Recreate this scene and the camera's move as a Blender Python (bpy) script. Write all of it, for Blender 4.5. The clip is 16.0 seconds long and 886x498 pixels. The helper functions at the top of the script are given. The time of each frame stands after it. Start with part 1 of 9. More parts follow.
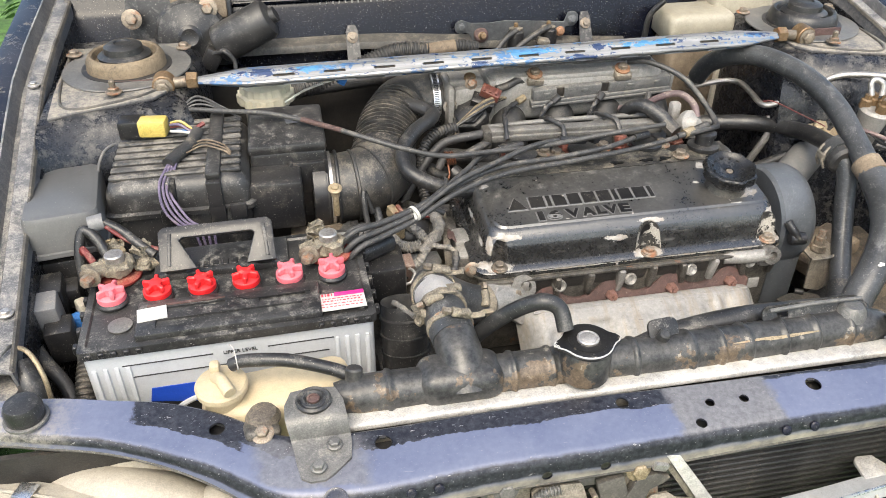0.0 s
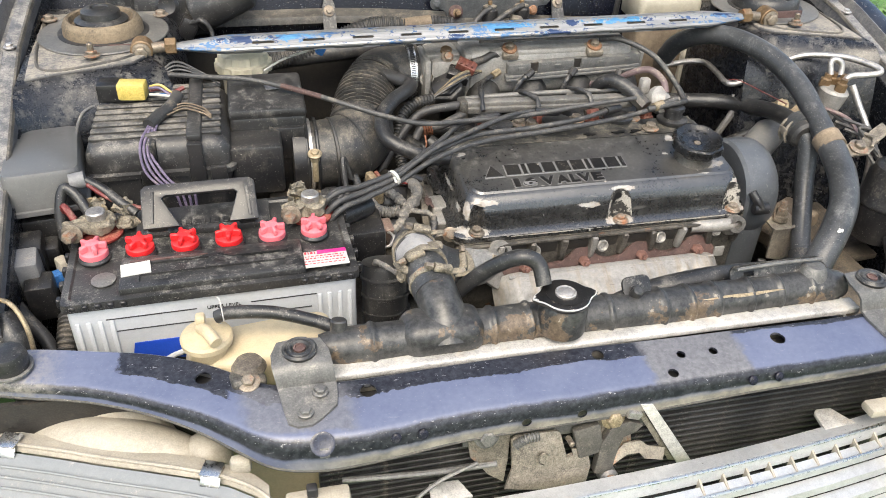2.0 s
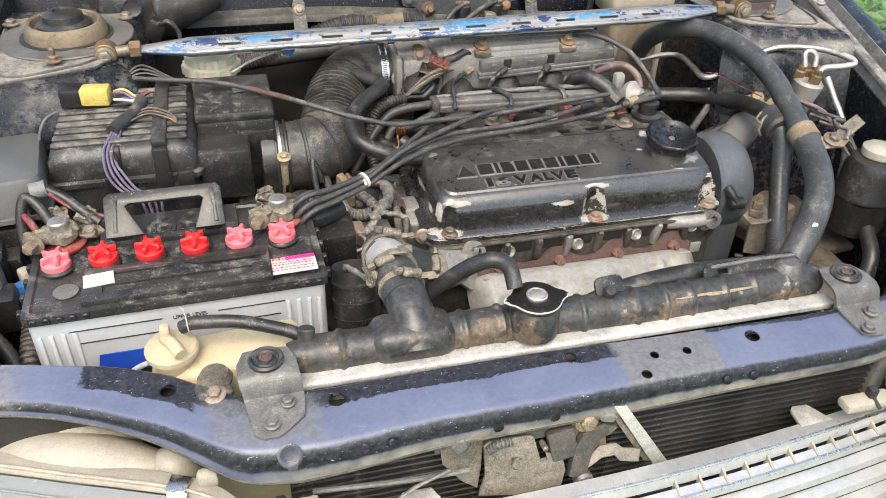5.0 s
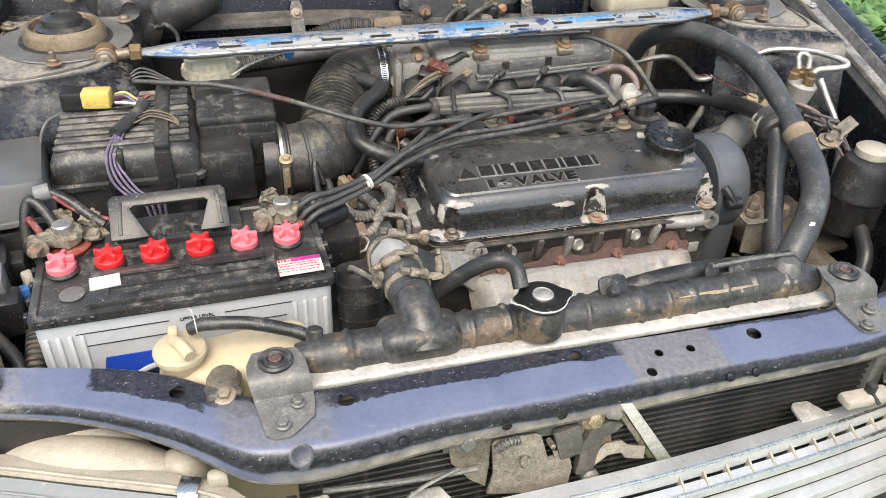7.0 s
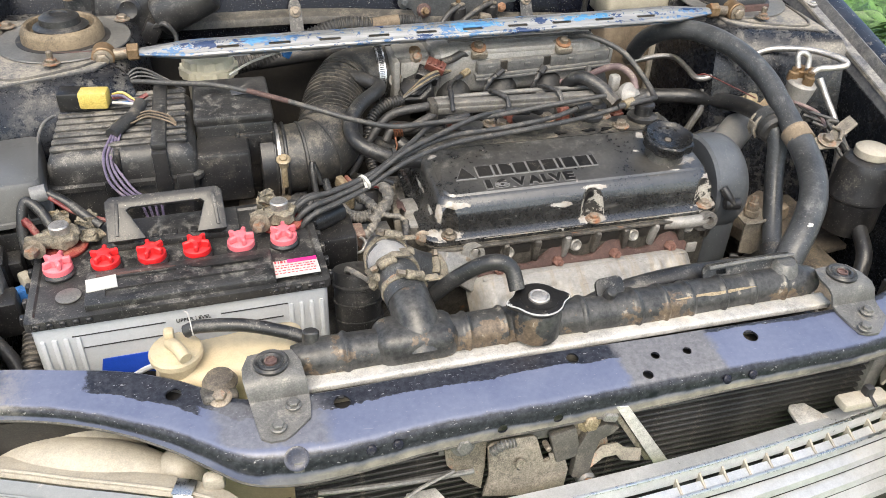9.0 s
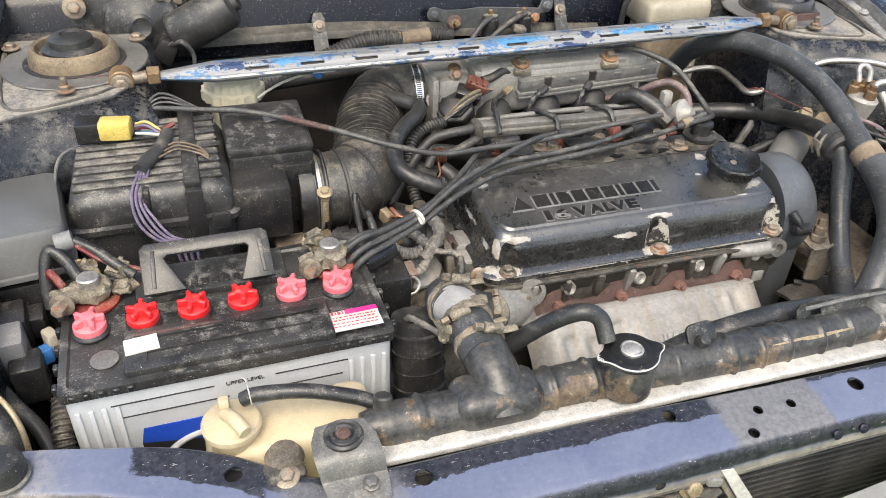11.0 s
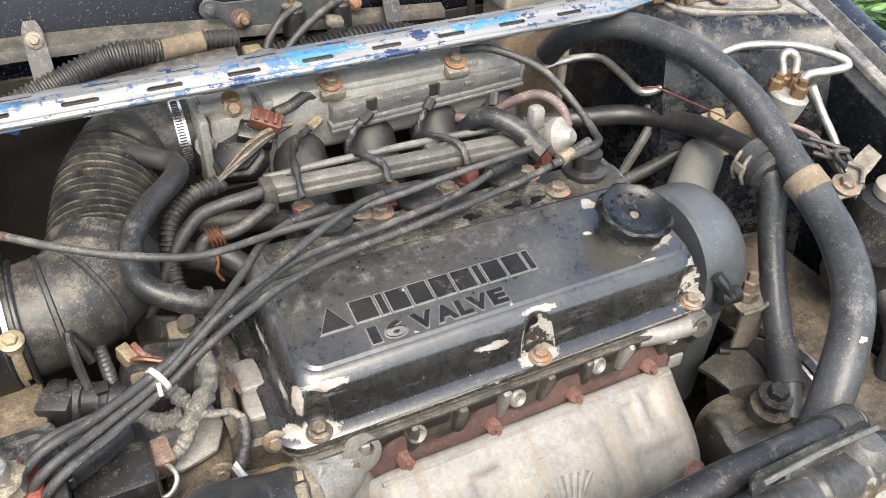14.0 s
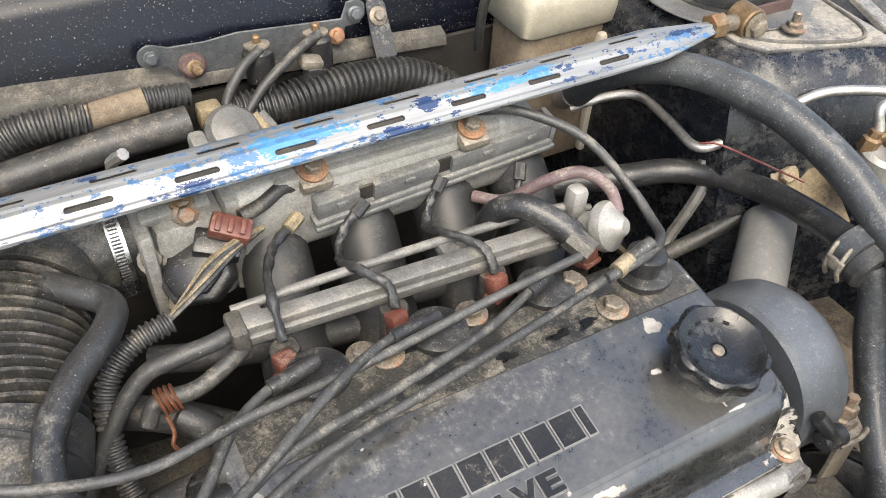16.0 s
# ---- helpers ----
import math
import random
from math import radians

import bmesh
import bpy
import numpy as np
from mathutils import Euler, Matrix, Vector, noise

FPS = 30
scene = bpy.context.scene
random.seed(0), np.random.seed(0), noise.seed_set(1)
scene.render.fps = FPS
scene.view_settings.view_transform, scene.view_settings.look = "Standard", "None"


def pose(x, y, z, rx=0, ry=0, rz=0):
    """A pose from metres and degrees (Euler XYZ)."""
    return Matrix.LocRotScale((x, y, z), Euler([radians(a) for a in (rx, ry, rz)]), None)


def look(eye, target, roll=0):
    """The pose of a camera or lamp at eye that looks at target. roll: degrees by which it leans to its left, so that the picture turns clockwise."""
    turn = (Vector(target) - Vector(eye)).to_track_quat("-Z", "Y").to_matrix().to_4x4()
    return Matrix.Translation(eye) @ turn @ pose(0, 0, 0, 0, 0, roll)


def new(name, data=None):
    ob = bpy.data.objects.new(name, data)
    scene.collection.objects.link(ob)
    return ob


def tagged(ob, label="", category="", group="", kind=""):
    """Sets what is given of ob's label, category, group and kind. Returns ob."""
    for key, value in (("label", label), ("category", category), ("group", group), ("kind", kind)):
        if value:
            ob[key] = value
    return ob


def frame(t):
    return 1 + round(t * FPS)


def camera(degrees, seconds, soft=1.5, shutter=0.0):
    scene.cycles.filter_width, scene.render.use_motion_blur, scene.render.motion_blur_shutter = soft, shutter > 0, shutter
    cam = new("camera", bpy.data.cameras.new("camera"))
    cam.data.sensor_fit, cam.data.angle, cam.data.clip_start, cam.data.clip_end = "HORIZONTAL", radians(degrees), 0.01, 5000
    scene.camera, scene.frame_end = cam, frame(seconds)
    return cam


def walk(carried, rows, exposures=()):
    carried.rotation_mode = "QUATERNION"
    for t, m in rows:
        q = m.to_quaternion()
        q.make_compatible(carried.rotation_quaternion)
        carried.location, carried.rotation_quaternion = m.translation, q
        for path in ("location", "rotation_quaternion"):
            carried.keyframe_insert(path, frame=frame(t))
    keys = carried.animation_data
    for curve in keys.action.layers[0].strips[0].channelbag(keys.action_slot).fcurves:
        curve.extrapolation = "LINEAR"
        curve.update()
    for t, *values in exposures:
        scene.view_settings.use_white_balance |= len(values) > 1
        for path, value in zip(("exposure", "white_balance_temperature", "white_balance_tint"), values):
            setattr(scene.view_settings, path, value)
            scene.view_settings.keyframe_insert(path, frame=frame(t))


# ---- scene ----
cam = camera(58.2, 16.0, soft=0.35)
PATH = [
    (0, (-0.134, -0.286, 1.369), (0.188, 1.323, 0.225), 0.4),
    (0.5, (-0.149, -0.293, 1.369), (0.158, 1.319, 0.226), 0.4),
    (1, (-0.159, -0.301, 1.362), (0.148, 1.315, 0.224), 0.5),
    (1.5, (-0.167, -0.314, 1.356), (0.2, 1.284, 0.212), 1.9),
    (2, (-0.164, -0.322, 1.346), (0.254, 1.262, 0.2), 2.8),
    (2.5, (-0.158, -0.317, 1.345), (0.281, 1.257, 0.191), 3.1),
    (3, (-0.151, -0.309, 1.343), (0.297, 1.259, 0.185), 3.1),
    (3.5, (-0.141, -0.311, 1.347), (0.309, 1.263, 0.198), 2.7),
    (4, (-0.139, -0.31, 1.347), (0.297, 1.263, 0.191), 2.4),
    (6.5, (-0.154, -0.312, 1.349), (0.315, 1.251, 0.192), 2.3),
    (7, (-0.162, -0.312, 1.348), (0.316, 1.253, 0.198), 2.6),
    (7.5, (-0.164, -0.312, 1.347), (0.31, 1.254, 0.196), 2.6),
    (8, (-0.162, -0.309, 1.349), (0.31, 1.255, 0.196), 2.6),
    (8.5, (-0.156, -0.307, 1.347), (0.322, 1.254, 0.193), 2.7),
    (8.7, (-0.155, -0.309, 1.35), (0.318, 1.252, 0.192), 2.6),
    (10.8, (-0.18, -0.255, 1.36), (0.294, 1.299, 0.193), 2.3),
    (11, (-0.221, -0.191, 1.342), (0.305, 1.348, 0.179), 2.7),
    (11.5, (-0.249, -0.08, 1.322), (0.375, 1.422, 0.158), 3.0),
    (12, (-0.118, 0.026, 1.315), (0.592, 1.46, 0.116), 3.6),
    (12.5, (-0.035, 0.096, 1.28), (0.727, 1.426, -0.005), 4.0),
    (13, (-0.002, 0.162, 1.255), (0.784, 1.413, -0.093), 4.4),
    (13.5, (-0.002, 0.158, 1.259), (0.756, 1.423, -0.092), 4.0),
    (14, (-0.01, 0.114, 1.281), (0.724, 1.474, 0.011), 3.1),
    (14.5, (-0.01, 0.097, 1.293), (0.718, 1.529, 0.102), 2.7),
    (15, (0.006, 0.175, 1.291), (0.748, 1.552, 0.044), 2.9),
    (15.5, (0.037, 0.265, 1.284), (0.748, 1.559, -0.064), 2.7),
    (16, (0.062, 0.338, 1.277), (0.818, 1.581, -0.096), 3.6),
]
walk(cam, [(t, look(eye, target, roll)) for t, eye, target, roll in PATH], exposures=((0, 0.84, 6850, 5), (4.2, 0.74, 6850, 5), (11, 0.73, 6850, 5), (12.5, 1.0, 6850, 5), (16, 1.04, 6850, 5)))

# ---- light ----
world = bpy.data.worlds.new("world")
scene.world = world
world.use_nodes = True
wn = world.node_tree
sky = wn.nodes.new("ShaderNodeTexSky")
sky.sky_type = "NISHITA"
sky.sun_disc = False
sky.sun_elevation, sky.sun_rotation = radians(58), radians(200)
sky.air_density, sky.dust_density = 1.0, 4.0
wn.links.new(sky.outputs[0], wn.nodes["Background"].inputs[0])
wn.nodes["Background"].inputs[1].default_value = 0.235
sun_data = bpy.data.lights.new("sun", "SUN")
sun_data.energy, sun_data.angle, sun_data.color = 1.25, radians(40), (1.0, 0.96, 0.9)
sun = new("sun", sun_data)
sun.matrix_world = look((-0.4, -1.2, 3.2), (0.16, 0.5, 0.8))


# ---- materials ----
def rgb(c):
    return (c[0], c[1], c[2], 1.0)


def mat(name, col, rough=0.55, metal=0.0, var=0.3, dust=0.3, dustcol=(0.36, 0.31, 0.24), rust=0.0,
        rustcol=(0.16, 0.062, 0.025), speck=0.0, bump=0.2, scale=1.0, coat=0.0, second=None, second_at=0.55, haze=0.0, spec=0.5):
    """A worn surface: two scales of tone, dust settled on what faces up, rust blots, pale flecks and fine relief."""
    m = bpy.data.materials.new(name)
    m.use_nodes = True
    n, l = m.node_tree.nodes, m.node_tree.links
    bsdf = n["Principled BSDF"]
    tc = n.new("ShaderNodeTexCoord")

    def noise_tex(s, detail=5.0, r=0.6):
        t = n.new("ShaderNodeTexNoise")
        t.inputs["Scale"].default_value, t.inputs["Detail"].default_value, t.inputs["Roughness"].default_value = s, detail, r
        l.new(tc.outputs["Object"], t.inputs["Vector"])
        return t.outputs[0]

    def ramp(v, a, b):
        r = n.new("ShaderNodeMapRange")
        r.inputs[1].default_value, r.inputs[2].default_value = a, b
        l.new(v, r.inputs[0])
        return r.outputs[0]

    def math_node(op, a, b):
        k = n.new("ShaderNodeMath")
        k.operation = op
        for i, v in enumerate((a, b)):
            if isinstance(v, (int, float)):
                k.inputs[i].default_value = v
            else:
                l.new(v, k.inputs[i])
        return k.outputs[0]

    def mix(f, a, b):
        k = n.new("ShaderNodeMix")
        k.data_type = "RGBA"
        l.new(f, k.inputs[0])
        for i, v in ((6, a), (7, b)):
            if isinstance(v, tuple):
                k.inputs[i].default_value = rgb(v)
            else:
                l.new(v, k.inputs[i])
        return k.outputs[2]

    big, fine, micro = noise_tex(14 * scale), noise_tex(150 * scale, 4.0, 0.7), noise_tex(650, 2.0, 0.6)
    lo, hi = tuple(c * (1 - min(0.85, 1.35 * var)) for c in col), tuple(min(1, c * (1 + 1.35 * var)) for c in col)
    c = mix(ramp(math_node("ADD", math_node("MULTIPLY", big, 0.5), math_node("ADD", math_node("MULTIPLY", fine, 0.30), math_node("MULTIPLY", micro, 0.30))), 0.44, 0.66), lo, hi)
    mask_rough = None
    if second:
        c = mix(ramp(noise_tex(38 * scale, 6.0, 0.72), second_at, second_at + 0.03), c, second)
    if rust:
        rm = ramp(noise_tex(30 * scale, 6.0, 0.7), 0.72 - 0.42 * rust, 0.80 - 0.36 * rust)
        c = mix(math_node("MULTIPLY", rm, min(1.0, 0.5 + rust)), c, mix(fine, rustcol, tuple(min(1, v * 2.6) for v in rustcol)))
        mask_rough = rm
    if speck:
        c = mix(math_node("MULTIPLY", ramp(noise_tex(640, 2.0, 0.5), 0.745 - 0.05 * speck, 0.775 - 0.05 * speck), 0.75), c, (0.40, 0.38, 0.34))
        c = mix(math_node("MULTIPLY", ramp(noise_tex(230, 4.0, 0.75), 0.735 - 0.05 * speck, 0.765 - 0.05 * speck), 0.65), c, dustcol)
    if dust:
        geo = n.new("ShaderNodeNewGeometry")
        sep = n.new("ShaderNodeSeparateXYZ")
        l.new(geo.outputs["Normal"], sep.inputs[0])
        up = math_node("ADD", math_node("MULTIPLY", math_node("MAXIMUM", sep.outputs[2], 0.0), 0.72), 0.28)
        ground = math_node("ADD", math_node("MULTIPLY", noise_tex(40 * scale, 8.0, 0.72), 0.62), math_node("ADD", math_node("MULTIPLY", fine, 0.22), math_node("MULTIPLY", micro, 0.16)))
        patches = ramp(ground, 0.568 - 0.20 * dust, 0.662 - 0.14 * dust)
        film = ramp(math_node("ADD", math_node("MULTIPLY", big, 0.7), math_node("MULTIPLY", micro, 0.3)), 0.42, 0.72)
        amount = math_node("MAXIMUM", math_node("MULTIPLY", patches, min(0.88, 0.38 + 0.5 * dust)), math_node("MULTIPLY", film, 0.06 + 0.22 * dust + 0.25 * haze))
        dm = math_node("MULTIPLY", amount, up)
        c = mix(dm, c, mix(ramp(math_node("ADD", math_node("MULTIPLY", micro, 0.6), math_node("MULTIPLY", fine, 0.4)), 0.38, 0.62), tuple(v * 0.76 for v in dustcol), tuple(min(1, v * 1.18) for v in dustcol)))
        mask_rough = dm if mask_rough is None else math_node("MAXIMUM", dm, mask_rough)
    l.new(c, bsdf.inputs["Base Color"])
    bsdf.inputs["Metallic"].default_value = metal
    rn = math_node("ADD", rough - 0.08, math_node("MULTIPLY", fine, 0.16))
    if mask_rough is not None:
        rn = math_node("ADD", rn, math_node("MULTIPLY", mask_rough, max(0.0, 0.9 - rough)))
        if metal:
            l.new(math_node("MULTIPLY", math_node("SUBTRACT", 1.0, mask_rough), metal), bsdf.inputs["Metallic"])
    l.new(rn, bsdf.inputs["Roughness"])
    bsdf.inputs["Specular IOR Level"].default_value = spec
    bsdf.inputs["Coat Weight"].default_value = coat
    bsdf.inputs["Coat Roughness"].default_value = 0.12
    if bump:
        b = n.new("ShaderNodeBump")
        b.inputs["Strength"].default_value, b.inputs["Distance"].default_value = bump, 0.0015
        l.new(math_node("ADD", math_node("ADD", fine, math_node("MULTIPLY", micro, 0.55)), math_node("MULTIPLY", big, 0.6)), b.inputs["Height"])
        l.new(b.outputs[0], bsdf.inputs["Normal"])
    return m


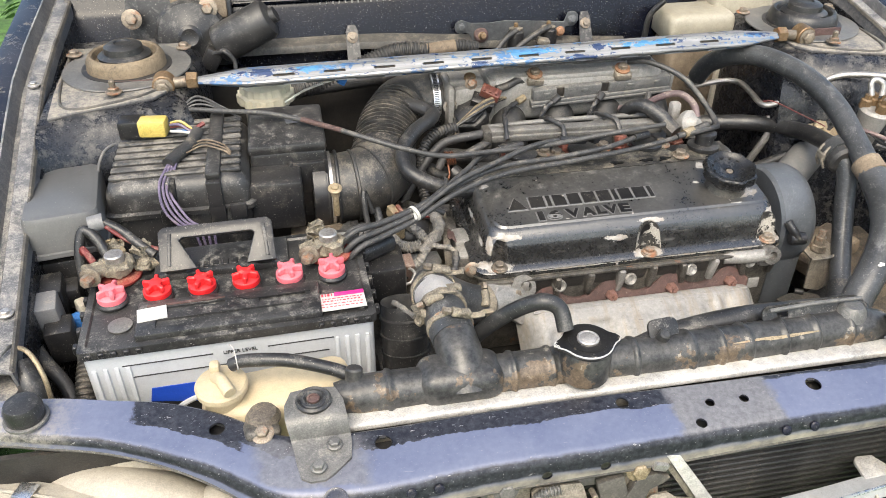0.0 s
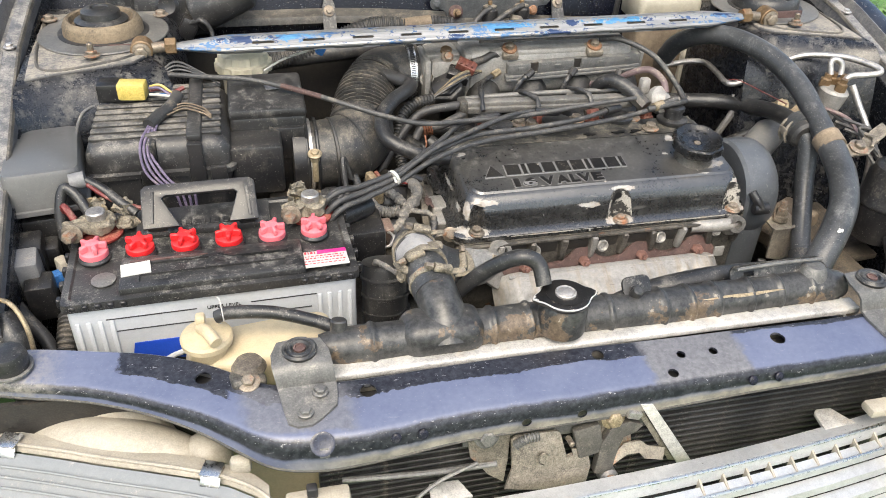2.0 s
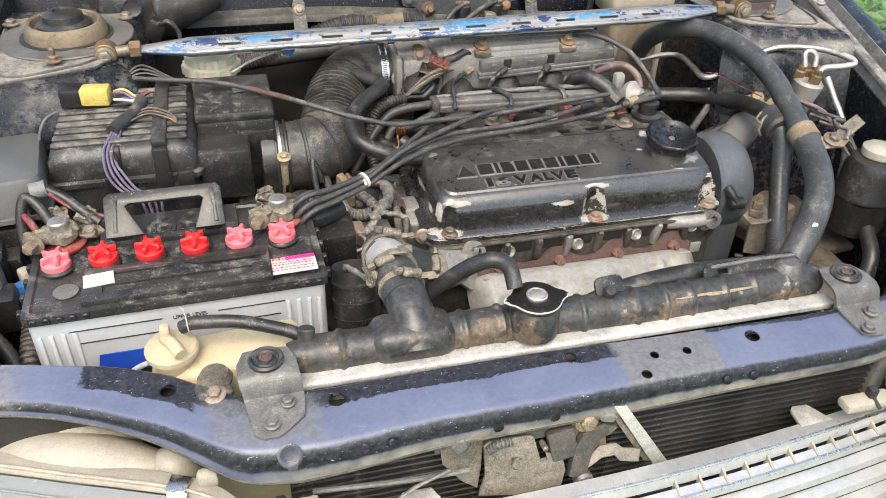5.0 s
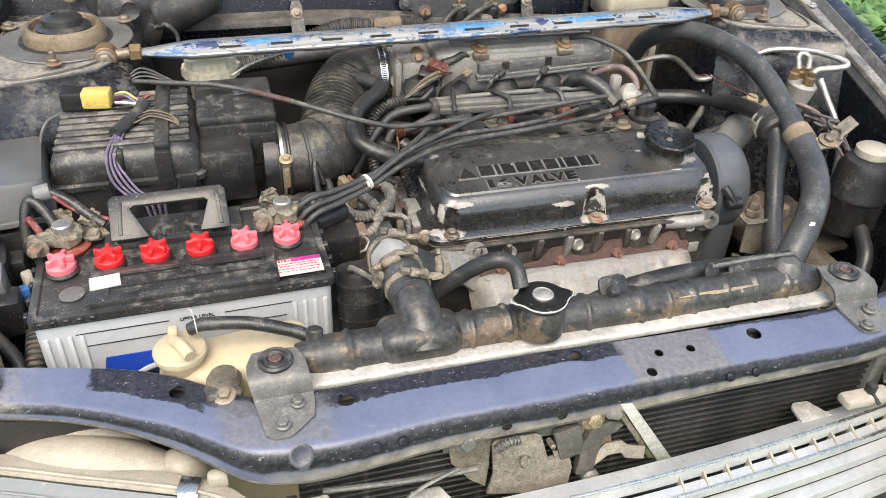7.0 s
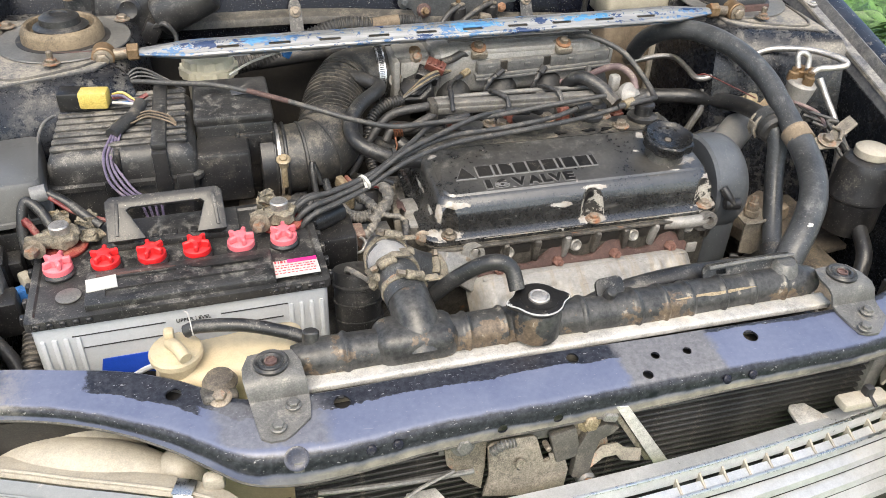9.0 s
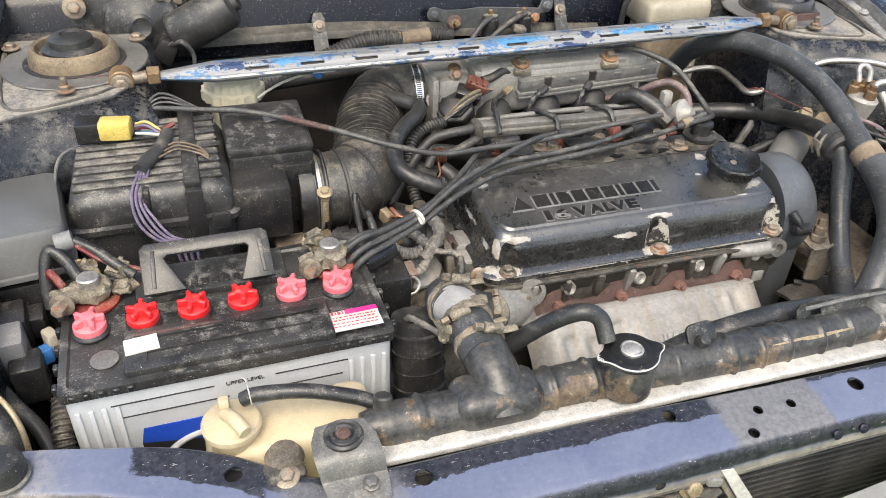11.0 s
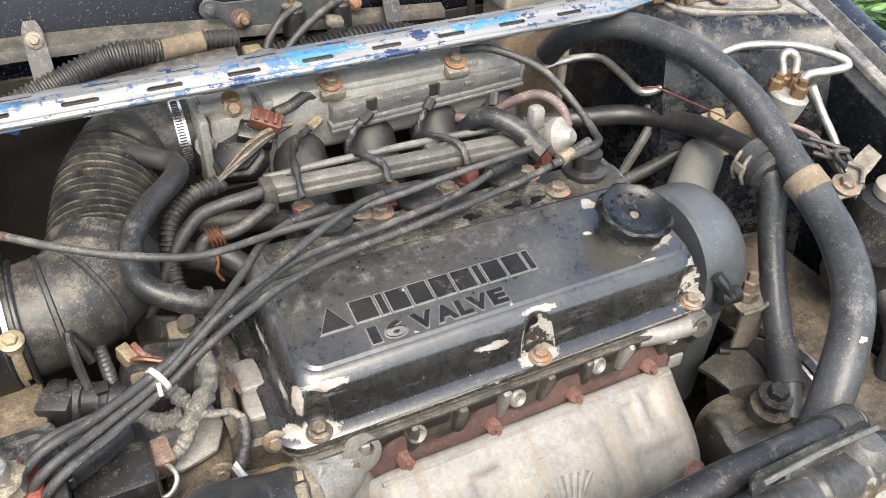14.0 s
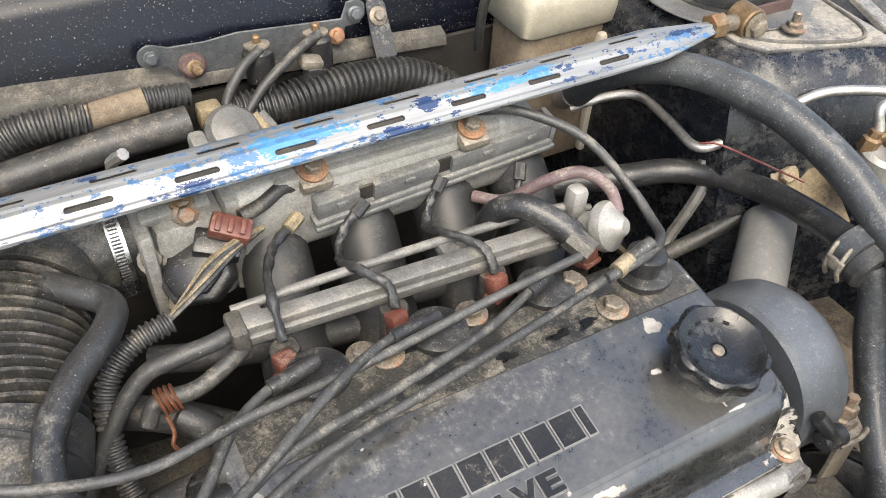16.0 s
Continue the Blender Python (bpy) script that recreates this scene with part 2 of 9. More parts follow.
M = dict(
    plastic=mat("black_plastic", (0.014, 0.014, 0.0155), 0.32, dust=0.20, dustcol=(0.28, 0.25, 0.2), speck=1.0),
    plastic_dusty=mat("dusty_black_plastic", (0.018, 0.018, 0.019), 0.38, dust=0.32, speck=1.0, haze=0.05, dustcol=(0.33, 0.31, 0.275)),
    greylid=mat("grey_faded_plastic", (0.16, 0.16, 0.165), 0.55, var=0.15, dust=0.25, speck=0.3),
    rubber=mat("rubber", (0.020, 0.020, 0.021), 0.34, dust=0.27, dustcol=(0.19, 0.178, 0.156), speck=0.8, haze=0.12),
    hose=mat("greyed_rubber", (0.040, 0.042, 0.045), 0.33, dust=0.24, dustcol=(0.25, 0.245, 0.235), speck=1.2, haze=0.3),
    rubber_dusty=mat("dusty_rubber", (0.03, 0.03, 0.031), 0.48, dust=0.34, dustcol=(0.25, 0.215, 0.165), speck=0.5),
    cable=mat("cable_sleeve", (0.042, 0.042, 0.043), 0.5, dust=0.36, dustcol=(0.25, 0.225, 0.185), speck=0.3),
    ledge=mat("dust_caked_enamel", (0.022, 0.022, 0.021), 0.4, dust=0.46, dustcol=(0.24, 0.212, 0.168), speck=0.8, haze=0.3),
    emboss=mat("glossy_black_enamel", (0.006, 0.006, 0.0065), 0.3, dust=0.03, speck=0.1, bump=0.05, second=(0.46, 0.43, 0.39), second_at=0.66),
    chip=mat("bare_primer", (0.33, 0.31, 0.275), 0.7, var=0.35, dust=0.2, rust=0.24, second=(0.014, 0.014, 0.014), second_at=0.52),
    blueblack=mat("blue_black_plastic", (0.062, 0.068, 0.076), 0.36, var=0.16, dust=0.2, dustcol=(0.25, 0.25, 0.25), speck=0.7, haze=0.3, spec=0.8),
    navy=mat("navy_body_paint", (0.0025, 0.0032, 0.007), 0.26, var=0.35, dust=0.0, speck=1.15, bump=0.02, spec=0.3),
    navy_mid=mat("navy_inner_panel", (0.007, 0.0085, 0.0115), 0.26, dust=0.1, dustcol=(0.17, 0.155, 0.13), speck=0.8, bump=0.08),
    fuselid=mat("grey_satin_lid", (0.105, 0.105, 0.104), 0.36, var=0.10, dust=0.12, dustcol=(0.2, 0.195, 0.185), speck=0.5, bump=0.06),
    fender=mat("glossy_navy_paint", (0.005, 0.006, 0.012), 0.2, var=0.3, dust=0.14, speck=0.6, bump=0.02, coat=0.15),
    flange_grime=mat("grimy_folded_steel", (0.06, 0.056, 0.05), 0.5, dust=0.44, dustcol=(0.23, 0.2, 0.158), speck=0.4),
    worn=mat("paint_worn_to_grey", (0.15, 0.148, 0.145), 0.42, var=0.2, dust=0.25, dustcol=(0.2, 0.195, 0.19), speck=0.8, bump=0.1),
    plastic_rib=mat("dust_topped_plastic", (0.026, 0.026, 0.026), 0.42, dust=0.62, dustcol=(0.29, 0.265, 0.225), speck=0.5),
    silver=mat("dull_silver_paint", (0.54, 0.545, 0.55), 0.3, metal=0.5, var=0.12, dust=0.14, bump=0.04, speck=0.3),
    support_mid=mat("rubbed_navy_paint", (0.022, 0.025, 0.044), 0.3, var=0.4, dust=0.22, dustcol=(0.24, 0.22, 0.19), speck=1.0, bump=0.1),
    duct=mat("dusty_duct_rubber", (0.026, 0.026, 0.0262), 0.36, dust=0.5, dustcol=(0.225, 0.197, 0.155), speck=0.9, haze=0.22),
    lip=mat("worn_grey_paint", (0.09, 0.091, 0.098), 0.42, dust=0.62, dustcol=(0.35, 0.33, 0.295), speck=0.5),
    cap=mat("matt_black_cap", (0.010, 0.010, 0.0105), 0.26, var=0.2, dust=0.08, dustcol=(0.15, 0.148, 0.14), speck=0.2),
    navy_dusty=mat("dusty_navy_paint", (0.055, 0.056, 0.066), 0.45, dust=0.9, dustcol=(0.30, 0.272, 0.225), speck=0.5, bump=0.1),
    support_dark=mat("dark_blue_paint", (0.008, 0.009, 0.018), 0.34, dust=0.13, dustcol=(0.22, 0.205, 0.18), speck=1.0, bump=0.1, spec=0.25),
    alu=mat("cast_aluminium", (0.275, 0.266, 0.25), 0.48, metal=0.3, var=0.26, dust=0.34, dustcol=(0.35, 0.312, 0.255), bump=0.25, rust=0.07),
    alu_dark=mat("grimy_cast_aluminium", (0.085, 0.079, 0.07), 0.42, metal=0.35, var=0.5, dust=0.3, dustcol=(0.22, 0.18, 0.13), bump=0.5, rust=0.22),
    flange=mat("pale_alloy_strip", (0.48, 0.465, 0.44), 0.5, metal=0.3, dust=0.35, rust=0.12, bump=0.25),
    lead=mat("corroded_lead", (0.21, 0.185, 0.14), 0.6, metal=0.25, var=0.5, dust=0.4, dustcol=(0.33, 0.27, 0.185), rust=0.3, bump=0.6),
    tan=mat("tan_dusty_steel", (0.21, 0.185, 0.15), 0.5, metal=0.35, var=0.4, dust=0.24, dustcol=(0.38, 0.33, 0.26), rust=0.26, bump=0.2),
    steel=mat("dull_steel", (0.42, 0.40, 0.38), 0.42, metal=0.8, dust=0.3, rust=0.12),
    chrome=mat("chrome", (0.6, 0.6, 0.59), 0.27, metal=1.0, var=0.05, dust=0.1, bump=0.03),
    bolt=mat("rusty_bolt_steel", (0.22, 0.185, 0.145), 0.48, metal=0.5, var=0.4, dust=0.28, dustcol=(0.28, 0.23, 0.17), rust=0.42),
    rust=mat("rusty_iron", (0.082, 0.047, 0.042), 0.72, dust=0.22, dustcol=(0.2, 0.155, 0.13), rust=0.34, rustcol=(0.066, 0.034, 0.029), bump=0.7, speck=0.5),
    pinkrust=mat("rust_red_nut", (0.20, 0.105, 0.085), 0.6, metal=0.2, dust=0.25, rust=0.3, rustcol=(0.11, 0.05, 0.035)),
    runner_dark=mat("dark_cast_runner", (0.022, 0.022, 0.022), 0.5, var=0.3, dust=0.22, dustcol=(0.16, 0.145, 0.12), bump=0.1),
    rail=mat("dirty_alloy_rail", (0.15, 0.146, 0.138), 0.48, metal=0.3, var=0.3, dust=0.34, dustcol=(0.26, 0.232, 0.19), rust=0.08, bump=0.2),
    channel=mat("grimy_grey_channel", (0.12, 0.12, 0.118), 0.5, var=0.3, dust=0.42, dustcol=(0.27, 0.25, 0.21), speck=0.6, bump=0.15),
    mud=mat("mud_caked_steel", (0.085, 0.072, 0.058), 0.48, var=0.5, dust=0.42, dustcol=(0.235, 0.19, 0.135), bump=0.35),
    tape=mat("dirty_grey_tape", (0.15, 0.14, 0.125), 0.6, var=0.4, dust=0.45, dustcol=(0.33, 0.285, 0.215), bump=0.5, rust=0.12),
    silvertape=mat("silver_tape", (0.47, 0.46, 0.455), 0.4, metal=0.3, var=0.2, dust=0.3, bump=0.2),
    corroded=mat("corroded_clamp", (0.20, 0.175, 0.135), 0.65, metal=0.15, var=0.5, dust=0.4, dustcol=(0.36, 0.30, 0.21), rust=0.3, bump=0.7),
    terracotta=mat("terracotta_plastic", (0.18, 0.115, 0.088), 0.6, var=0.3, dust=0.55, dustcol=(0.30, 0.26, 0.205), bump=0.2),
    felt=mat("red_felt", (0.20, 0.022, 0.018), 0.8, var=0.4, dust=0.3, dustcol=(0.28, 0.2, 0.13), bump=0.4),
    zinc=mat("yellow_zinc", (0.27, 0.215, 0.135), 0.5, metal=0.4, var=0.4, dust=0.3, rust=0.28),
    brown=mat("brown_oxide_brass", (0.2, 0.13, 0.07), 0.5, metal=0.5, dust=0.25, rust=0.3),
    bracket=mat("dusty_grey_bracket", (0.135, 0.132, 0.126), 0.46, metal=0.3, var=0.25, dust=0.26, dustcol=(0.30, 0.275, 0.235), bump=0.15, rust=0.08),
    cream=mat("cream_plastic", (0.47, 0.39, 0.26), 0.45, var=0.1, dust=0.28, dustcol=(0.42, 0.33, 0.2), bump=0.06),
    cream_pale=mat("pale_cream_plastic", (0.35, 0.318, 0.262), 0.48, var=0.16, dust=0.34, dustcol=(0.36, 0.31, 0.235), bump=0.08),
    capwhite=mat("ivory_plastic", (0.62, 0.57, 0.43), 0.45, var=0.08, dust=0.2, dustcol=(0.4, 0.33, 0.22)),
    white=mat("white_case", (0.43, 0.445, 0.465), 0.35, var=0.06, dust=0.2, dustcol=(0.38, 0.36, 0.32), speck=0.3, bump=0.02),
    paper=mat("white_label", (0.5, 0.495, 0.47), 0.55, var=0.12, dust=0.3, bump=0.05),
    red=mat("red_plastic", (0.62, 0.015, 0.02), 0.38, var=0.15, dust=0.12, bump=0.04),
    pink=mat("faded_pink_plastic", (0.68, 0.15, 0.18), 0.45, var=0.12, dust=0.14, bump=0.04),
    magenta=mat("magenta_ink", (0.55, 0.02, 0.2), 0.5, var=0.1, dust=0.05, bump=0.0),
    # black of the print, also laid into slots and gaps as their shade
    ink_and_shade=mat("black_ink_and_shade", (0.02, 0.02, 0.022), 0.45, var=0.1, dust=0.05, bump=0.0),
    redink=mat("red_ink", (0.5, 0.04, 0.06), 0.5, var=0.1, dust=0.05, bump=0.0),
    blue=mat("blue_print", (0.012, 0.06, 0.42), 0.4, var=0.1, dust=0.05, bump=0.0),
    yellow=mat("yellow_plastic", (0.56, 0.43, 0.11), 0.4, var=0.25, dust=0.35, bump=0.05),
    violet=mat("violet_wire", (0.12, 0.095, 0.155), 0.5, dust=0.3),
    redwire=mat("red_wire", (0.14, 0.018, 0.018), 0.5, dust=0.35),
    pinkhose=mat("pinkish_hose", (0.13, 0.088, 0.09), 0.55, dust=0.35),
    bluewire=mat("blue_plug", (0.03, 0.15, 0.42), 0.5, dust=0.15),
    brownplug=mat("brown_connector", (0.13, 0.042, 0.03), 0.45, var=0.3, dust=0.22),
    copper=mat("copper_wire", (0.22, 0.095, 0.055), 0.45, metal=0.6, dust=0.2),
    tie=mat("pale_tie", (0.50, 0.485, 0.44), 0.5, var=0.1, dust=0.25, bump=0.05),
    spring_hat=mat("dusty_bearing_hat", (0.15, 0.115, 0.075), 0.7, var=0.4, dust=0.38, dustcol=(0.24, 0.195, 0.135), bump=0.2),
    core=mat("black_fins", (0.03, 0.03, 0.032), 0.5, metal=0.3, dust=0.15),
    glass=mat("clear_lens", (0.22, 0.23, 0.23), 0.1, dust=0.1, bump=0.02, var=0.05),
    # for oily parts, and for the dark put into hollows as shade
    dark=mat("oily_and_shade_dark", (0.022, 0.02, 0.018), 0.6, dust=0.3, dustcol=(0.12, 0.09, 0.06), bump=0.4),
    grit=mat("earthy_grime", (0.15, 0.115, 0.08), 0.8, dust=0.4, dustcol=(0.3, 0.24, 0.17), bump=0.4),
    tower=mat("dust_shouldered_navy", (0.006, 0.0075, 0.012), 0.26, dust=0.34, dustcol=(0.27, 0.25, 0.215), speck=1.0, bump=0.05),
    bluesteel=mat("blue_grey_plate", (0.085, 0.09, 0.096), 0.45, metal=0.3, var=0.25, dust=0.3, dustcol=(0.25, 0.225, 0.19), rust=0.08, bump=0.15),
    orangerust=mat("orange_rusted_steel", (0.26, 0.135, 0.075), 0.6, metal=0.2, var=0.4, dust=0.3, dustcol=(0.33, 0.26, 0.18), rust=0.35, rustcol=(0.17, 0.06, 0.02)),
    canister=mat("pale_grey_canister", (0.15, 0.147, 0.141), 0.4, var=0.14, dust=0.26, dustcol=(0.27, 0.245, 0.205), speck=0.4, bump=0.05),
    ochre=mat("ochre_zinc_plate", (0.21, 0.16, 0.10), 0.5, metal=0.25, var=0.4, dust=0.3, dustcol=(0.3, 0.245, 0.17), rust=0.25, bump=0.2),
    tankcream=mat("dusty_cream_tank", (0.31, 0.285, 0.225), 0.42, var=0.16, dust=0.42, dustcol=(0.33, 0.29, 0.22), bump=0.06),
    oily=mat("oily_black_casting", (0.062, 0.057, 0.051), 0.32, var=0.5, dust=0.34, dustcol=(0.19, 0.162, 0.13), bump=0.5, spec=0.8),
    leaf=mat("leaf", (0.075, 0.15, 0.036), 0.5, var=0.5, dust=0.0, bump=0.1),
    grass=mat("grass_ground", (0.07, 0.14, 0.03), 0.85, var=0.5, dust=0.0, bump=0.5),
)


class Nodes:
    """Short hand for one surface built from masks in world metres."""

    def __init__(self, name):
        self.m = bpy.data.materials.new(name)
        self.m.use_nodes = True
        self.n, self.l = self.m.node_tree.nodes, self.m.node_tree.links
        self.bsdf = self.n["Principled BSDF"]
        self.geo = self.n.new("ShaderNodeNewGeometry")
        self.pos = self.geo.outputs["Position"]

    def op(self, kind, a, b=0.0):
        k = self.n.new("ShaderNodeMath")
        k.operation = kind
        for i, v in enumerate((a, b)):
            if isinstance(v, (int, float)):
                k.inputs[i].default_value = v
            else:
                self.l.new(v, k.inputs[i])
        return k.outputs[0]

    def vec(self, kind, a, b):
        k = self.n.new("ShaderNodeVectorMath")
        k.operation = kind
        for i, v in enumerate((a, b)):
            if isinstance(v, tuple):
                k.inputs[i].default_value = v
            else:
                self.l.new(v, k.inputs[i])
        return k.outputs[1 if kind == "LENGTH" else 0]

    def noise(self, scale, detail=5.0, rough=0.6, stretch=(1, 1, 1), turn=0.0):
        t = self.n.new("ShaderNodeTexNoise")
        t.inputs["Scale"].default_value, t.inputs["Detail"].default_value, t.inputs["Roughness"].default_value = scale, detail, rough
        mp = self.n.new("ShaderNodeMapping")
        mp.inputs["Scale"].default_value = stretch
        mp.inputs["Rotation"].default_value = (0, 0, turn)
        self.l.new(self.pos, mp.inputs[0])
        self.l.new(mp.outputs[0], t.inputs["Vector"])
        return t.outputs[0]

    def span(self, v, a, b):
        r = self.n.new("ShaderNodeMapRange")
        r.inputs[1].default_value, r.inputs[2].default_value = a, b
        self.l.new(v, r.inputs[0])
        return r.outputs[0]

    def mix(self, f, a, b):
        k = self.n.new("ShaderNodeMix")
        k.data_type = "RGBA"
        self.l.new(f, k.inputs[0])
        for i, v in ((6, a), (7, b)):
            if isinstance(v, tuple):
                k.inputs[i].default_value = rgb(v)
            else:
                self.l.new(v, k.inputs[i])
        return k.outputs[2]

    def axes(self):
        sep = self.n.new("ShaderNodeSeparateXYZ")
        self.l.new(self.pos, sep.inputs[0])
        return sep.outputs

    def spots(self, places, rag, soft=0.04):
        """Ragged patches: (centre, radii) each, with rag as a noise that breaks their edges."""
        least = None
        for c, r in places:
            d = self.vec("LENGTH", self.vec("MULTIPLY", self.vec("SUBTRACT", self.pos, c), tuple(1 / q for q in r)), (0, 0, 0))
            least = d if least is None else self.op("MINIMUM", least, d)
        return self.span(self.op("ADD", least, rag), 1.0, 1.0 - soft)

    def finish(self, col, rough, height=None, strength=0.2, metal=None, spec=0.5, distance=0.001):
        self.l.new(col, self.bsdf.inputs["Base Color"])
        for slot, v in (("Roughness", rough), ("Metallic", metal)):
            if isinstance(v, (int, float)):
                self.bsdf.inputs[slot].default_value = v
            elif v is not None:
                self.l.new(v, self.bsdf.inputs[slot])
        self.bsdf.inputs["Specular IOR Level"].default_value = spec
        if height is not None:
            b = self.n.new("ShaderNodeBump")
            b.inputs["Strength"].default_value, b.inputs["Distance"].default_value = strength, distance
            self.l.new(height, b.inputs["Height"])
            self.l.new(b.outputs[0], self.bsdf.inputs["Normal"])
        return self.m


def bar_material():
    """Brushed alloy with flaked paint: dark and light blue remains, small flecks along the ridges."""
    k = Nodes("flaked_blue_on_alloy")
    x, y, z = k.axes()
    fine, mid, big = k.noise(210, 5, 0.7, (0.55, 1, 1)), k.noise(75, 7, 0.72, (0.5, 1, 1)), k.noise(13, 4, 0.6, (0.6, 1, 1))
    brush = k.noise(70, 6, 0.65, (0.10, 1.6, 1.6))
    metal = k.mix(k.span(brush, 0.36, 0.64), (0.19, 0.194, 0.20), (0.325, 0.328, 0.332))
    grime = k.span(k.op("ADD", k.op("MULTIPLY", mid, 0.6), k.op("MULTIPLY", big, 0.4)), 0.53, 0.62)
    metal = k.mix(k.op("MULTIPLY", grime, 0.45), metal, (0.155, 0.145, 0.13))
    rag = k.op("ADD", k.op("MULTIPLY", k.op("SUBTRACT", mid, 0.46), 6.5), k.op("MULTIPLY", k.op("SUBTRACT", fine, 0.5), 3.5))
    light = k.spots([((0.205, 0.787, 0.942), (0.036, 0.0075, 0.008)), ((0.392, 0.787, 0.942), (0.052, 0.006, 0.006)), ((-0.115, 0.789, 0.938), (0.045, 0.006, 0.006))], rag)
    deep = k.spots([((0.132, 0.776, 0.931), (0.014, 0.006, 0.006)), ((0.285, 0.776, 0.931), (0.036, 0.0055, 0.005)), ((0.312, 0.787, 0.942), (0.009, 0.005, 0.006)), ((-0.178, 0.790, 0.938), (0.028, 0.009, 0.009)),
                    ((0.56, 0.79, 0.943), (0.028, 0.004, 0.005))], rag)
    ridge = k.op("MAXIMUM", k.span(k.op("ABSOLUTE", k.op("SUBTRACT", y, 0.788)), 0.010, 0.002), k.op("MAXIMUM", k.span(k.op("ABSOLUTE", k.op("SUBTRACT", y, 0.8055)), 0.008, 0.002), k.span(k.op("ABSOLUTE", k.op("SUBTRACT", y, 0.776)), 0.006, 0.001)))
    level = k.op("ADD", k.op("MULTIPLY", mid, 0.5), k.op("ADD", k.op("MULTIPLY", fine, 0.5), k.op("ADD", k.op("MULTIPLY", ridge, 0.085), k.op("MULTIPLY", k.op("SUBTRACT", big, 0.5), 0.30))))
    flecks = k.span(level, 0.612, 0.620)
    blue = k.mix(k.span(big, 0.46, 0.54), (0.020, 0.045, 0.12), (0.055, 0.14, 0.28))
    col = k.mix(flecks, metal, blue)
    col = k.mix(light, col, k.mix(k.span(fine, 0.4, 0.6), (0.045, 0.17, 0.33), (0.07, 0.22, 0.41)))
    col = k.mix(deep, col, (0.012, 0.033, 0.10))
    paint = k.op("MAXIMUM", flecks, k.op("MAXIMUM", light, deep))
    rough = k.op("ADD", 0.36, k.op("MULTIPLY", brush, 0.22))
    return k.finish(col, rough, k.op("ADD", paint, brush), 0.22, metal=k.op("MULTIPLY", k.op("SUBTRACT", 1.0, paint), 0.42))


def cover_material():
    """Black enamel, granular dust that thickens to the rear, and paint flaked off in known places."""
    k = Nodes("flaked_black_enamel")
    x, y, z = k.axes()
    micro, fine, mid, big = k.noise(600, 2, 0.6), k.noise(190, 5, 0.72), k.noise(55, 7, 0.7), k.noise(15, 4, 0.6)
    base = k.mix(k.span(mid, 0.4, 0.62), (0.010, 0.010, 0.0105), (0.022, 0.022, 0.022))
    grains = k.op("ADD", k.op("MULTIPLY", big, 0.45), k.op("ADD", k.op("MULTIPLY", mid, 0.30), k.op("ADD", k.op("MULTIPLY", fine, 0.28), k.op("MULTIPLY", micro, 0.16))))
    lean = k.op("MULTIPLY", k.span(y, 0.52, 0.625), 0.085)
    west = k.op("MULTIPLY", k.span(x, 0.26, 0.08), 0.045)
    dust = k.op("MULTIPLY", k.span(k.op("ADD", grains, k.op("ADD", lean, west)), 0.655, 0.745), k.span(z, 0.80, 0.823))
    film = k.op("MULTIPLY", k.span(k.op("ADD", k.op("MULTIPLY", big, 0.6), k.op("MULTIPLY", fine, 0.4)), 0.36, 0.66), k.op("ADD", 0.06, k.op("MULTIPLY", k.span(z, 0.808, 0.824), 0.23)))
    streak = k.op("MULTIPLY", k.span(k.noise(75, 6, 0.7, (0.35, 1.0, 2.2)), 0.585, 0.66), k.op("MULTIPLY", k.span(z, 0.819, 0.812), 0.32))
    dust = k.op("MAXIMUM", k.op("MULTIPLY", dust, 0.48), k.op("MAXIMUM", film, streak))
    col = k.mix(dust, base, k.mix(fine, (0.17, 0.16, 0.145), (0.29, 0.27, 0.24)))
    rag = k.op("ADD", k.op("MULTIPLY", k.op("SUBTRACT", mid, 0.43), 2.8), k.op("MULTIPLY", k.op("SUBTRACT", fine, 0.5), 1.1))
    chips = k.spots([((0.108, 0.5045, 0.8125), (0.020, 0.012, 0.0036)), ((0.084, 0.506, 0.803), (0.0045, 0.012, 0.014)), ((0.080, 0.499, 0.777), (0.014, 0.012, 0.0045)), ((0.095, 0.493, 0.777), (0.020, 0.012, 0.0035)),
                     ((0.246, 0.501, 0.7995), (0.018, 0.012, 0.0042)), ((0.291, 0.490, 0.777), (0.022, 0.011, 0.0045)), ((0.296, 0.5075, 0.8155), (0.0185, 0.0035, 0.010)), ((0.0775, 0.585, 0.80), (0.006, 0.020, 0.0045)), ((0.0775, 0.53, 0.795), (0.006, 0.012, 0.007)),
                     ((0.097, 0.596, 0.837), (0.0075, 0.0055, 0.01)), ((0.404, 0.596, 0.837), (0.0085, 0.0085, 0.01)), ((0.383, 0.563, 0.831), (0.0055, 0.0045, 0.01)), ((0.42, 0.5165, 0.823), (0.012, 0.0018, 0.01)),
                     ((0.432, 0.535, 0.826), (0.026, 0.0105, 0.008)), ((0.466, 0.506, 0.807), (0.010, 0.012, 0.013)), ((0.461, 0.490, 0.777), (0.022, 0.012, 0.0045)), ((0.39, 0.484, 0.772), (0.10, 0.006, 0.0014)), ((0.20, 0.484, 0.772), (0.09, 0.006, 0.0012))], rag)
    flecks = k.span(k.noise(115, 1.5, 0.4), 0.755, 0.765)
    bare = k.op("MAXIMUM", chips, k.op("MULTIPLY", flecks, 0.9))
    col = k.mix(bare, col, k.mix(k.span(mid, 0.36, 0.6), (0.24, 0.205, 0.165), (0.41, 0.395, 0.37)))
    rough = k.op("ADD", k.op("ADD", 0.20, k.op("MULTIPLY", fine, 0.12)), k.op("MULTIPLY", k.op("MAXIMUM", dust, bare), 0.5))
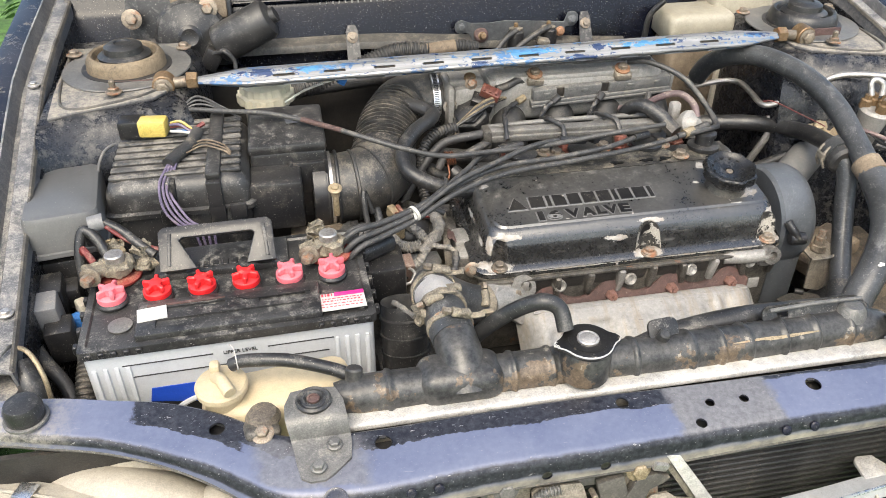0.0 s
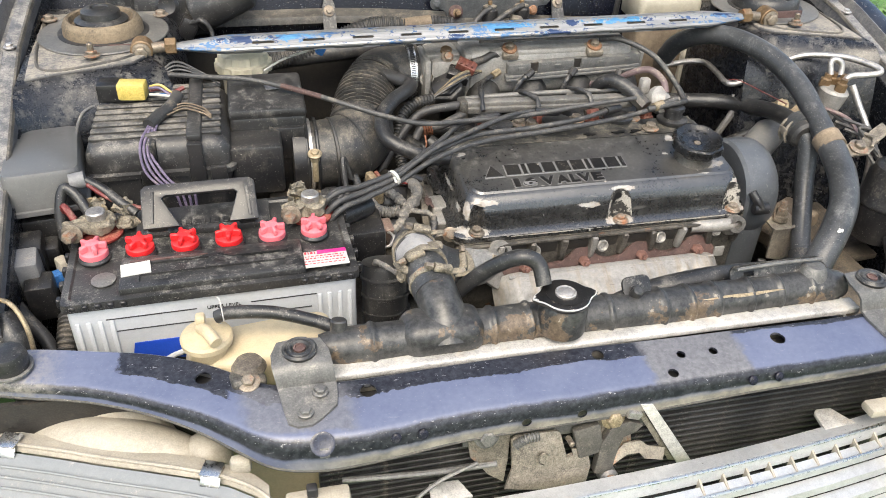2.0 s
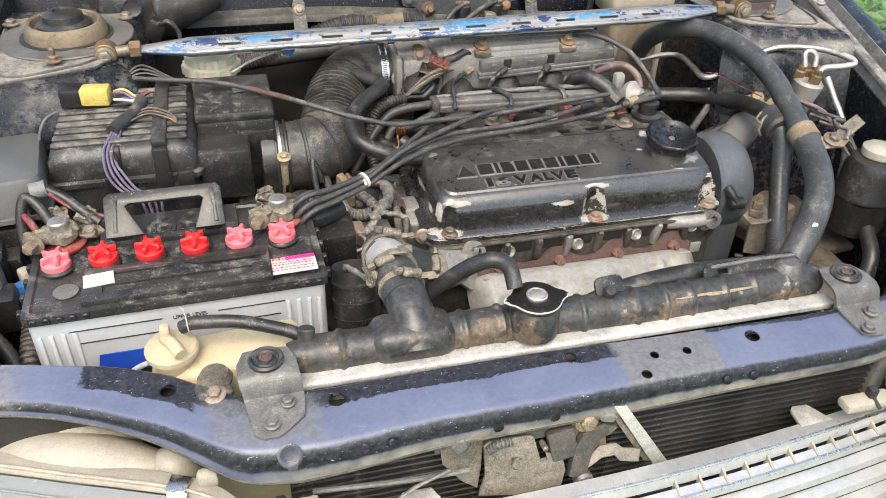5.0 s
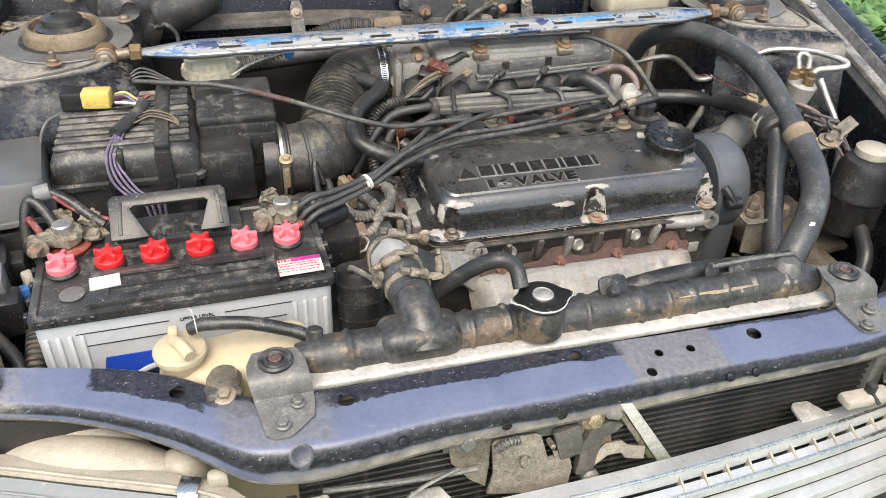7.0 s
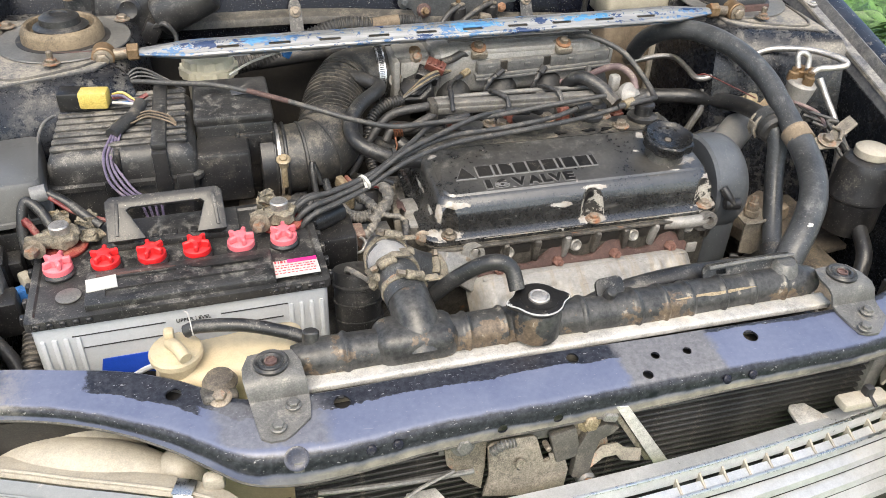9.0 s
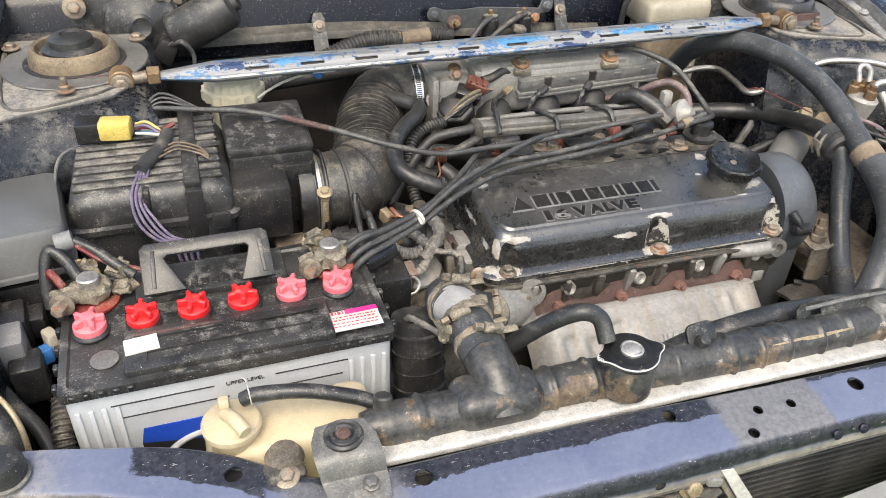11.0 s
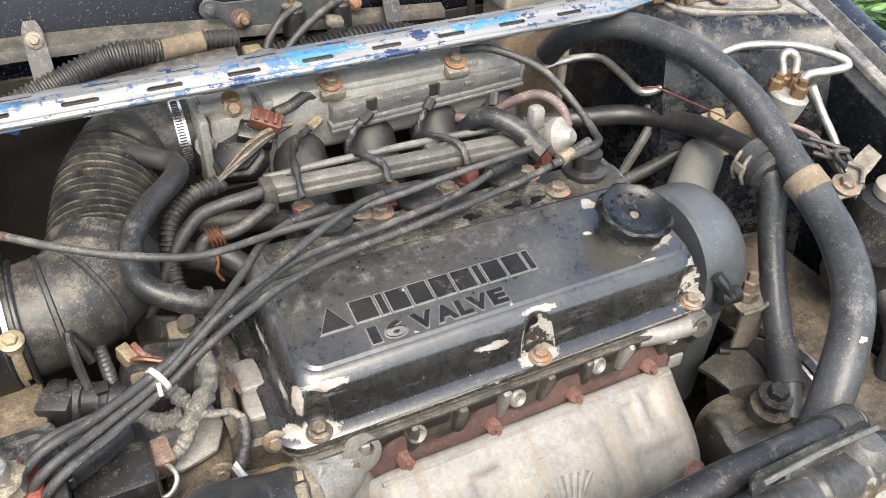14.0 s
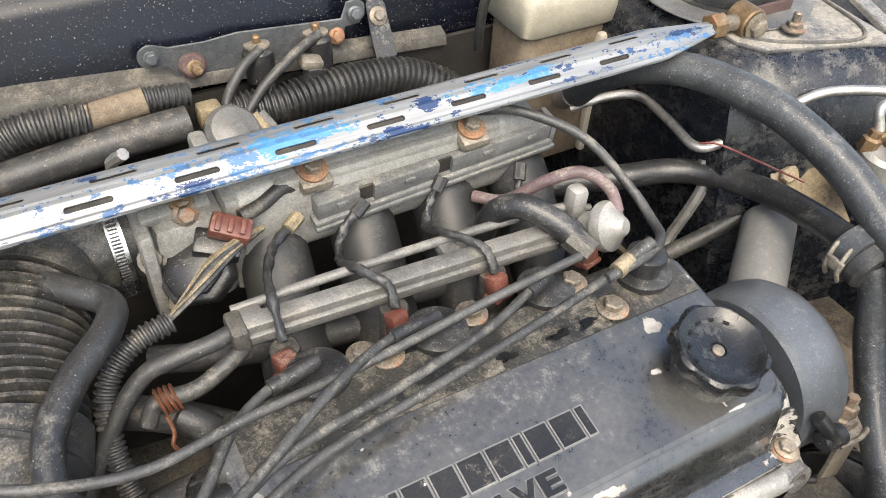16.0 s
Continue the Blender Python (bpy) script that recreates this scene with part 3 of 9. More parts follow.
    return k.finish(col, rough, k.op("ADD", k.op("MULTIPLY", bare, -1.2), k.op("ADD", k.op("MULTIPLY", dust, 0.5), k.op("MULTIPLY", big, 0.5))), 0.35, spec=1.0)


def crossmember_material():
    """Faded blue paint across the run (u is x, v goes from rear edge to front hem), rubbed to black and grey; black
    along the front fold.
    """
    k = Nodes("chipped_blue_paint")
    uv, sep = k.n.new("ShaderNodeUVMap"), k.n.new("ShaderNodeSeparateXYZ")
    uv.uv_map = "run"
    k.l.new(uv.outputs[0], sep.inputs[0])
    u, v = sep.outputs[0], sep.outputs[1]
    micro, fine, mid, big = k.noise(600, 2, 0.6), k.noise(180, 5, 0.72), k.noise(48, 7, 0.7), k.noise(13, 4, 0.6)
    wob = k.op("ADD", k.op("MULTIPLY", k.op("SUBTRACT", mid, 0.5), 0.16), k.op("MULTIPLY", k.op("SUBTRACT", big, 0.5), 0.22))
    w = k.op("ADD", v, wob)
    x2 = k.op("ADD", u, k.op("MULTIPLY", k.op("SUBTRACT", mid, 0.5), 0.03))
    blue = k.mix(k.span(k.op("ADD", k.op("MULTIPLY", big, 0.6), k.op("MULTIPLY", fine, 0.4)), 0.38, 0.62), (0.085, 0.10, 0.165), (0.125, 0.14, 0.205))
    black = k.mix(k.span(fine, 0.40, 0.66), (0.006, 0.007, 0.012), (0.042, 0.043, 0.052))
    grey = k.mix(k.span(fine, 0.36, 0.64), (0.095, 0.095, 0.106), (0.155, 0.154, 0.165))
    pale = k.mix(k.span(k.op("ADD", k.op("MULTIPLY", mid, 0.5), k.op("MULTIPLY", big, 0.5)), 0.40, 0.60), (0.085, 0.08, 0.074), (0.29, 0.265, 0.22))

    def between(val, a, b, s):
        return k.op("MULTIPLY", k.span(val, a - s, a + s), k.span(val, b + s, b - s))

    rear = k.op("MULTIPLY", k.span(w, 0.315, 0.307), between(x2, -0.185, 0.205, 0.002))
    west = k.op("MULTIPLY", k.span(w, 0.475, 0.465), between(x2, -0.318, -0.215, 0.002))
    bend = k.op("MULTIPLY", k.span(w, 0.36, 0.34), between(x2, -0.24, -0.18, 0.004))
    east = k.op("MULTIPLY", k.span(w, 0.13, 0.11), between(x2, 0.29, 0.60, 0.01))
    dark = k.op("MAXIMUM", k.op("MAXIMUM", rear, west), k.op("MAXIMUM", bend, east))
    col = k.mix(dark, blue, black)
    worn = k.op("MULTIPLY", between(x2, 0.196, 0.302, 0.004), k.span(w, 0.83, 0.80))
    skirt = k.op("MULTIPLY", between(x2, -0.205, -0.105, 0.006), between(w, 0.12, 0.74, 0.02))
    col = k.mix(k.op("MAXIMUM", worn, k.op("MULTIPLY", skirt, 0.75)), col, grey)
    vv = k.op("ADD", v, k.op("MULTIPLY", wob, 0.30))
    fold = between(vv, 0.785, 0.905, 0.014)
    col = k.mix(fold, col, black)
    hem = k.op("MULTIPLY", k.span(k.op("ADD", v, k.op("MULTIPLY", wob, 0.25)), 0.895, 0.945), k.span(u, -0.20, -0.10))
    edge = k.op("MULTIPLY", k.span(v, 0.978, 0.988), k.span(fine, 0.40, 0.60))
    col = k.mix(k.op("MAXIMUM", hem, k.op("MULTIPLY", edge, 0.8)), col, pale)
    corner = k.op("MULTIPLY", k.span(u, -0.365, -0.41), k.span(k.op("ADD", k.op("MULTIPLY", mid, 0.5), k.op("MULTIPLY", fine, 0.5)), 0.40, 0.56))
    col = k.mix(k.op("MULTIPLY", corner, 0.8), col, k.mix(fine, (0.17, 0.165, 0.16), (0.33, 0.30, 0.25)))
    scuff = k.op("MULTIPLY", k.span(k.noise(260, 3, 0.7, (0.4, 1.6, 1.0), 0.7), 0.655, 0.69), 0.8)
    flecks = k.op("MAXIMUM", scuff, k.span(k.noise(420, 2, 0.5), 0.70, 0.72))
    col = k.mix(k.op("MULTIPLY", flecks, k.op("ADD", 0.22, k.op("MULTIPLY", k.op("MAXIMUM", dark, fold), 0.6))), col, (0.36, 0.35, 0.34))
    rough = k.op("ADD", 0.26, k.op("ADD", k.op("MULTIPLY", fine, 0.14), k.op("MULTIPLY", k.op("MAXIMUM", hem, worn), 0.22)))
    return k.finish(col, rough, k.op("ADD", k.op("MULTIPLY", flecks, 0.5), k.op("ADD", k.op("MULTIPLY", fine, 0.4), big)), 0.14)


def tank_material():
    """Black-painted brass: paint lifted to brown and tan in broad patches along the lower side, solder smears."""
    k = Nodes("flaked_black_tank")
    x, y, z = k.axes()
    micro, fine, mid, big = k.noise(600, 2, 0.6), k.noise(170, 5, 0.72), k.noise(42, 7, 0.7), k.noise(17, 4, 0.6)
    paint = k.mix(k.span(k.op("ADD", k.op("MULTIPLY", mid, 0.5), k.op("MULTIPLY", fine, 0.5)), 0.40, 0.62), (0.020, 0.020, 0.021), (0.085, 0.083, 0.079))
    patch = k.op("ADD", k.op("MULTIPLY", big, 0.62), k.op("MULTIPLY", mid, 0.38))
    low = k.op("MULTIPLY", k.span(y, 0.276, 0.258), 0.055)
    brown = k.span(k.op("ADD", patch, low), 0.583, 0.590)
    col = k.mix(brown, paint, k.mix(k.span(fine, 0.34, 0.66), (0.055, 0.041, 0.031), (0.165, 0.122, 0.082)))
    tan = k.op("MULTIPLY", k.span(k.op("ADD", k.op("MULTIPLY", mid, 0.7), k.op("MULTIPLY", fine, 0.3)), 0.602, 0.614), 0.7)
    col = k.mix(tan, col, k.mix(fine, (0.20, 0.185, 0.16), (0.36, 0.325, 0.27)))
    return k.finish(col, k.op("ADD", 0.26, k.op("ADD", k.op("MULTIPLY", fine, 0.2), k.op("MULTIPLY", tan, 0.35))), k.op("ADD", k.op("MULTIPLY", brown, -0.7), k.op("ADD", k.op("MULTIPLY", fine, 0.5), k.op("MULTIPLY", tan, 0.6))), 0.3,
                    metal=0.15)


def shield_material():
    """Dull aluminised steel with drip streaks, tan stains and fine scratches."""
    k = Nodes("stained_heat_shield")
    micro, fine, mid, big = k.noise(600, 2, 0.6), k.noise(180, 5, 0.72), k.noise(48, 7, 0.7), k.noise(14, 4, 0.6)
    drip = k.noise(38, 6, 0.7, (2.4, 0.28, 0.28))
    base = k.mix(k.span(k.op("ADD", k.op("MULTIPLY", mid, 0.5), k.op("MULTIPLY", fine, 0.5)), 0.40, 0.62), (0.225, 0.218, 0.208), (0.345, 0.335, 0.32))
    col = k.mix(k.op("MULTIPLY", k.span(drip, 0.50, 0.62), 0.55), base, k.mix(fine, (0.16, 0.13, 0.10), (0.33, 0.27, 0.20)))
    col = k.mix(k.op("MULTIPLY", k.span(k.op("ADD", k.op("MULTIPLY", big, 0.6), k.op("MULTIPLY", mid, 0.4)), 0.54, 0.62), 0.5), col, (0.30, 0.25, 0.19))
    scratch = k.span(k.noise(240, 3, 0.7, (0.35, 2.0, 1.0), 0.5), 0.64, 0.68)
    col = k.mix(k.op("MULTIPLY", scratch, 0.55), col, (0.12, 0.105, 0.09))
    return k.finish(col, k.op("ADD", 0.44, k.op("MULTIPLY", drip, 0.25)), k.op("ADD", k.op("MULTIPLY", fine, 0.6), mid), 0.14, metal=0.18)


M["bar"] = bar_material()
M["shield"] = shield_material()
M["cover"] = cover_material()
M["cover"].node_tree.nodes["Principled BSDF"].inputs["Coat Weight"].default_value = 0.5
M["cover"].node_tree.nodes["Principled BSDF"].inputs["Coat Roughness"].default_value = 0.16
M["crossmember"] = crossmember_material()
M["tank"] = tank_material()


# ---- mesh helpers ----
def V(*a):
    return Vector(a)


def join(bm, other, m=None):
    """Adds the geometry of other to bm, moved by m."""
    if m is not None:
        other.transform(m)
    tmp = bpy.data.meshes.new("tmp")
    other.to_mesh(tmp)
    other.free()
    bm.from_mesh(tmp)
    bpy.data.meshes.remove(tmp)
    return bm


def box(c, s, bev=0.003, rot=(0, 0, 0), bm=None, seg=2):
    b = bmesh.new()
    bmesh.ops.create_cube(b, size=1.0)
    b.transform(Matrix.Diagonal((*s, 1)))
    if bev:
        bmesh.ops.bevel(b, geom=b.edges[:], offset=min(bev, min(s) * 0.45), segments=seg, profile=0.5, affect="EDGES")
    b.transform(pose(*c, *rot))
    return b if bm is None else join(bm, b)


def turn_to(axis):
    return Vector((0, 0, 1)).rotation_difference(Vector(axis)).to_matrix().to_4x4()


def lathe(profile, c=(0, 0, 0), axis=(0, 0, 1), n=24, bm=None, wave=None):
    """Revolves (radius, height) pairs round axis at c. wave(angle, r) may change a radius."""
    b = bmesh.new()
    rings = []
    for r, h in profile:
        ring = []
        for i in range(n):
            a = 2 * math.pi * i / n
            q = wave(a, r) if wave else r
            ring.append(b.verts.new((q * math.cos(a), q * math.sin(a), h)))
        rings.append(ring)
    for p, q in zip(rings, rings[1:]):
        for i in range(n):
            b.faces.new((p[i], p[(i + 1) % n], q[(i + 1) % n], q[i]))
    b.faces.new(rings[0][::-1])
    b.faces.new(rings[-1])
    b.transform(Matrix.Translation(c) @ turn_to(axis))
    return b if bm is None else join(bm, b)


def cyl(c, r, h, axis=(0, 0, 1), n=20, bev=0.0015, bm=None):
    """A cylinder that starts at c and runs h along axis, with rounded rims."""
    e = min(bev, r * 0.4, h * 0.4)
    return lathe([(r - e, 0), (r, e), (r, h - e), (r - e, h)], c, axis, n, bm)


def spline(pts, step=6):
    pts = [Vector(p) for p in pts]
    p = [2 * pts[0] - pts[1]] + pts + [2 * pts[-1] - pts[-2]]
    out = []
    for i in range(1, len(p) - 2):
        for k in range(step):
            t = k / step
            a, b, c, d = p[i - 1], p[i], p[i + 1], p[i + 2]
            out.append(0.5 * (2 * b + (c - a) * t + (2 * a - 5 * b + 4 * c - d) * t * t + (3 * b - a - 3 * c + d) * t ** 3))
    out.append(pts[-1])
    return out


def tube(pts, r, n=12, step=6, bm=None, rf=None, straight=False):
    """A round tube along a smooth line. rf(u) scales the radius, u from 0 to 1."""
    line = [Vector(p) for p in pts] if straight else spline(pts, step)
    b = bmesh.new()
    up = Vector((0.13, 0.21, 1)).normalized()
    rings, k = [], len(line)
    for i, p in enumerate(line):
        d = (line[min(i + 1, k - 1)] - line[max(i - 1, 0)]).normalized()
        side = d.cross(up)
        if side.length < 0.05:
            side = d.cross(Vector((1, 0, 0)))
        side.normalize()
        up = side.cross(d).normalized()
        q = r * (rf(i / (k - 1)) if rf else 1.0)
        rings.append([b.verts.new(p + q * (math.cos(a) * side + math.sin(a) * up)) for a in [2 * math.pi * j / n for j in range(n)]])
    for s, t in zip(rings, rings[1:]):
        for i in range(n):
            b.faces.new((s[i], s[(i + 1) % n], t[(i + 1) % n], t[i]))
    b.faces.new(rings[0][::-1])
    b.faces.new(rings[-1])
    bmesh.ops.recalc_face_normals(b, faces=b.faces[:])
    return b if bm is None else join(bm, b)


def ribbed(pts, r, pitch, depth=0.12, n=14, bm=None):
    """A corrugated conduit: rings of alternating radius at an even pitch."""
    line = spline(pts, 24)
    length = sum((b - a).length for a, b in zip(line, line[1:]))
    m = max(4, int(length / pitch) * 4)
    acc, out, j = 0.0, [], 0
    cum = [0.0]
    for a, b in zip(line, line[1:]):
        cum.append(cum[-1] + (b - a).length)
    for i in range(m + 1):
        t = length * i / m
        while j < len(cum) - 2 and cum[j + 1] < t:
            j += 1
        f = (t - cum[j]) / max(1e-9, cum[j + 1] - cum[j])
        out.append(line[j].lerp(line[j + 1], f))
    wave = (1.0, 1.0, 1.0 - depth, 1.0 - depth)
    return tube(out, r, n, 1, bm, lambda u: wave[int(round(u * m)) % 4], straight=True)


def prism(outline, z0, z1, m=None, bev=0.0, bm=None, seg=2):
    b = bmesh.new()
    f = b.faces.new([b.verts.new((x, y, z0)) for x, y in outline])
    ext = bmesh.ops.extrude_face_region(b, geom=[f])
    bmesh.ops.translate(b, vec=(0, 0, z1 - z0), verts=[v for v in ext["geom"] if isinstance(v, bmesh.types.BMVert)])
    bmesh.ops.recalc_face_normals(b, faces=b.faces[:])
    if bev:
        bmesh.ops.bevel(b, geom=b.edges[:], offset=bev, segments=seg, profile=0.5, affect="EDGES", clamp_overlap=True)
    if m is not None:
        b.transform(m)
    return b if bm is None else join(bm, b)


def rings_mesh(rings, closed=True, cap=True, bm=None):
    """Joins loops of equally many points; closed loops, ends capped."""
    b = bmesh.new()
    vs = [[b.verts.new(p) for p in ring] for ring in rings]
    n = len(vs[0])
    for s, t in zip(vs, vs[1:]):
        for i in range(n if closed else n - 1):
            b.faces.new((s[i], s[(i + 1) % n], t[(i + 1) % n], t[i]))
    if cap and closed:
        b.faces.new(vs[0][::-1])
        b.faces.new(vs[-1])
    bmesh.ops.recalc_face_normals(b, faces=b.faces[:])
    return b if bm is None else join(bm, b)


def rounded(x0, x1, y0, y1, r, n=5):
    out = []
    for cx, cy, a0 in ((x1 - r, y1 - r, 0), (x0 + r, y1 - r, 90), (x0 + r, y0 + r, 180), (x1 - r, y0 + r, 270)):
        for k in range(n):
            a = radians(a0 + 90 * k / (n - 1))
            out.append((cx + r * math.cos(a), cy + r * math.sin(a)))
    return out


def slab(rows, thick):
    """A sheet through rows of points, with thickness along its normals."""
    b = bmesh.new()
    vs = [[b.verts.new(p) for p in row] for row in rows]
    for s, t in zip(vs, vs[1:]):
        for i in range(len(s) - 1):
            b.faces.new((s[i], s[i + 1], t[i + 1], t[i]))
    bmesh.ops.recalc_face_normals(b, faces=b.faces[:])
    bmesh.ops.solidify(b, geom=b.faces[:], thickness=thick)
    bmesh.ops.recalc_face_normals(b, faces=b.faces[:])
    return b


def hexbolt(c, axis=(0, 0, 1), r=0.008, h=None, washer=1.7, bm=None):
    h = h or r * 0.9
    b = lathe([(r * washer * 0.92, -0.001), (r * washer, 0), (r * washer, 0.0012), (r * washer * 0.85, 0.002), (r * 1.1, 0.0024)], (0, 0, 0), (0, 0, 1), 18)
    lathe([(r, 0.002), (r, h), (r * 0.82, h * 1.18), (r * 0.35, h * 1.22)], (0, 0, 0), (0, 0, 1), 6, b)
    b.transform(Matrix.Translation(c) @ turn_to(axis))
    return b if bm is None else join(bm, b)


def text_mesh(words, size, depth=0.0006, fat=0.0):
    cu = bpy.data.curves.new("words", "FONT")
    cu.body, cu.size, cu.extrude, cu.align_x, cu.offset = words, size, depth, "CENTER", fat
    ob = new("words", cu)
    me = bpy.data.meshes.new_from_object(ob.evaluated_get(bpy.context.evaluated_depsgraph_get()))
    b = bmesh.new()
    b.from_mesh(me)
    bpy.data.objects.remove(ob)
    bpy.data.meshes.remove(me)
    return b


def carve(bm, cutters):
    """bm with the cutters' volumes taken out."""
    def temp(b):
        me = bpy.data.meshes.new("tmp")
        b.to_mesh(me)
        b.free()
        return new("tmp", me)
    a, k = temp(bm), temp(cutters)
    md = a.modifiers.new("cut", "BOOLEAN")
    md.object, md.operation, md.solver = k, "DIFFERENCE", "EXACT"
    me = bpy.data.meshes.new_from_object(a.evaluated_get(bpy.context.evaluated_depsgraph_get()))
    out = bmesh.new()
    out.from_mesh(me)
    for o in (a, k):
        bpy.data.objects.remove(o)
    return out


BASE = {}


def lumpy(bm, amp, seed, cuts=2, scale=90):
    """Pushes a mesh about into an uneven, crusted or cast shape."""
    bmesh.ops.subdivide_edges(bm, edges=bm.edges[:], cuts=cuts, use_grid_fill=True)
    for v in bm.verts:
        v.co += noise.noise_vector(v.co * scale + Vector((seed, 0, 0))) * amp
    return bm


def thing(name, base, label, category, group="", kind=""):
    ob = new(name)
    ob.location = base
    ob.empty_display_size = 0.02
    BASE[ob] = Vector(base)
    return tagged(ob, label, category, group, kind)


def part(name, bm, material, parent, label="", smooth=38, kind=""):
    """Links bm, in world metres, as one mesh under a thing or a part."""
    root = parent
    while root.parent:
        root = root.parent
    bm.transform(Matrix.Translation(-BASE[root]))
    me = bpy.data.meshes.new(name)
    bm.to_mesh(me)
    bm.free()
    me.materials.append(M[material])
    me.shade_smooth()
    me.set_sharp_from_angle(angle=radians(smooth))
    ob = new(name, me)
    ob.parent = parent
    return tagged(ob, label, kind=kind)


def bolts(parent, spots, axis=(0, 0, 1), r=0.008, material="bolt", name="bolt", washer=1.7):
    for s in spots:
        part(name, hexbolt(s, axis, r, washer=washer), material, parent)


def blot(c, rx, ry, seed, normal=(0, 0, 1), h=0.0006, n=48, rough=0.5, jit=0.09):
    """A thin, ragged patch of bare metal or dirt."""
    rnd = random.Random(seed)
    ph = [rnd.uniform(0, 6.28) for _ in range(5)]
    pts = []
    for i in range(n):
        a = 2 * math.pi * i / n
        k = 1 + rough * sum(math.sin((j + 2) * a + ph[j]) / (j + 2) for j in range(5)) + rnd.uniform(-jit, jit)
        pts.append((rx * k * math.cos(a), ry * k * math.sin(a)))
    return prism(pts, -h, h, Matrix.Translation(c) @ turn_to(normal))

# ---- ground and plants ----
CX = 0.165  # the car's middle line
bm = bmesh.new()
bmesh.ops.create_grid(bm, x_segments=8, y_segments=8, size=60)
ground = thing("ground", (0, 0, 0), "short green grass round the parked car", "ground", kind="structure")
part("lawn", bm, "grass", ground)


def leaves(n, x0, x1, y0, y1, z0, z1, size, seed):
    rnd = random.Random(seed)
    verts, faces = [], []
    for _ in range(n):
        u, v = rnd.gauss(0.5, 0.21), rnd.gauss(0.5, 0.21)
        x = x0 + (x1 - x0) * min(max(u, -0.3 if x0 < 0.5 else 0.0), 1.3 if x1 > 0 else 1.0)
        tall = max(0.1, 1 - 2.2 * abs(u - 0.5)) * max(0.1, 1 - 1.6 * abs(v - 0.5))
        c = Vector((x, y0 + (y1 - y0) * v, z0 + (z1 - z0) * tall * rnd.random()))
        m = Euler((rnd.uniform(-0.7, 0.7), rnd.uniform(-0.7, 0.7), rnd.uniform(0, 6.28))).to_matrix()
        s = size * rnd.uniform(0.5, 1.3)
        k = len(verts)
        for p in ((0, -1, 0), (0.32, -0.45, 0.08), (0.36, 0.1, 0.12), (0, 1, -0.1), (-0.36, 0.1, 0.12), (-0.32, -0.45, 0.08), (0, -0.1, 0)):
            verts.append(c + m @ (Vector(p) * s))
        faces += [(k, k + 1, k + 6), (k + 1, k + 2, k + 6), (k + 2, k + 3, k + 6), (k + 3, k + 4, k + 6), (k + 4, k + 5, k + 6), (k + 5, k, k + 6)]
    me = bpy.data.meshes.new("foliage")
    me.from_pydata(verts, [], faces)
    b = bmesh.new()
    b.from_mesh(me)
    return b


weeds = thing("weeds", (1.9, 1.3, 0), "bright green leafy weeds growing beside the car", "plants", kind="stuff")
part("foliage", leaves(6500, 1.2, 3.6, -0.8, 4.2, 0.02, 0.42, 0.045, 3), "leaf", weeds, smooth=80)
part("foliage", leaves(2200, -0.9, 1.4, -1.9, -0.3, 0.01, 0.12, 0.035, 4), "leaf", weeds, smooth=80)
part("foliage", leaves(6000, -3.6, -1.0, -0.8, 4.2, 0.02, 0.9, 0.05, 5), "leaf", weeds, smooth=80)

# ---- car body ----
car = thing("car_body", (CX, 0.6, 0.3), "dark navy car body with a dusty open engine bay", "car")


def hood_line(y):
    """Height of the fender's upper edge."""
    return 0.815 + 0.24 * (y - 0.3) if y < 0.85 else 0.947 + 0.12 * (y - 0.85)


def lip_at(y):
    return min(0.63, 0.598 + 0.075 * (y - 0.357))


def side(sign):
    """One fender with its gutter and inner lip, as strips along the car."""
    rows = []
    for i in range(13):
        y = 0.35 + 0.091 * i
        z = hood_line(y)
        w = lip_at(y)
        prof = [(w + 0.001, 0.355), (w - 0.001, z - 0.02), (w + 0.001, z - 0.003), (w + 0.02, z), (w + 0.024, z - 0.014), (w + 0.033, z - 0.016), (w + 0.04, z + 0.006),
                (w + 0.055, z + 0.009), (w + 0.07, z + 0.006), (w + 0.082, z - 0.012), (w + 0.095, z - 0.07), (w + 0.105, z - 0.2), (w + 0.105, z - 0.5)]
        rows.append([(CX + sign * a, y, h) for a, h in prof])
    return rows


for sign in (-1, 1):
    rows = side(sign)
    part("inner_lip", slab([r[1:5] for r in rows], 0.003), "lip", car)
    part("inner_wall", slab([r[:2] for r in rows], 0.003), "navy_mid", car)
    part("gutter", slab([r[4:7] for r in rows], 0.003), "lip", car)
    part("fender", slab([r[6:] for r in rows], 0.003), "fender", car)
    part("dirt_line", slab([[(CX + sign * (lip_at(r[0][1]) + d), r[0][1], hood_line(r[0][1]) + h) for d, h in ((-0.0015, -0.003), (0.0005, 0.0006), (0.003, 0.0012))] for r in rows], 0.0012), "flange_grime", car, "line of caked dirt")
    bolts(car, [(CX + sign * (lip_at(y) + 0.012), y, hood_line(y) + 0.0005) for y in (0.42, 0.80)], r=0.005, washer=1.6, material="steel")

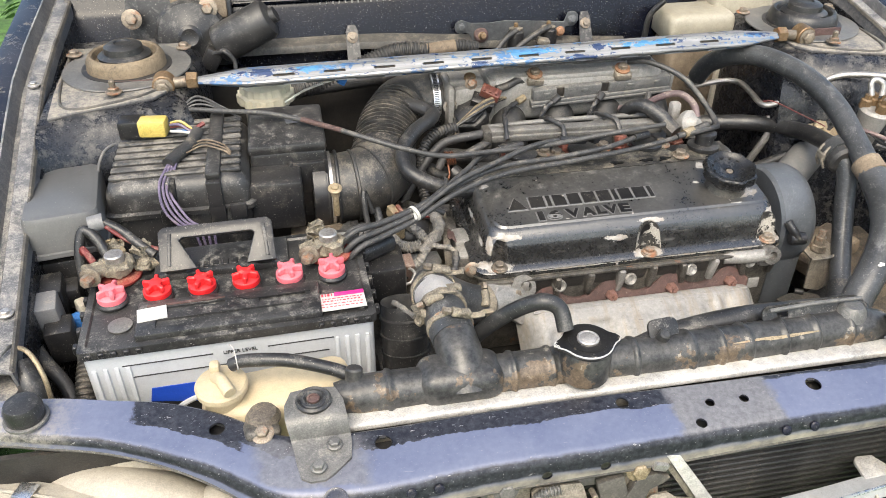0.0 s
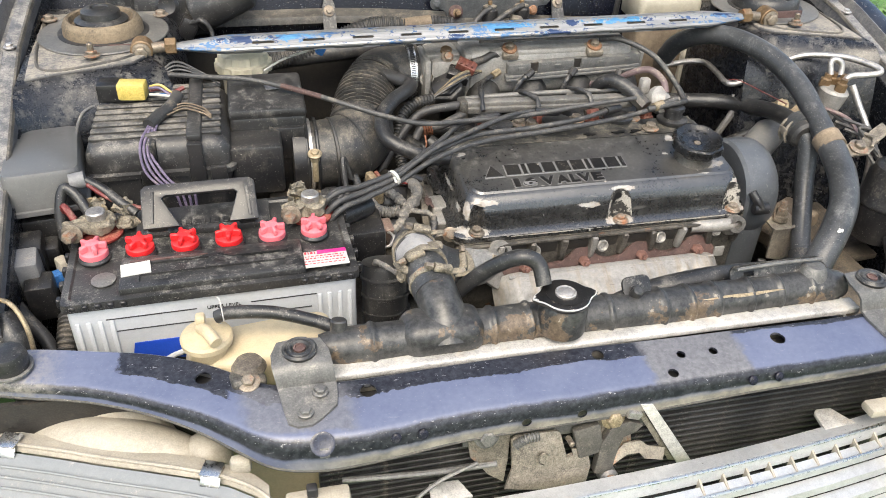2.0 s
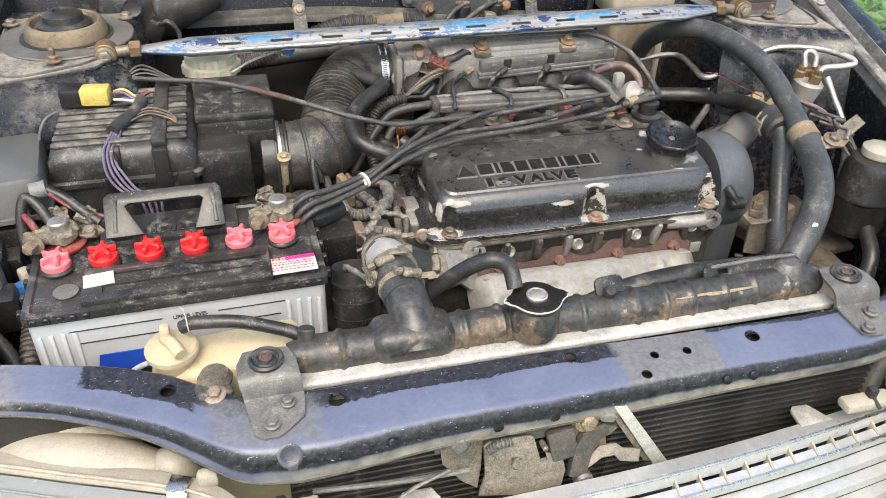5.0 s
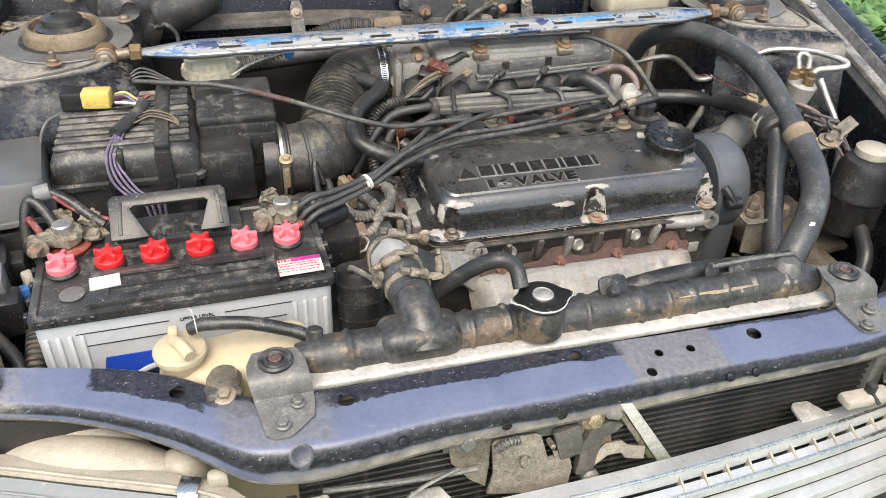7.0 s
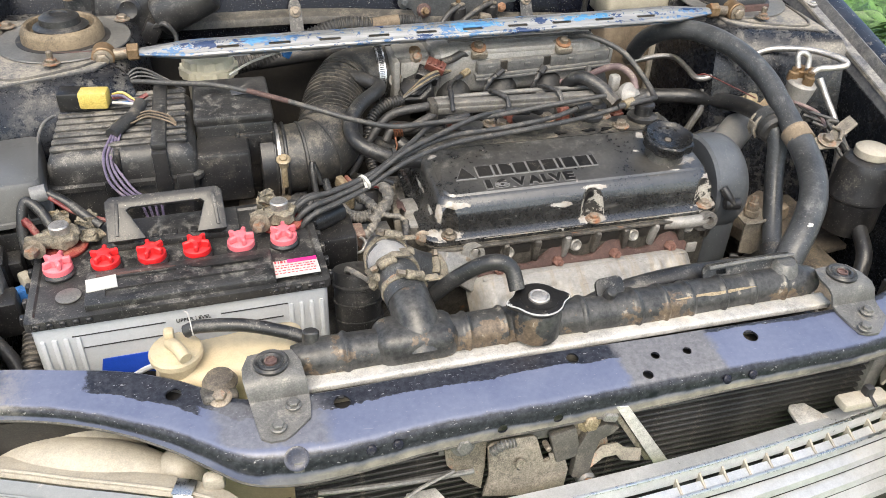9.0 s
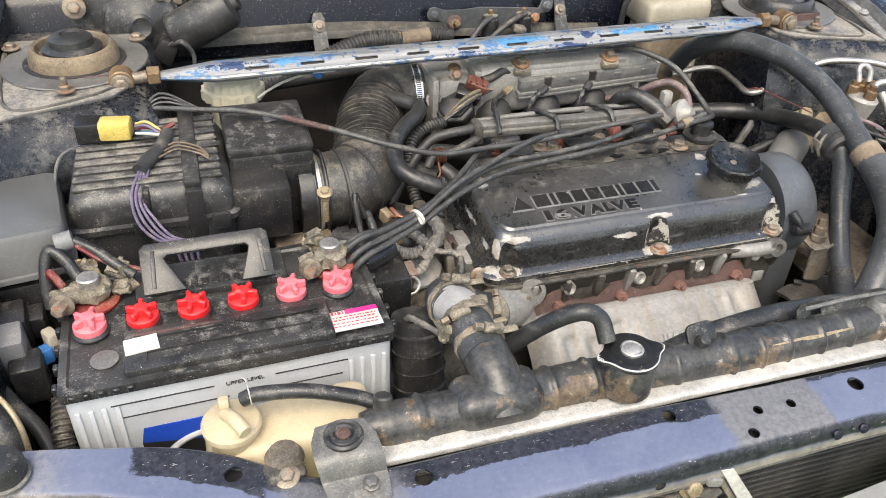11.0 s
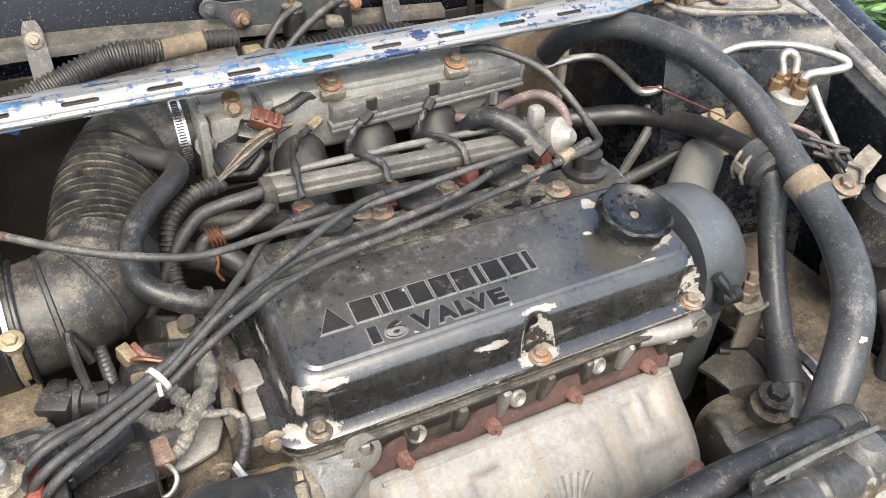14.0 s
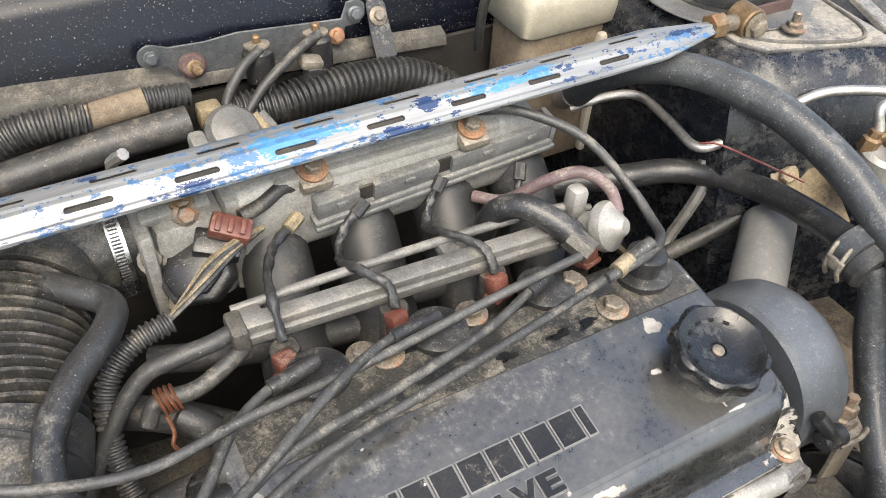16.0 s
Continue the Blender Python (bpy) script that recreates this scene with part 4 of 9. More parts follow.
# strut towers with their flat tops and the sloping arches in front
for sign in (-1, 1):
    yb = 0.97 if sign < 0 else 1.08
    out = [(0.632, yb), (0.628, 0.80), (0.622, 0.67), (0.60, 0.69), (0.54, 0.708), (0.47, 0.72), (0.432, 0.75), (0.43, yb)]
    rings = []
    for z, k, fwd in ((0.40, 0.0, 0.10), (0.60, 0.0, 0.07), (0.80, 0.0, 0.034), (0.85, 0.0, 0.022), (0.876, 0.002, 0.014), (0.895, 0.007, 0.005), (0.909, 0.015, -0.006), (0.917, 0.025, -0.016), (0.921, 0.037, -0.027)):
        rings.append([(CX + sign * (a + k * max(0.0, min(1.0, (0.60 - a) / 0.15))), y - (fwd if y < 1.0 else 0), z) for a, y in out])
    tower = part("strut_tower", rings_mesh(rings), "tower", car)
    part("tower_top", prism([(CX + sign * a, y) for a, y in ((0.626, yb - 0.01), (0.62, 0.80), (0.612, 0.712), (0.585, 0.726), (0.53, 0.743), (0.485, 0.757), (0.468, 0.782), (0.466, yb - 0.01))], 0.920, 0.9252, bev=0.002), "navy_dusty", tower, "dusty flat tower top")
    part("seam_bead", tube([(CX + sign * a, y, 0.9255) for a, y in ((0.62, 0.96), (0.612, 0.80), (0.588, 0.736), (0.515, 0.757), (0.478, 0.785))], 0.0022, 8), "flange_grime", tower)

# bulkhead: upright navy panel, folded flange and the dark sheet before its lower half
part("bulkhead", slab([[(x, 1.01, 0.35), (x, 1.01, 0.872), (x, 1.013, 0.885), (x, 1.035, 0.945), (x, 1.039, 0.952), (x, 1.044, 0.957), (x, 1.065, 1.02), (x, 1.075, 1.03), (x, 1.14, 1.035)]
                       for x in [CX - 0.64 + 0.128 * i for i in range(11)]], 0.003), "navy", car)
part("flange", slab([[(x, 1.018, z + 0.001), (x, 1.004, z - 0.004), (x, 0.998, z - 0.006), (x, 0.996, z - 0.010), (x, 0.995, z - 0.017)] for x, z in [(-0.27 + 0.08 * i, 0.9 - 0.062 * max(0.0, 0.08 * i - 0.27)) for i in range(10)]], 0.003), "flange_grime", car,
     "dusty folded flange")
# the sheet's dark colour stands for the shade down there
part("shade_wall", box((CX, 1.004, 0.61), (1.2, 0.006, 0.50), 0.0), "dark", car)
part("stamped_rib", tube([(-0.24, 1.036, 0.957), (0.03, 1.036, 0.957)], 0.003, 8), "navy", car)
# the stamped number is only a row of small bars
bm = bmesh.new()
for i in range(12):
    box((-0.079 + 0.0105 * i, 1.0355, 0.950), (0.0026, 0.001, 0.0045), 0.0, (-18, 0, 0), bm)
part("stamped_bars", bm, "bracket", car)
# dark closing boxes, added to shut out the ground and keep the bay dark
part("closing_floor", box((CX, 0.65, 0.36), (1.3, 0.9, 0.02), 0.0), "dark", car)
part("closing_front", box((CX, 0.18, 0.40), (1.2, 0.01, 0.3), 0.0), "dark", car)
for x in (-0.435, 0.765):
    part("closing_side", box((x, 0.285, 0.585), (0.35, 0.006, 0.385), 0.0), "dark", car)
part("apron", box((0.665, 0.66, 0.655), (0.15, 0.34, 0.01), 0.002, (0, -6, 0)), "mud", car, "muddy inner apron")
part("chassis_rail", box((0.655, 0.47, 0.63), (0.09, 0.56, 0.07), 0.008), "mud", car, "muddy chassis rail")
part("chassis_rail", box((-0.36, 0.47, 0.56), (0.09, 0.56, 0.07), 0.008), "mud", car, "muddy chassis rail")
# the raised hood leans back over the bulkhead
part("hood", slab([[(CX + 0.66 * s, 1.17, 1.05), (CX + 0.66 * s, 1.10, 1.33), (CX + 0.65 * s, 1.03, 1.62), (CX + 0.62 * s, 0.98, 1.85)] for s in (-1, -0.5, 0, 0.5, 1)], 0.012), "navy_mid", car, "raised hood, dark underside")
part("cabin_wall", box((CX, 1.12, 0.66), (1.3, 0.02, 0.7), 0.0), "navy", car)

# ---- radiator support ----
support = thing("radiator_support", (CX, 0.2, 0.76), "faded blue painted crossmember, chipped to black, with bolt holes", "crossmember")
# x, rear edge, front face, height, depth of the front drop
stations = [(-0.56, 0.352, 0.305, 0.808, 0.5), (-0.455, 0.335, 0.295, 0.807, 0.5), (-0.40, 0.330, 0.282, 0.806, 0.5), (-0.345, 0.318, 0.267, 0.805, 0.5), (-0.29, 0.305, 0.243, 0.804, 0.55), (-0.245, 0.286, 0.217, 0.803, 0.7),
            (-0.211, 0.265, 0.193, 0.802, 0.9), (-0.18, 0.245, 0.173, 0.801, 1.05), (-0.14, 0.239, 0.166, 0.800, 1.15), (-0.09, 0.237, 0.165, 0.800, 1.1), (0.0, 0.239, 0.171, 0.800, 1.0), (0.1, 0.240, 0.172, 0.800, 1.0), (0.2, 0.237, 0.173, 0.800, 1.0),
            (0.3, 0.235, 0.174, 0.800, 0.9), (0.4, 0.233, 0.174, 0.800, 0.85), (0.5, 0.236, 0.178, 0.800, 0.8), (0.57, 0.255, 0.194, 0.802, 0.7), (0.66, 0.30, 0.245, 0.805, 0.5), (0.76, 0.33, 0.29, 0.807, 0.5)]
# across: share of the way to the front, height, place on the paint's run
sect = [(0.0, -0.022, 0.0), (0.0, -0.003, 0.0), (0.05, -0.0004, 0.05), (0.24, -0.0018, 0.24), (0.84, -0.005, 0.74), (0.92, -0.008, 0.79), (0.97, -0.013, 0.83), (0.995, -0.021, 0.875), (1.0, -0.030, 0.94), (1.0, -0.038, 1.0),
        (0.975, -0.038, 1.0), (0.972, -0.030, 0.99), (0.965, -0.021, 0.99), (0.945, -0.015, 0.99), (0.90, -0.0105, 0.99), (0.83, -0.0075, 0.99), (0.24, -0.0043, 0.99), (0.06, -0.003, 0.99), (0.03, -0.022, 0.99)]


def smooth_stations(rows, steps=4):
    """The same run of sections with rounded bends."""
    out = []
    for i in range(len(rows) - 1):
        a, b, c, d = rows[max(0, i - 1)], rows[i], rows[i + 1], rows[min(len(rows) - 1, i + 2)]
        for k in range(steps):
            t = k / steps
            out.append(tuple(0.5 * (2 * q + (r - p) * t + (2 * p - 5 * q + 4 * r - s) * t * t + (3 * q - p - 3 * r + s) * t ** 3) for p, q, r, s in zip(a, b, c, d)))
    return out + [rows[-1]]


def dent(x, y):
    return 0.0006 * noise.noise(Vector((x * 18, y * 40, 3.1)))


stations = smooth_stations(stations)
rings = [[(x, yb + (yf - yb) * f, z + (h if f < 0.9 or h > -0.006 else -0.006 + (h + 0.006) * drop) + dent(x, f)) for f, h, v in sect] for x, yb, yf, z, drop in stations]
bm = rings_mesh(rings)
run = bm.loops.layers.uv.new("run")
across = {}
for (x, yb, yf, z, drop), ring in zip(stations, rings):
    for (f, h, v), p in zip(sect, ring):
        across[tuple(round(q, 5) for q in Vector(p))] = (x, v)
for f in bm.faces:
    for lp in f.loops:
        lp[run].uv = across[tuple(round(q, 5) for q in lp.vert.co)]
cut = bmesh.new()
HOLES = [(-0.088, 0.219, 0.008), (0.35, 0.214, 0.008), (0.149, 0.225, 0.0065), (0.216, 0.188, 0.0055), (0.235, 0.210, 0.0048), (0.271, 0.209, 0.0048), (-0.24, 0.262, 0.0075)]
for x, y, r in HOLES:
    cyl((x, y, 0.70), r, 0.2, n=16, bev=0, bm=cut)
for x in (0.058, 0.1155):
    cyl((x, 0.20, 0.7735), 0.0052, 0.06, (0, -1, 0), n=16, bev=0, bm=cut)
bm = carve(bm, cut)
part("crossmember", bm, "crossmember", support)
# black sheet added underneath, so the bolt holes look shaded inside
part("hole_shade_sheet", slab([[(x, yb + (yf - yb) * f, z - 0.016) for f in (0.07, 0.4, 0.80)] for x, yb, yf, z, drop in stations], 0.0015), "ink_and_shade", support)
part("corner_plate", prism([(-0.60, 0.30), (-0.50, 0.322), (-0.44, 0.318), (-0.432, 0.36), (-0.437, 0.40), (-0.445, 0.46), (-0.60, 0.47)], 0.7985, 0.8025, bev=0.001), "navy_dusty", support, "dusty grey-blue corner plate")
hem = [(x, yf + 0.001, z - 0.006 - 0.032 * drop) for x, yb, yf, z, drop in stations]
part("front_hem", tube(hem, 0.0020, 8, 2), "flange_grime", support, "dusty folded front edge")
# flat black boxes stand in for the shaded keyhole slots
for i, (x, y, r) in enumerate(HOLES[:2]):
    part("slot_tail", box((x, y + 0.010, 0.7975), (0.006, 0.010, 0.0012), 0.0), "ink_and_shade", support)
clipd = part("push_clip", lathe([(0.0112, 0), (0.0112, 0.0010), (0.009, 0.0016), (0.007, 0.0008), (0.002, 0.0008)], (-0.137, 0.1685, 0.7900), (0, -0.75, 0.65), 24), "support_mid", support, "flat round push clip")
part("clip_tab", box((-0.136, 0.1655, 0.7825), (0.009, 0.005, 0.010), 0.001, (-20, 0, 0)), "bracket", clipd)
for x in (-0.07, -0.045, 0.33, 0.30):
    part("screw", hexbolt((x, 0.1675 if x < 0 else 0.173, 0.784), (0, -0.9, 0.4), 0.003), "support_dark", support)
# rubber stop for the hood
stop = thing("bump_stop", (-0.416, 0.306, 0.80), "black rubber hood stop on the crossmember corner", "bump stop")
part("rubber_cap", lathe([(0.0165, 0.0), (0.0178, 0.002), (0.0178, 0.014), (0.0155, 0.019), (0.009, 0.021), (0.002, 0.0215)], (-0.416, 0.305, 0.806)), "rubber", stop)
part("seat_ring", lathe([(0.0205, 0.0), (0.0205, 0.002), (0.016, 0.003)], (-0.416, 0.305, 0.805)), "bracket", stop)

# ---- radiator ----
rad = thing("radiator", (CX, 0.27, 0.40), "old black brass radiator with scuffed top tank and black cap", "radiator")
TY, TZ, TR = 0.279, 0.8045, 0.0205
line, radii = [], []
bands = [-0.075, 0.05, 0.090, 0.179, 0.240, 0.2726, 0.304, 0.345, 0.382, 0.422]
N = 300
for i in range(N + 1):
    x = -0.128 + 0.598 * i / N
    r = 1.0
    if x < -0.105:
        r = 0.72 + 0.28 * (x + 0.128) / 0.023
    if x > 0.45:
        r = 0.72 + 0.28 * (0.47 - x) / 0.02
    for b in bands:
        r += 0.12 * math.exp(-((x - b) / 0.0030) ** 4)
    r += 0.02 * math.sin(31 * x) + 0.012 * math.sin(77 * x + 1)
    line.append((x, TY + 0.0015 * math.sin(19 * x), TZ))
    radii.append(r)
part("top_tank", tube(line, TR, 20, 1, rf=lambda u: radii[int(round(u * N))], straight=True), "tank", rad)
part("crimp_strip", lumpy(box((0.168, 0.2525, 0.7945), (0.612, 0.020, 0.008), 0.002), 0.0012, 3, 3, 40), "flange", rad, "pale scraped metal strip")
part("crimp_strip", box((0.168, 0.285, 0.779), (0.60, 0.04, 0.014), 0.003), "tank", rad)
part("core", box((0.168, 0.272, 0.58), (0.60, 0.032, 0.38), 0.0), "core", rad)
part("neck_saddle", box((-0.003, 0.279, 0.808), (0.088, 0.052, 0.044), 0.018, seg=4), "tank", rad, "scuffed soldered saddle under the hose neck")
part("scratch", blot((0.335, 0.2640, 0.8196), 0.034, 0.0022, 8, (0, -0.7, 0.7)), "zinc", rad, "long scratch down to brass")
part("filler_neck", lathe([(0.026, -0.028), (0.026, 0.0), (0.022, 0.006), (0.020, 0.010)], (0.123, 0.268, 0.833)), "tank", rad)
cap = part("radiator_cap", lathe([(0.022, -0.001), (0.0255, 0.0), (0.0265, 0.003), (0.025, 0.0055), (0.019, 0.0065), (0.016, 0.0055), (0.010, 0.006), (0.008, 0.0085), (0.002, 0.009)], (0.123, 0.267, 0.842), n=40,
           wave=lambda a, r: r * (1 + (0.34 * max(0, math.cos(2 * a)) ** 8 if r > 0.021 else 0))), "emboss", rad, "black pressure cap with two ears")
part("white_rim", lathe([(0.0250, 0), (0.0262, 0.0004), (0.0262, 0.0014), (0.0250, 0.0018), (0.0240, 0.0014)], (0.123, 0.267, 0.8455), n=40, wave=lambda a, r: r * (1 + 0.34 * max(0, math.cos(2 * a)) ** 8)), "silvertape", cap, "pale worn rim")
part("black_label", lathe([(0.0195, 0), (0.0195, 0.0010), (0.0115, 0.0012), (0.0115, 0)], (0.123, 0.267, 0.8478), n=36), "emboss", cap, "black painted ring")
part("centre_button", lathe([(0.0110, 0), (0.0110, 0.003), (0.0095, 0.0040), (0.0080, 0.0034), (0.006, 0.0042), (0.001, 0.0042)], (0.123, 0.267, 0.8478), n=30), "steel", cap)
bm = text_mesh("50", 0.008, 0.0004)
bm.transform(Matrix.Translation((0.0935, 0.265, 0.8472)) @ pose(0, 0, 0, 0, 0, 70))
part("lettering", bm, "paper", cap)
part("petcock", cyl((-0.108, 0.283, 0.817), 0.0085, 0.016, (0.1, 0.3, 1)), "tank", rad)
cutter = bmesh.new()
box((-0.034, 0.001, 0), (0.013, 0.006, 0.02), 0.0, bm=cutter)
bm = carve(prism(rounded(-0.057, 0.057, -0.012, 0.012, 0.008), -0.0013, 0.0013), cutter)
bm.transform(pose(0.386, 0.290, 0.826, 62, -1, 0))
part("top_bracket", bm, "plastic_dusty", rad, "flat dark plate with a slot")
part("plate_lip", tube([(0.333, 0.287, 0.8365), (0.386, 0.288, 0.8385), (0.440, 0.287, 0.8385)], 0.0022, 8), "bracket", rad)
bm = prism(rounded(-0.017, 0.017, -0.012, 0.012, 0.008), -0.002, 0.002, bev=0.0008)
bm.transform(pose(0.215, 0.289, 0.828, 50, 0, 6))
part("tab", bm, "plastic_dusty", rad, "dark rounded tab")
part("tab_neck", cyl((0.210, 0.281, 0.822), 0.006, 0.014, (0.1, -0.4, 1), 16), "tank", rad)
part("drain_boss", lathe([(0.016, 0), (0.02, 0.01), (0.014, 0.03), (0.010, 0.034)], (0.43, 0.283, 0.80)), "bracket", rad, "pale dusty boss")


def rad_bracket(px, bolts_at, flip):
    br = thing("radiator_bracket", (px, 0.22, 0.80), "grey steel hold-down bracket with a rubber grommet", "bracket", "radiator brackets")
    rows = []
    for y, z, w0, w1 in ((0.280, 0.818, -0.012, 0.012), (0.274, 0.8235, -0.021, 0.021), (0.256, 0.8245, -0.0275, 0.0275), (0.240, 0.8235, -0.0275, 0.029), (0.233, 0.818, -0.026, 0.030), (0.229, 0.806, -0.024, 0.031),
                         (0.220, 0.802, -0.022, 0.031), (0.205, 0.8005, -0.020, 0.029), (0.190, 0.7995, -0.017, 0.012), (0.185, 0.799, -0.009, 0.004)):
        rows.append([(px + flip * (w0 + (w1 - w0) * k / 4) + flip * 0.06 * max(0, 0.23 - y) * 0, y, z + (0.0015 if k in (1, 2, 3) and y > 0.23 else 0)) for k in range(5)])
    part("plate", slab(rows, 0.003), "bracket", br)
    g = part("grommet", lathe([(0.0165, 0), (0.017, 0.003), (0.015, 0.005), (0.0125, 0.0038), (0.0115, 0.005), (0.009, 0.0055), (0.007, 0.003), (0.002, 0.003)], (px, 0.256, 0.8255), n=30), "rubber", br)
    part("bush", lathe([(0.006, 0.0), (0.006, 0.002), (0.0042, 0.0025), (0.004, 0.001), (0.001, 0.001)], (px, 0.256, 0.8285), n=18), "rust", g)
    for b in bolts_at:
        part("bolt", hexbolt(b, (0, -0.05, 1), 0.0058, washer=1.3), "bracket", br)


rad_bracket(-0.148, [(-0.133, 0.219, 0.805), (-0.149, 0.197, 0.803)], 1)
rad_bracket(0.486, [(0.494, 0.213, 0.805), (0.475, 0.192, 0.803)], 1)

# condenser in front of the radiator, seen under the crossmember
cond = thing("condenser", (CX, 0.205, 0.45), "black finned air conditioning condenser", "condenser")
part("core", box((0.19, 0.222, 0.60), (0.66, 0.018, 0.32), 0.0), "ink_and_shade", cond)
bm = box((0.19, 0.206, 0.0), (0.66, 0.012, 0.0035), 0.001, seg=1)
bm.transform(Matrix.Translation((0, 0, 0.45)))
first = part("fin", bm, "core", cond)
for i in range(1, 34):
    f = new("fin", first.data)
    f.parent = cond
    f.location = (0, 0, 0.0092 * i)
part("side_plate", box((0.525, 0.212, 0.62), (0.02, 0.035, 0.30), 0.002), "bracket", cond)

# ---- battery ----
BM = pose(-0.2275, 0.449, 0, 0, 0, 1.6)  # battery centre in plan
bat = thing("battery", (-0.2275, 0.449, 0.62), "white-cased car battery with a dusty black lid and red caps", "battery")


def b_part(name, bm, material, parent, label=""):
    bm.transform(BM)
    return part(name, bm, material, parent, label)


rings = []
for z, g in ((0.62, 0.001), (0.625, 0.0), (0.8185, 0.0), (0.8195, 0.001)):
    rings.append([(x, y, z) for x, y in rounded(-0.148 + g, 0.148 - g, -0.082 + g, 0.082 - g, 0.006)])
case = b_part("case", rings_mesh(rings), "white", bat, "white plastic case")
for x0 in (-0.14, -0.129, -0.118, -0.107, 0.107, 0.118, 0.129, 0.14):
    b_part("rib", box((x0, -0.0825, 0.715), (0.005, 0.004, 0.176), 0.0015), "white", case)
rings = []
for z, g in ((0.8185, 0.004), (0.8185, -0.002), (0.8195, -0.0035), (0.826, -0.0035), (0.829, -0.003), (0.8295, 0.004), (0.827, 0.006)):
    rings.append([(x, y, z) for x, y in rounded(-0.148 + g, 0.148 - g, -0.082 + g, 0.082 - g, 0.006)])
lid = b_part("lid", rings_mesh(rings), "plastic_dusty", bat, "dusty black lid")
for i in range(24):
    x = -0.14 + 0.2812 * i / 23
    if abs(x) > 0.085:
        b_part("rim_tooth", box((x, -0.0865, 0.825), (0.006, 0.0035, 0.006), 0.001, seg=1), "plastic", lid)
for sx in (-1, 1):
    for i in range(6):
        b_part("rim_tooth", box((sx * 0.1535, -0.07 + 0.026 * i, 0.824), (0.005, 0.008, 0.01), 0.001, seg=1), "plastic", lid)
# raised centre panel with its notched recess in the front half
cut = bmesh.new()
for c, s in (((0.0, -0.061, 0.838), (0.15, 0.012, 0.008)), ((-0.04, -0.039, 0.838), (0.07, 0.007, 0.008)), ((0.055, -0.042, 0.838), (0.05, 0.007, 0.008))):
    box(c, s, 0.0, bm=cut)
panel = carve(box((0.0, -0.049, 0.8305), (0.19, 0.058, 0.012), 0.003), cut)
b_part("raised_panel", panel, "plastic_dusty", lid)
bm = prism([(-0.085, -0.0325), (-0.02, -0.0335), (-0.005, -0.0315), (-0.02, -0.0295), (-0.085, -0.0305)], 0.8362, 0.8378, bev=0.0)
b_part("arrow_print", bm, "rust", lid, "worn red printing")
b_part("arrow_print", prism([(0.085, -0.04), (0.02, -0.041), (0.005, -0.034), (0.02, -0.029), (0.085, -0.033)], 0.8362, 0.8378), "plastic", lid)
b_part("round_seal", lathe([(0.0125, 0), (0.0125, 0.001), (0.011, 0.0015)], (-0.112, -0.047, 0.8285)), "bracket", lid, "grey round seal")
b_part("white_tape", box((-0.079, -0.045, 0.8372), (0.03, 0.021, 0.0016), 0.0003, (0, 0, 6)), "paper", lid, "scrap of white tape")
lab = b_part("sticker", box((0.1085, -0.059, 0.8325), (0.068, 0.029, 0.0012), 0.0003, (0, 0, 1)), "paper", lid, "white printed sticker with a magenta tab")
b_part("magenta_tab", box((0.126, -0.0475, 0.8334), (0.032, 0.006, 0.0006), 0.0, (0, 0, 1)), "magenta", lab)
rnd = random.Random(7)
for row, (y, hh, mt) in enumerate(((-0.0478, 0.0038, "redink"), (-0.0545, 0.0008, "redink"), (-0.0585, 0.0012, "redink"), (-0.0635, 0.0008, "redink"), (-0.068, 0.0008, "redink"))):
    bm, x = bmesh.new(), 0.078
    end = 0.108 if row == 0 else 0.138
    while x < end:
        w = rnd.uniform(0.001, 0.004)
        box((x + w / 2, y, 0.8334), (w, hh, 0.0006), 0.0, (0, 0, 1), bm)
        x += w + 0.0016
    b_part("print_line", bm, mt, lab)
# caps
for i in range(6):
    x = -0.1235 + 0.0472 * i
    y = -0.005
    shade = "pink" if i in (0, 4, 5) else "red"
    capt = b_part("vent_cap", lathe([(0.0145, 0), (0.0152, 0.002), (0.0148, 0.007), (0.0128, 0.0085), (0.004, 0.009)], (x, y, 0.833), n=30), shade, bat,
                  "faded pink vent cap" if shade == "pink" else "bright red vent cap")
    bm = bmesh.new()
    for k in range(5):
        a = radians(72 * k + 17 * i)
        box((x + 0.0072 * math.cos(a), y + 0.0072 * math.sin(a), 0.8455), (0.0148, 0.0046, 0.008), 0.0012, (0, 0, math.degrees(a)), bm, seg=1)
    lathe([(0.007, 0), (0.007, 0.009), (0.0045, 0.0098)], (x, y, 0.8405), n=12, bm=bm)
    b_part("star_grip", bm, shade, capt)
    b_part("seal_ring", lathe([(0.0165, 0), (0.0168, 0.002), (0.0158, 0.0035), (0.0143, 0.0055)], (x, y, 0.829), n=28), "rubber", capt)
# carrying handle folded flat on the lid
HM = Matrix.Translation((0, 0.014, 0.846)) @ pose(0, 0, 0, 40, 0, 0)
outline = [(-0.0725, 0.0), (-0.0325, 0.0), (-0.050, 0.034), (-0.046, 0.037), (0.029, 0.037), (0.032, 0.034), (0.0205, 0.0), (0.0535, 0.0), (0.0525, 0.046), (0.047, 0.051), (-0.066, 0.051), (-0.0722, 0.046)]
bm = prism(outline, -0.003, 0.003, bev=0.0012)
bm.transform(HM)
hd = b_part("carry_handle", bm, "plastic", bat, "dusty black carry handle standing at a slant")
for x0, w in ((-0.058, 0.022), (0.040, 0.018)):
    bm = box((x0, 0.006, -0.008), (w, 0.010, 0.014), 0.002)
    bm.transform(HM)
    b_part("hinge_lug", bm, "plastic", hd)
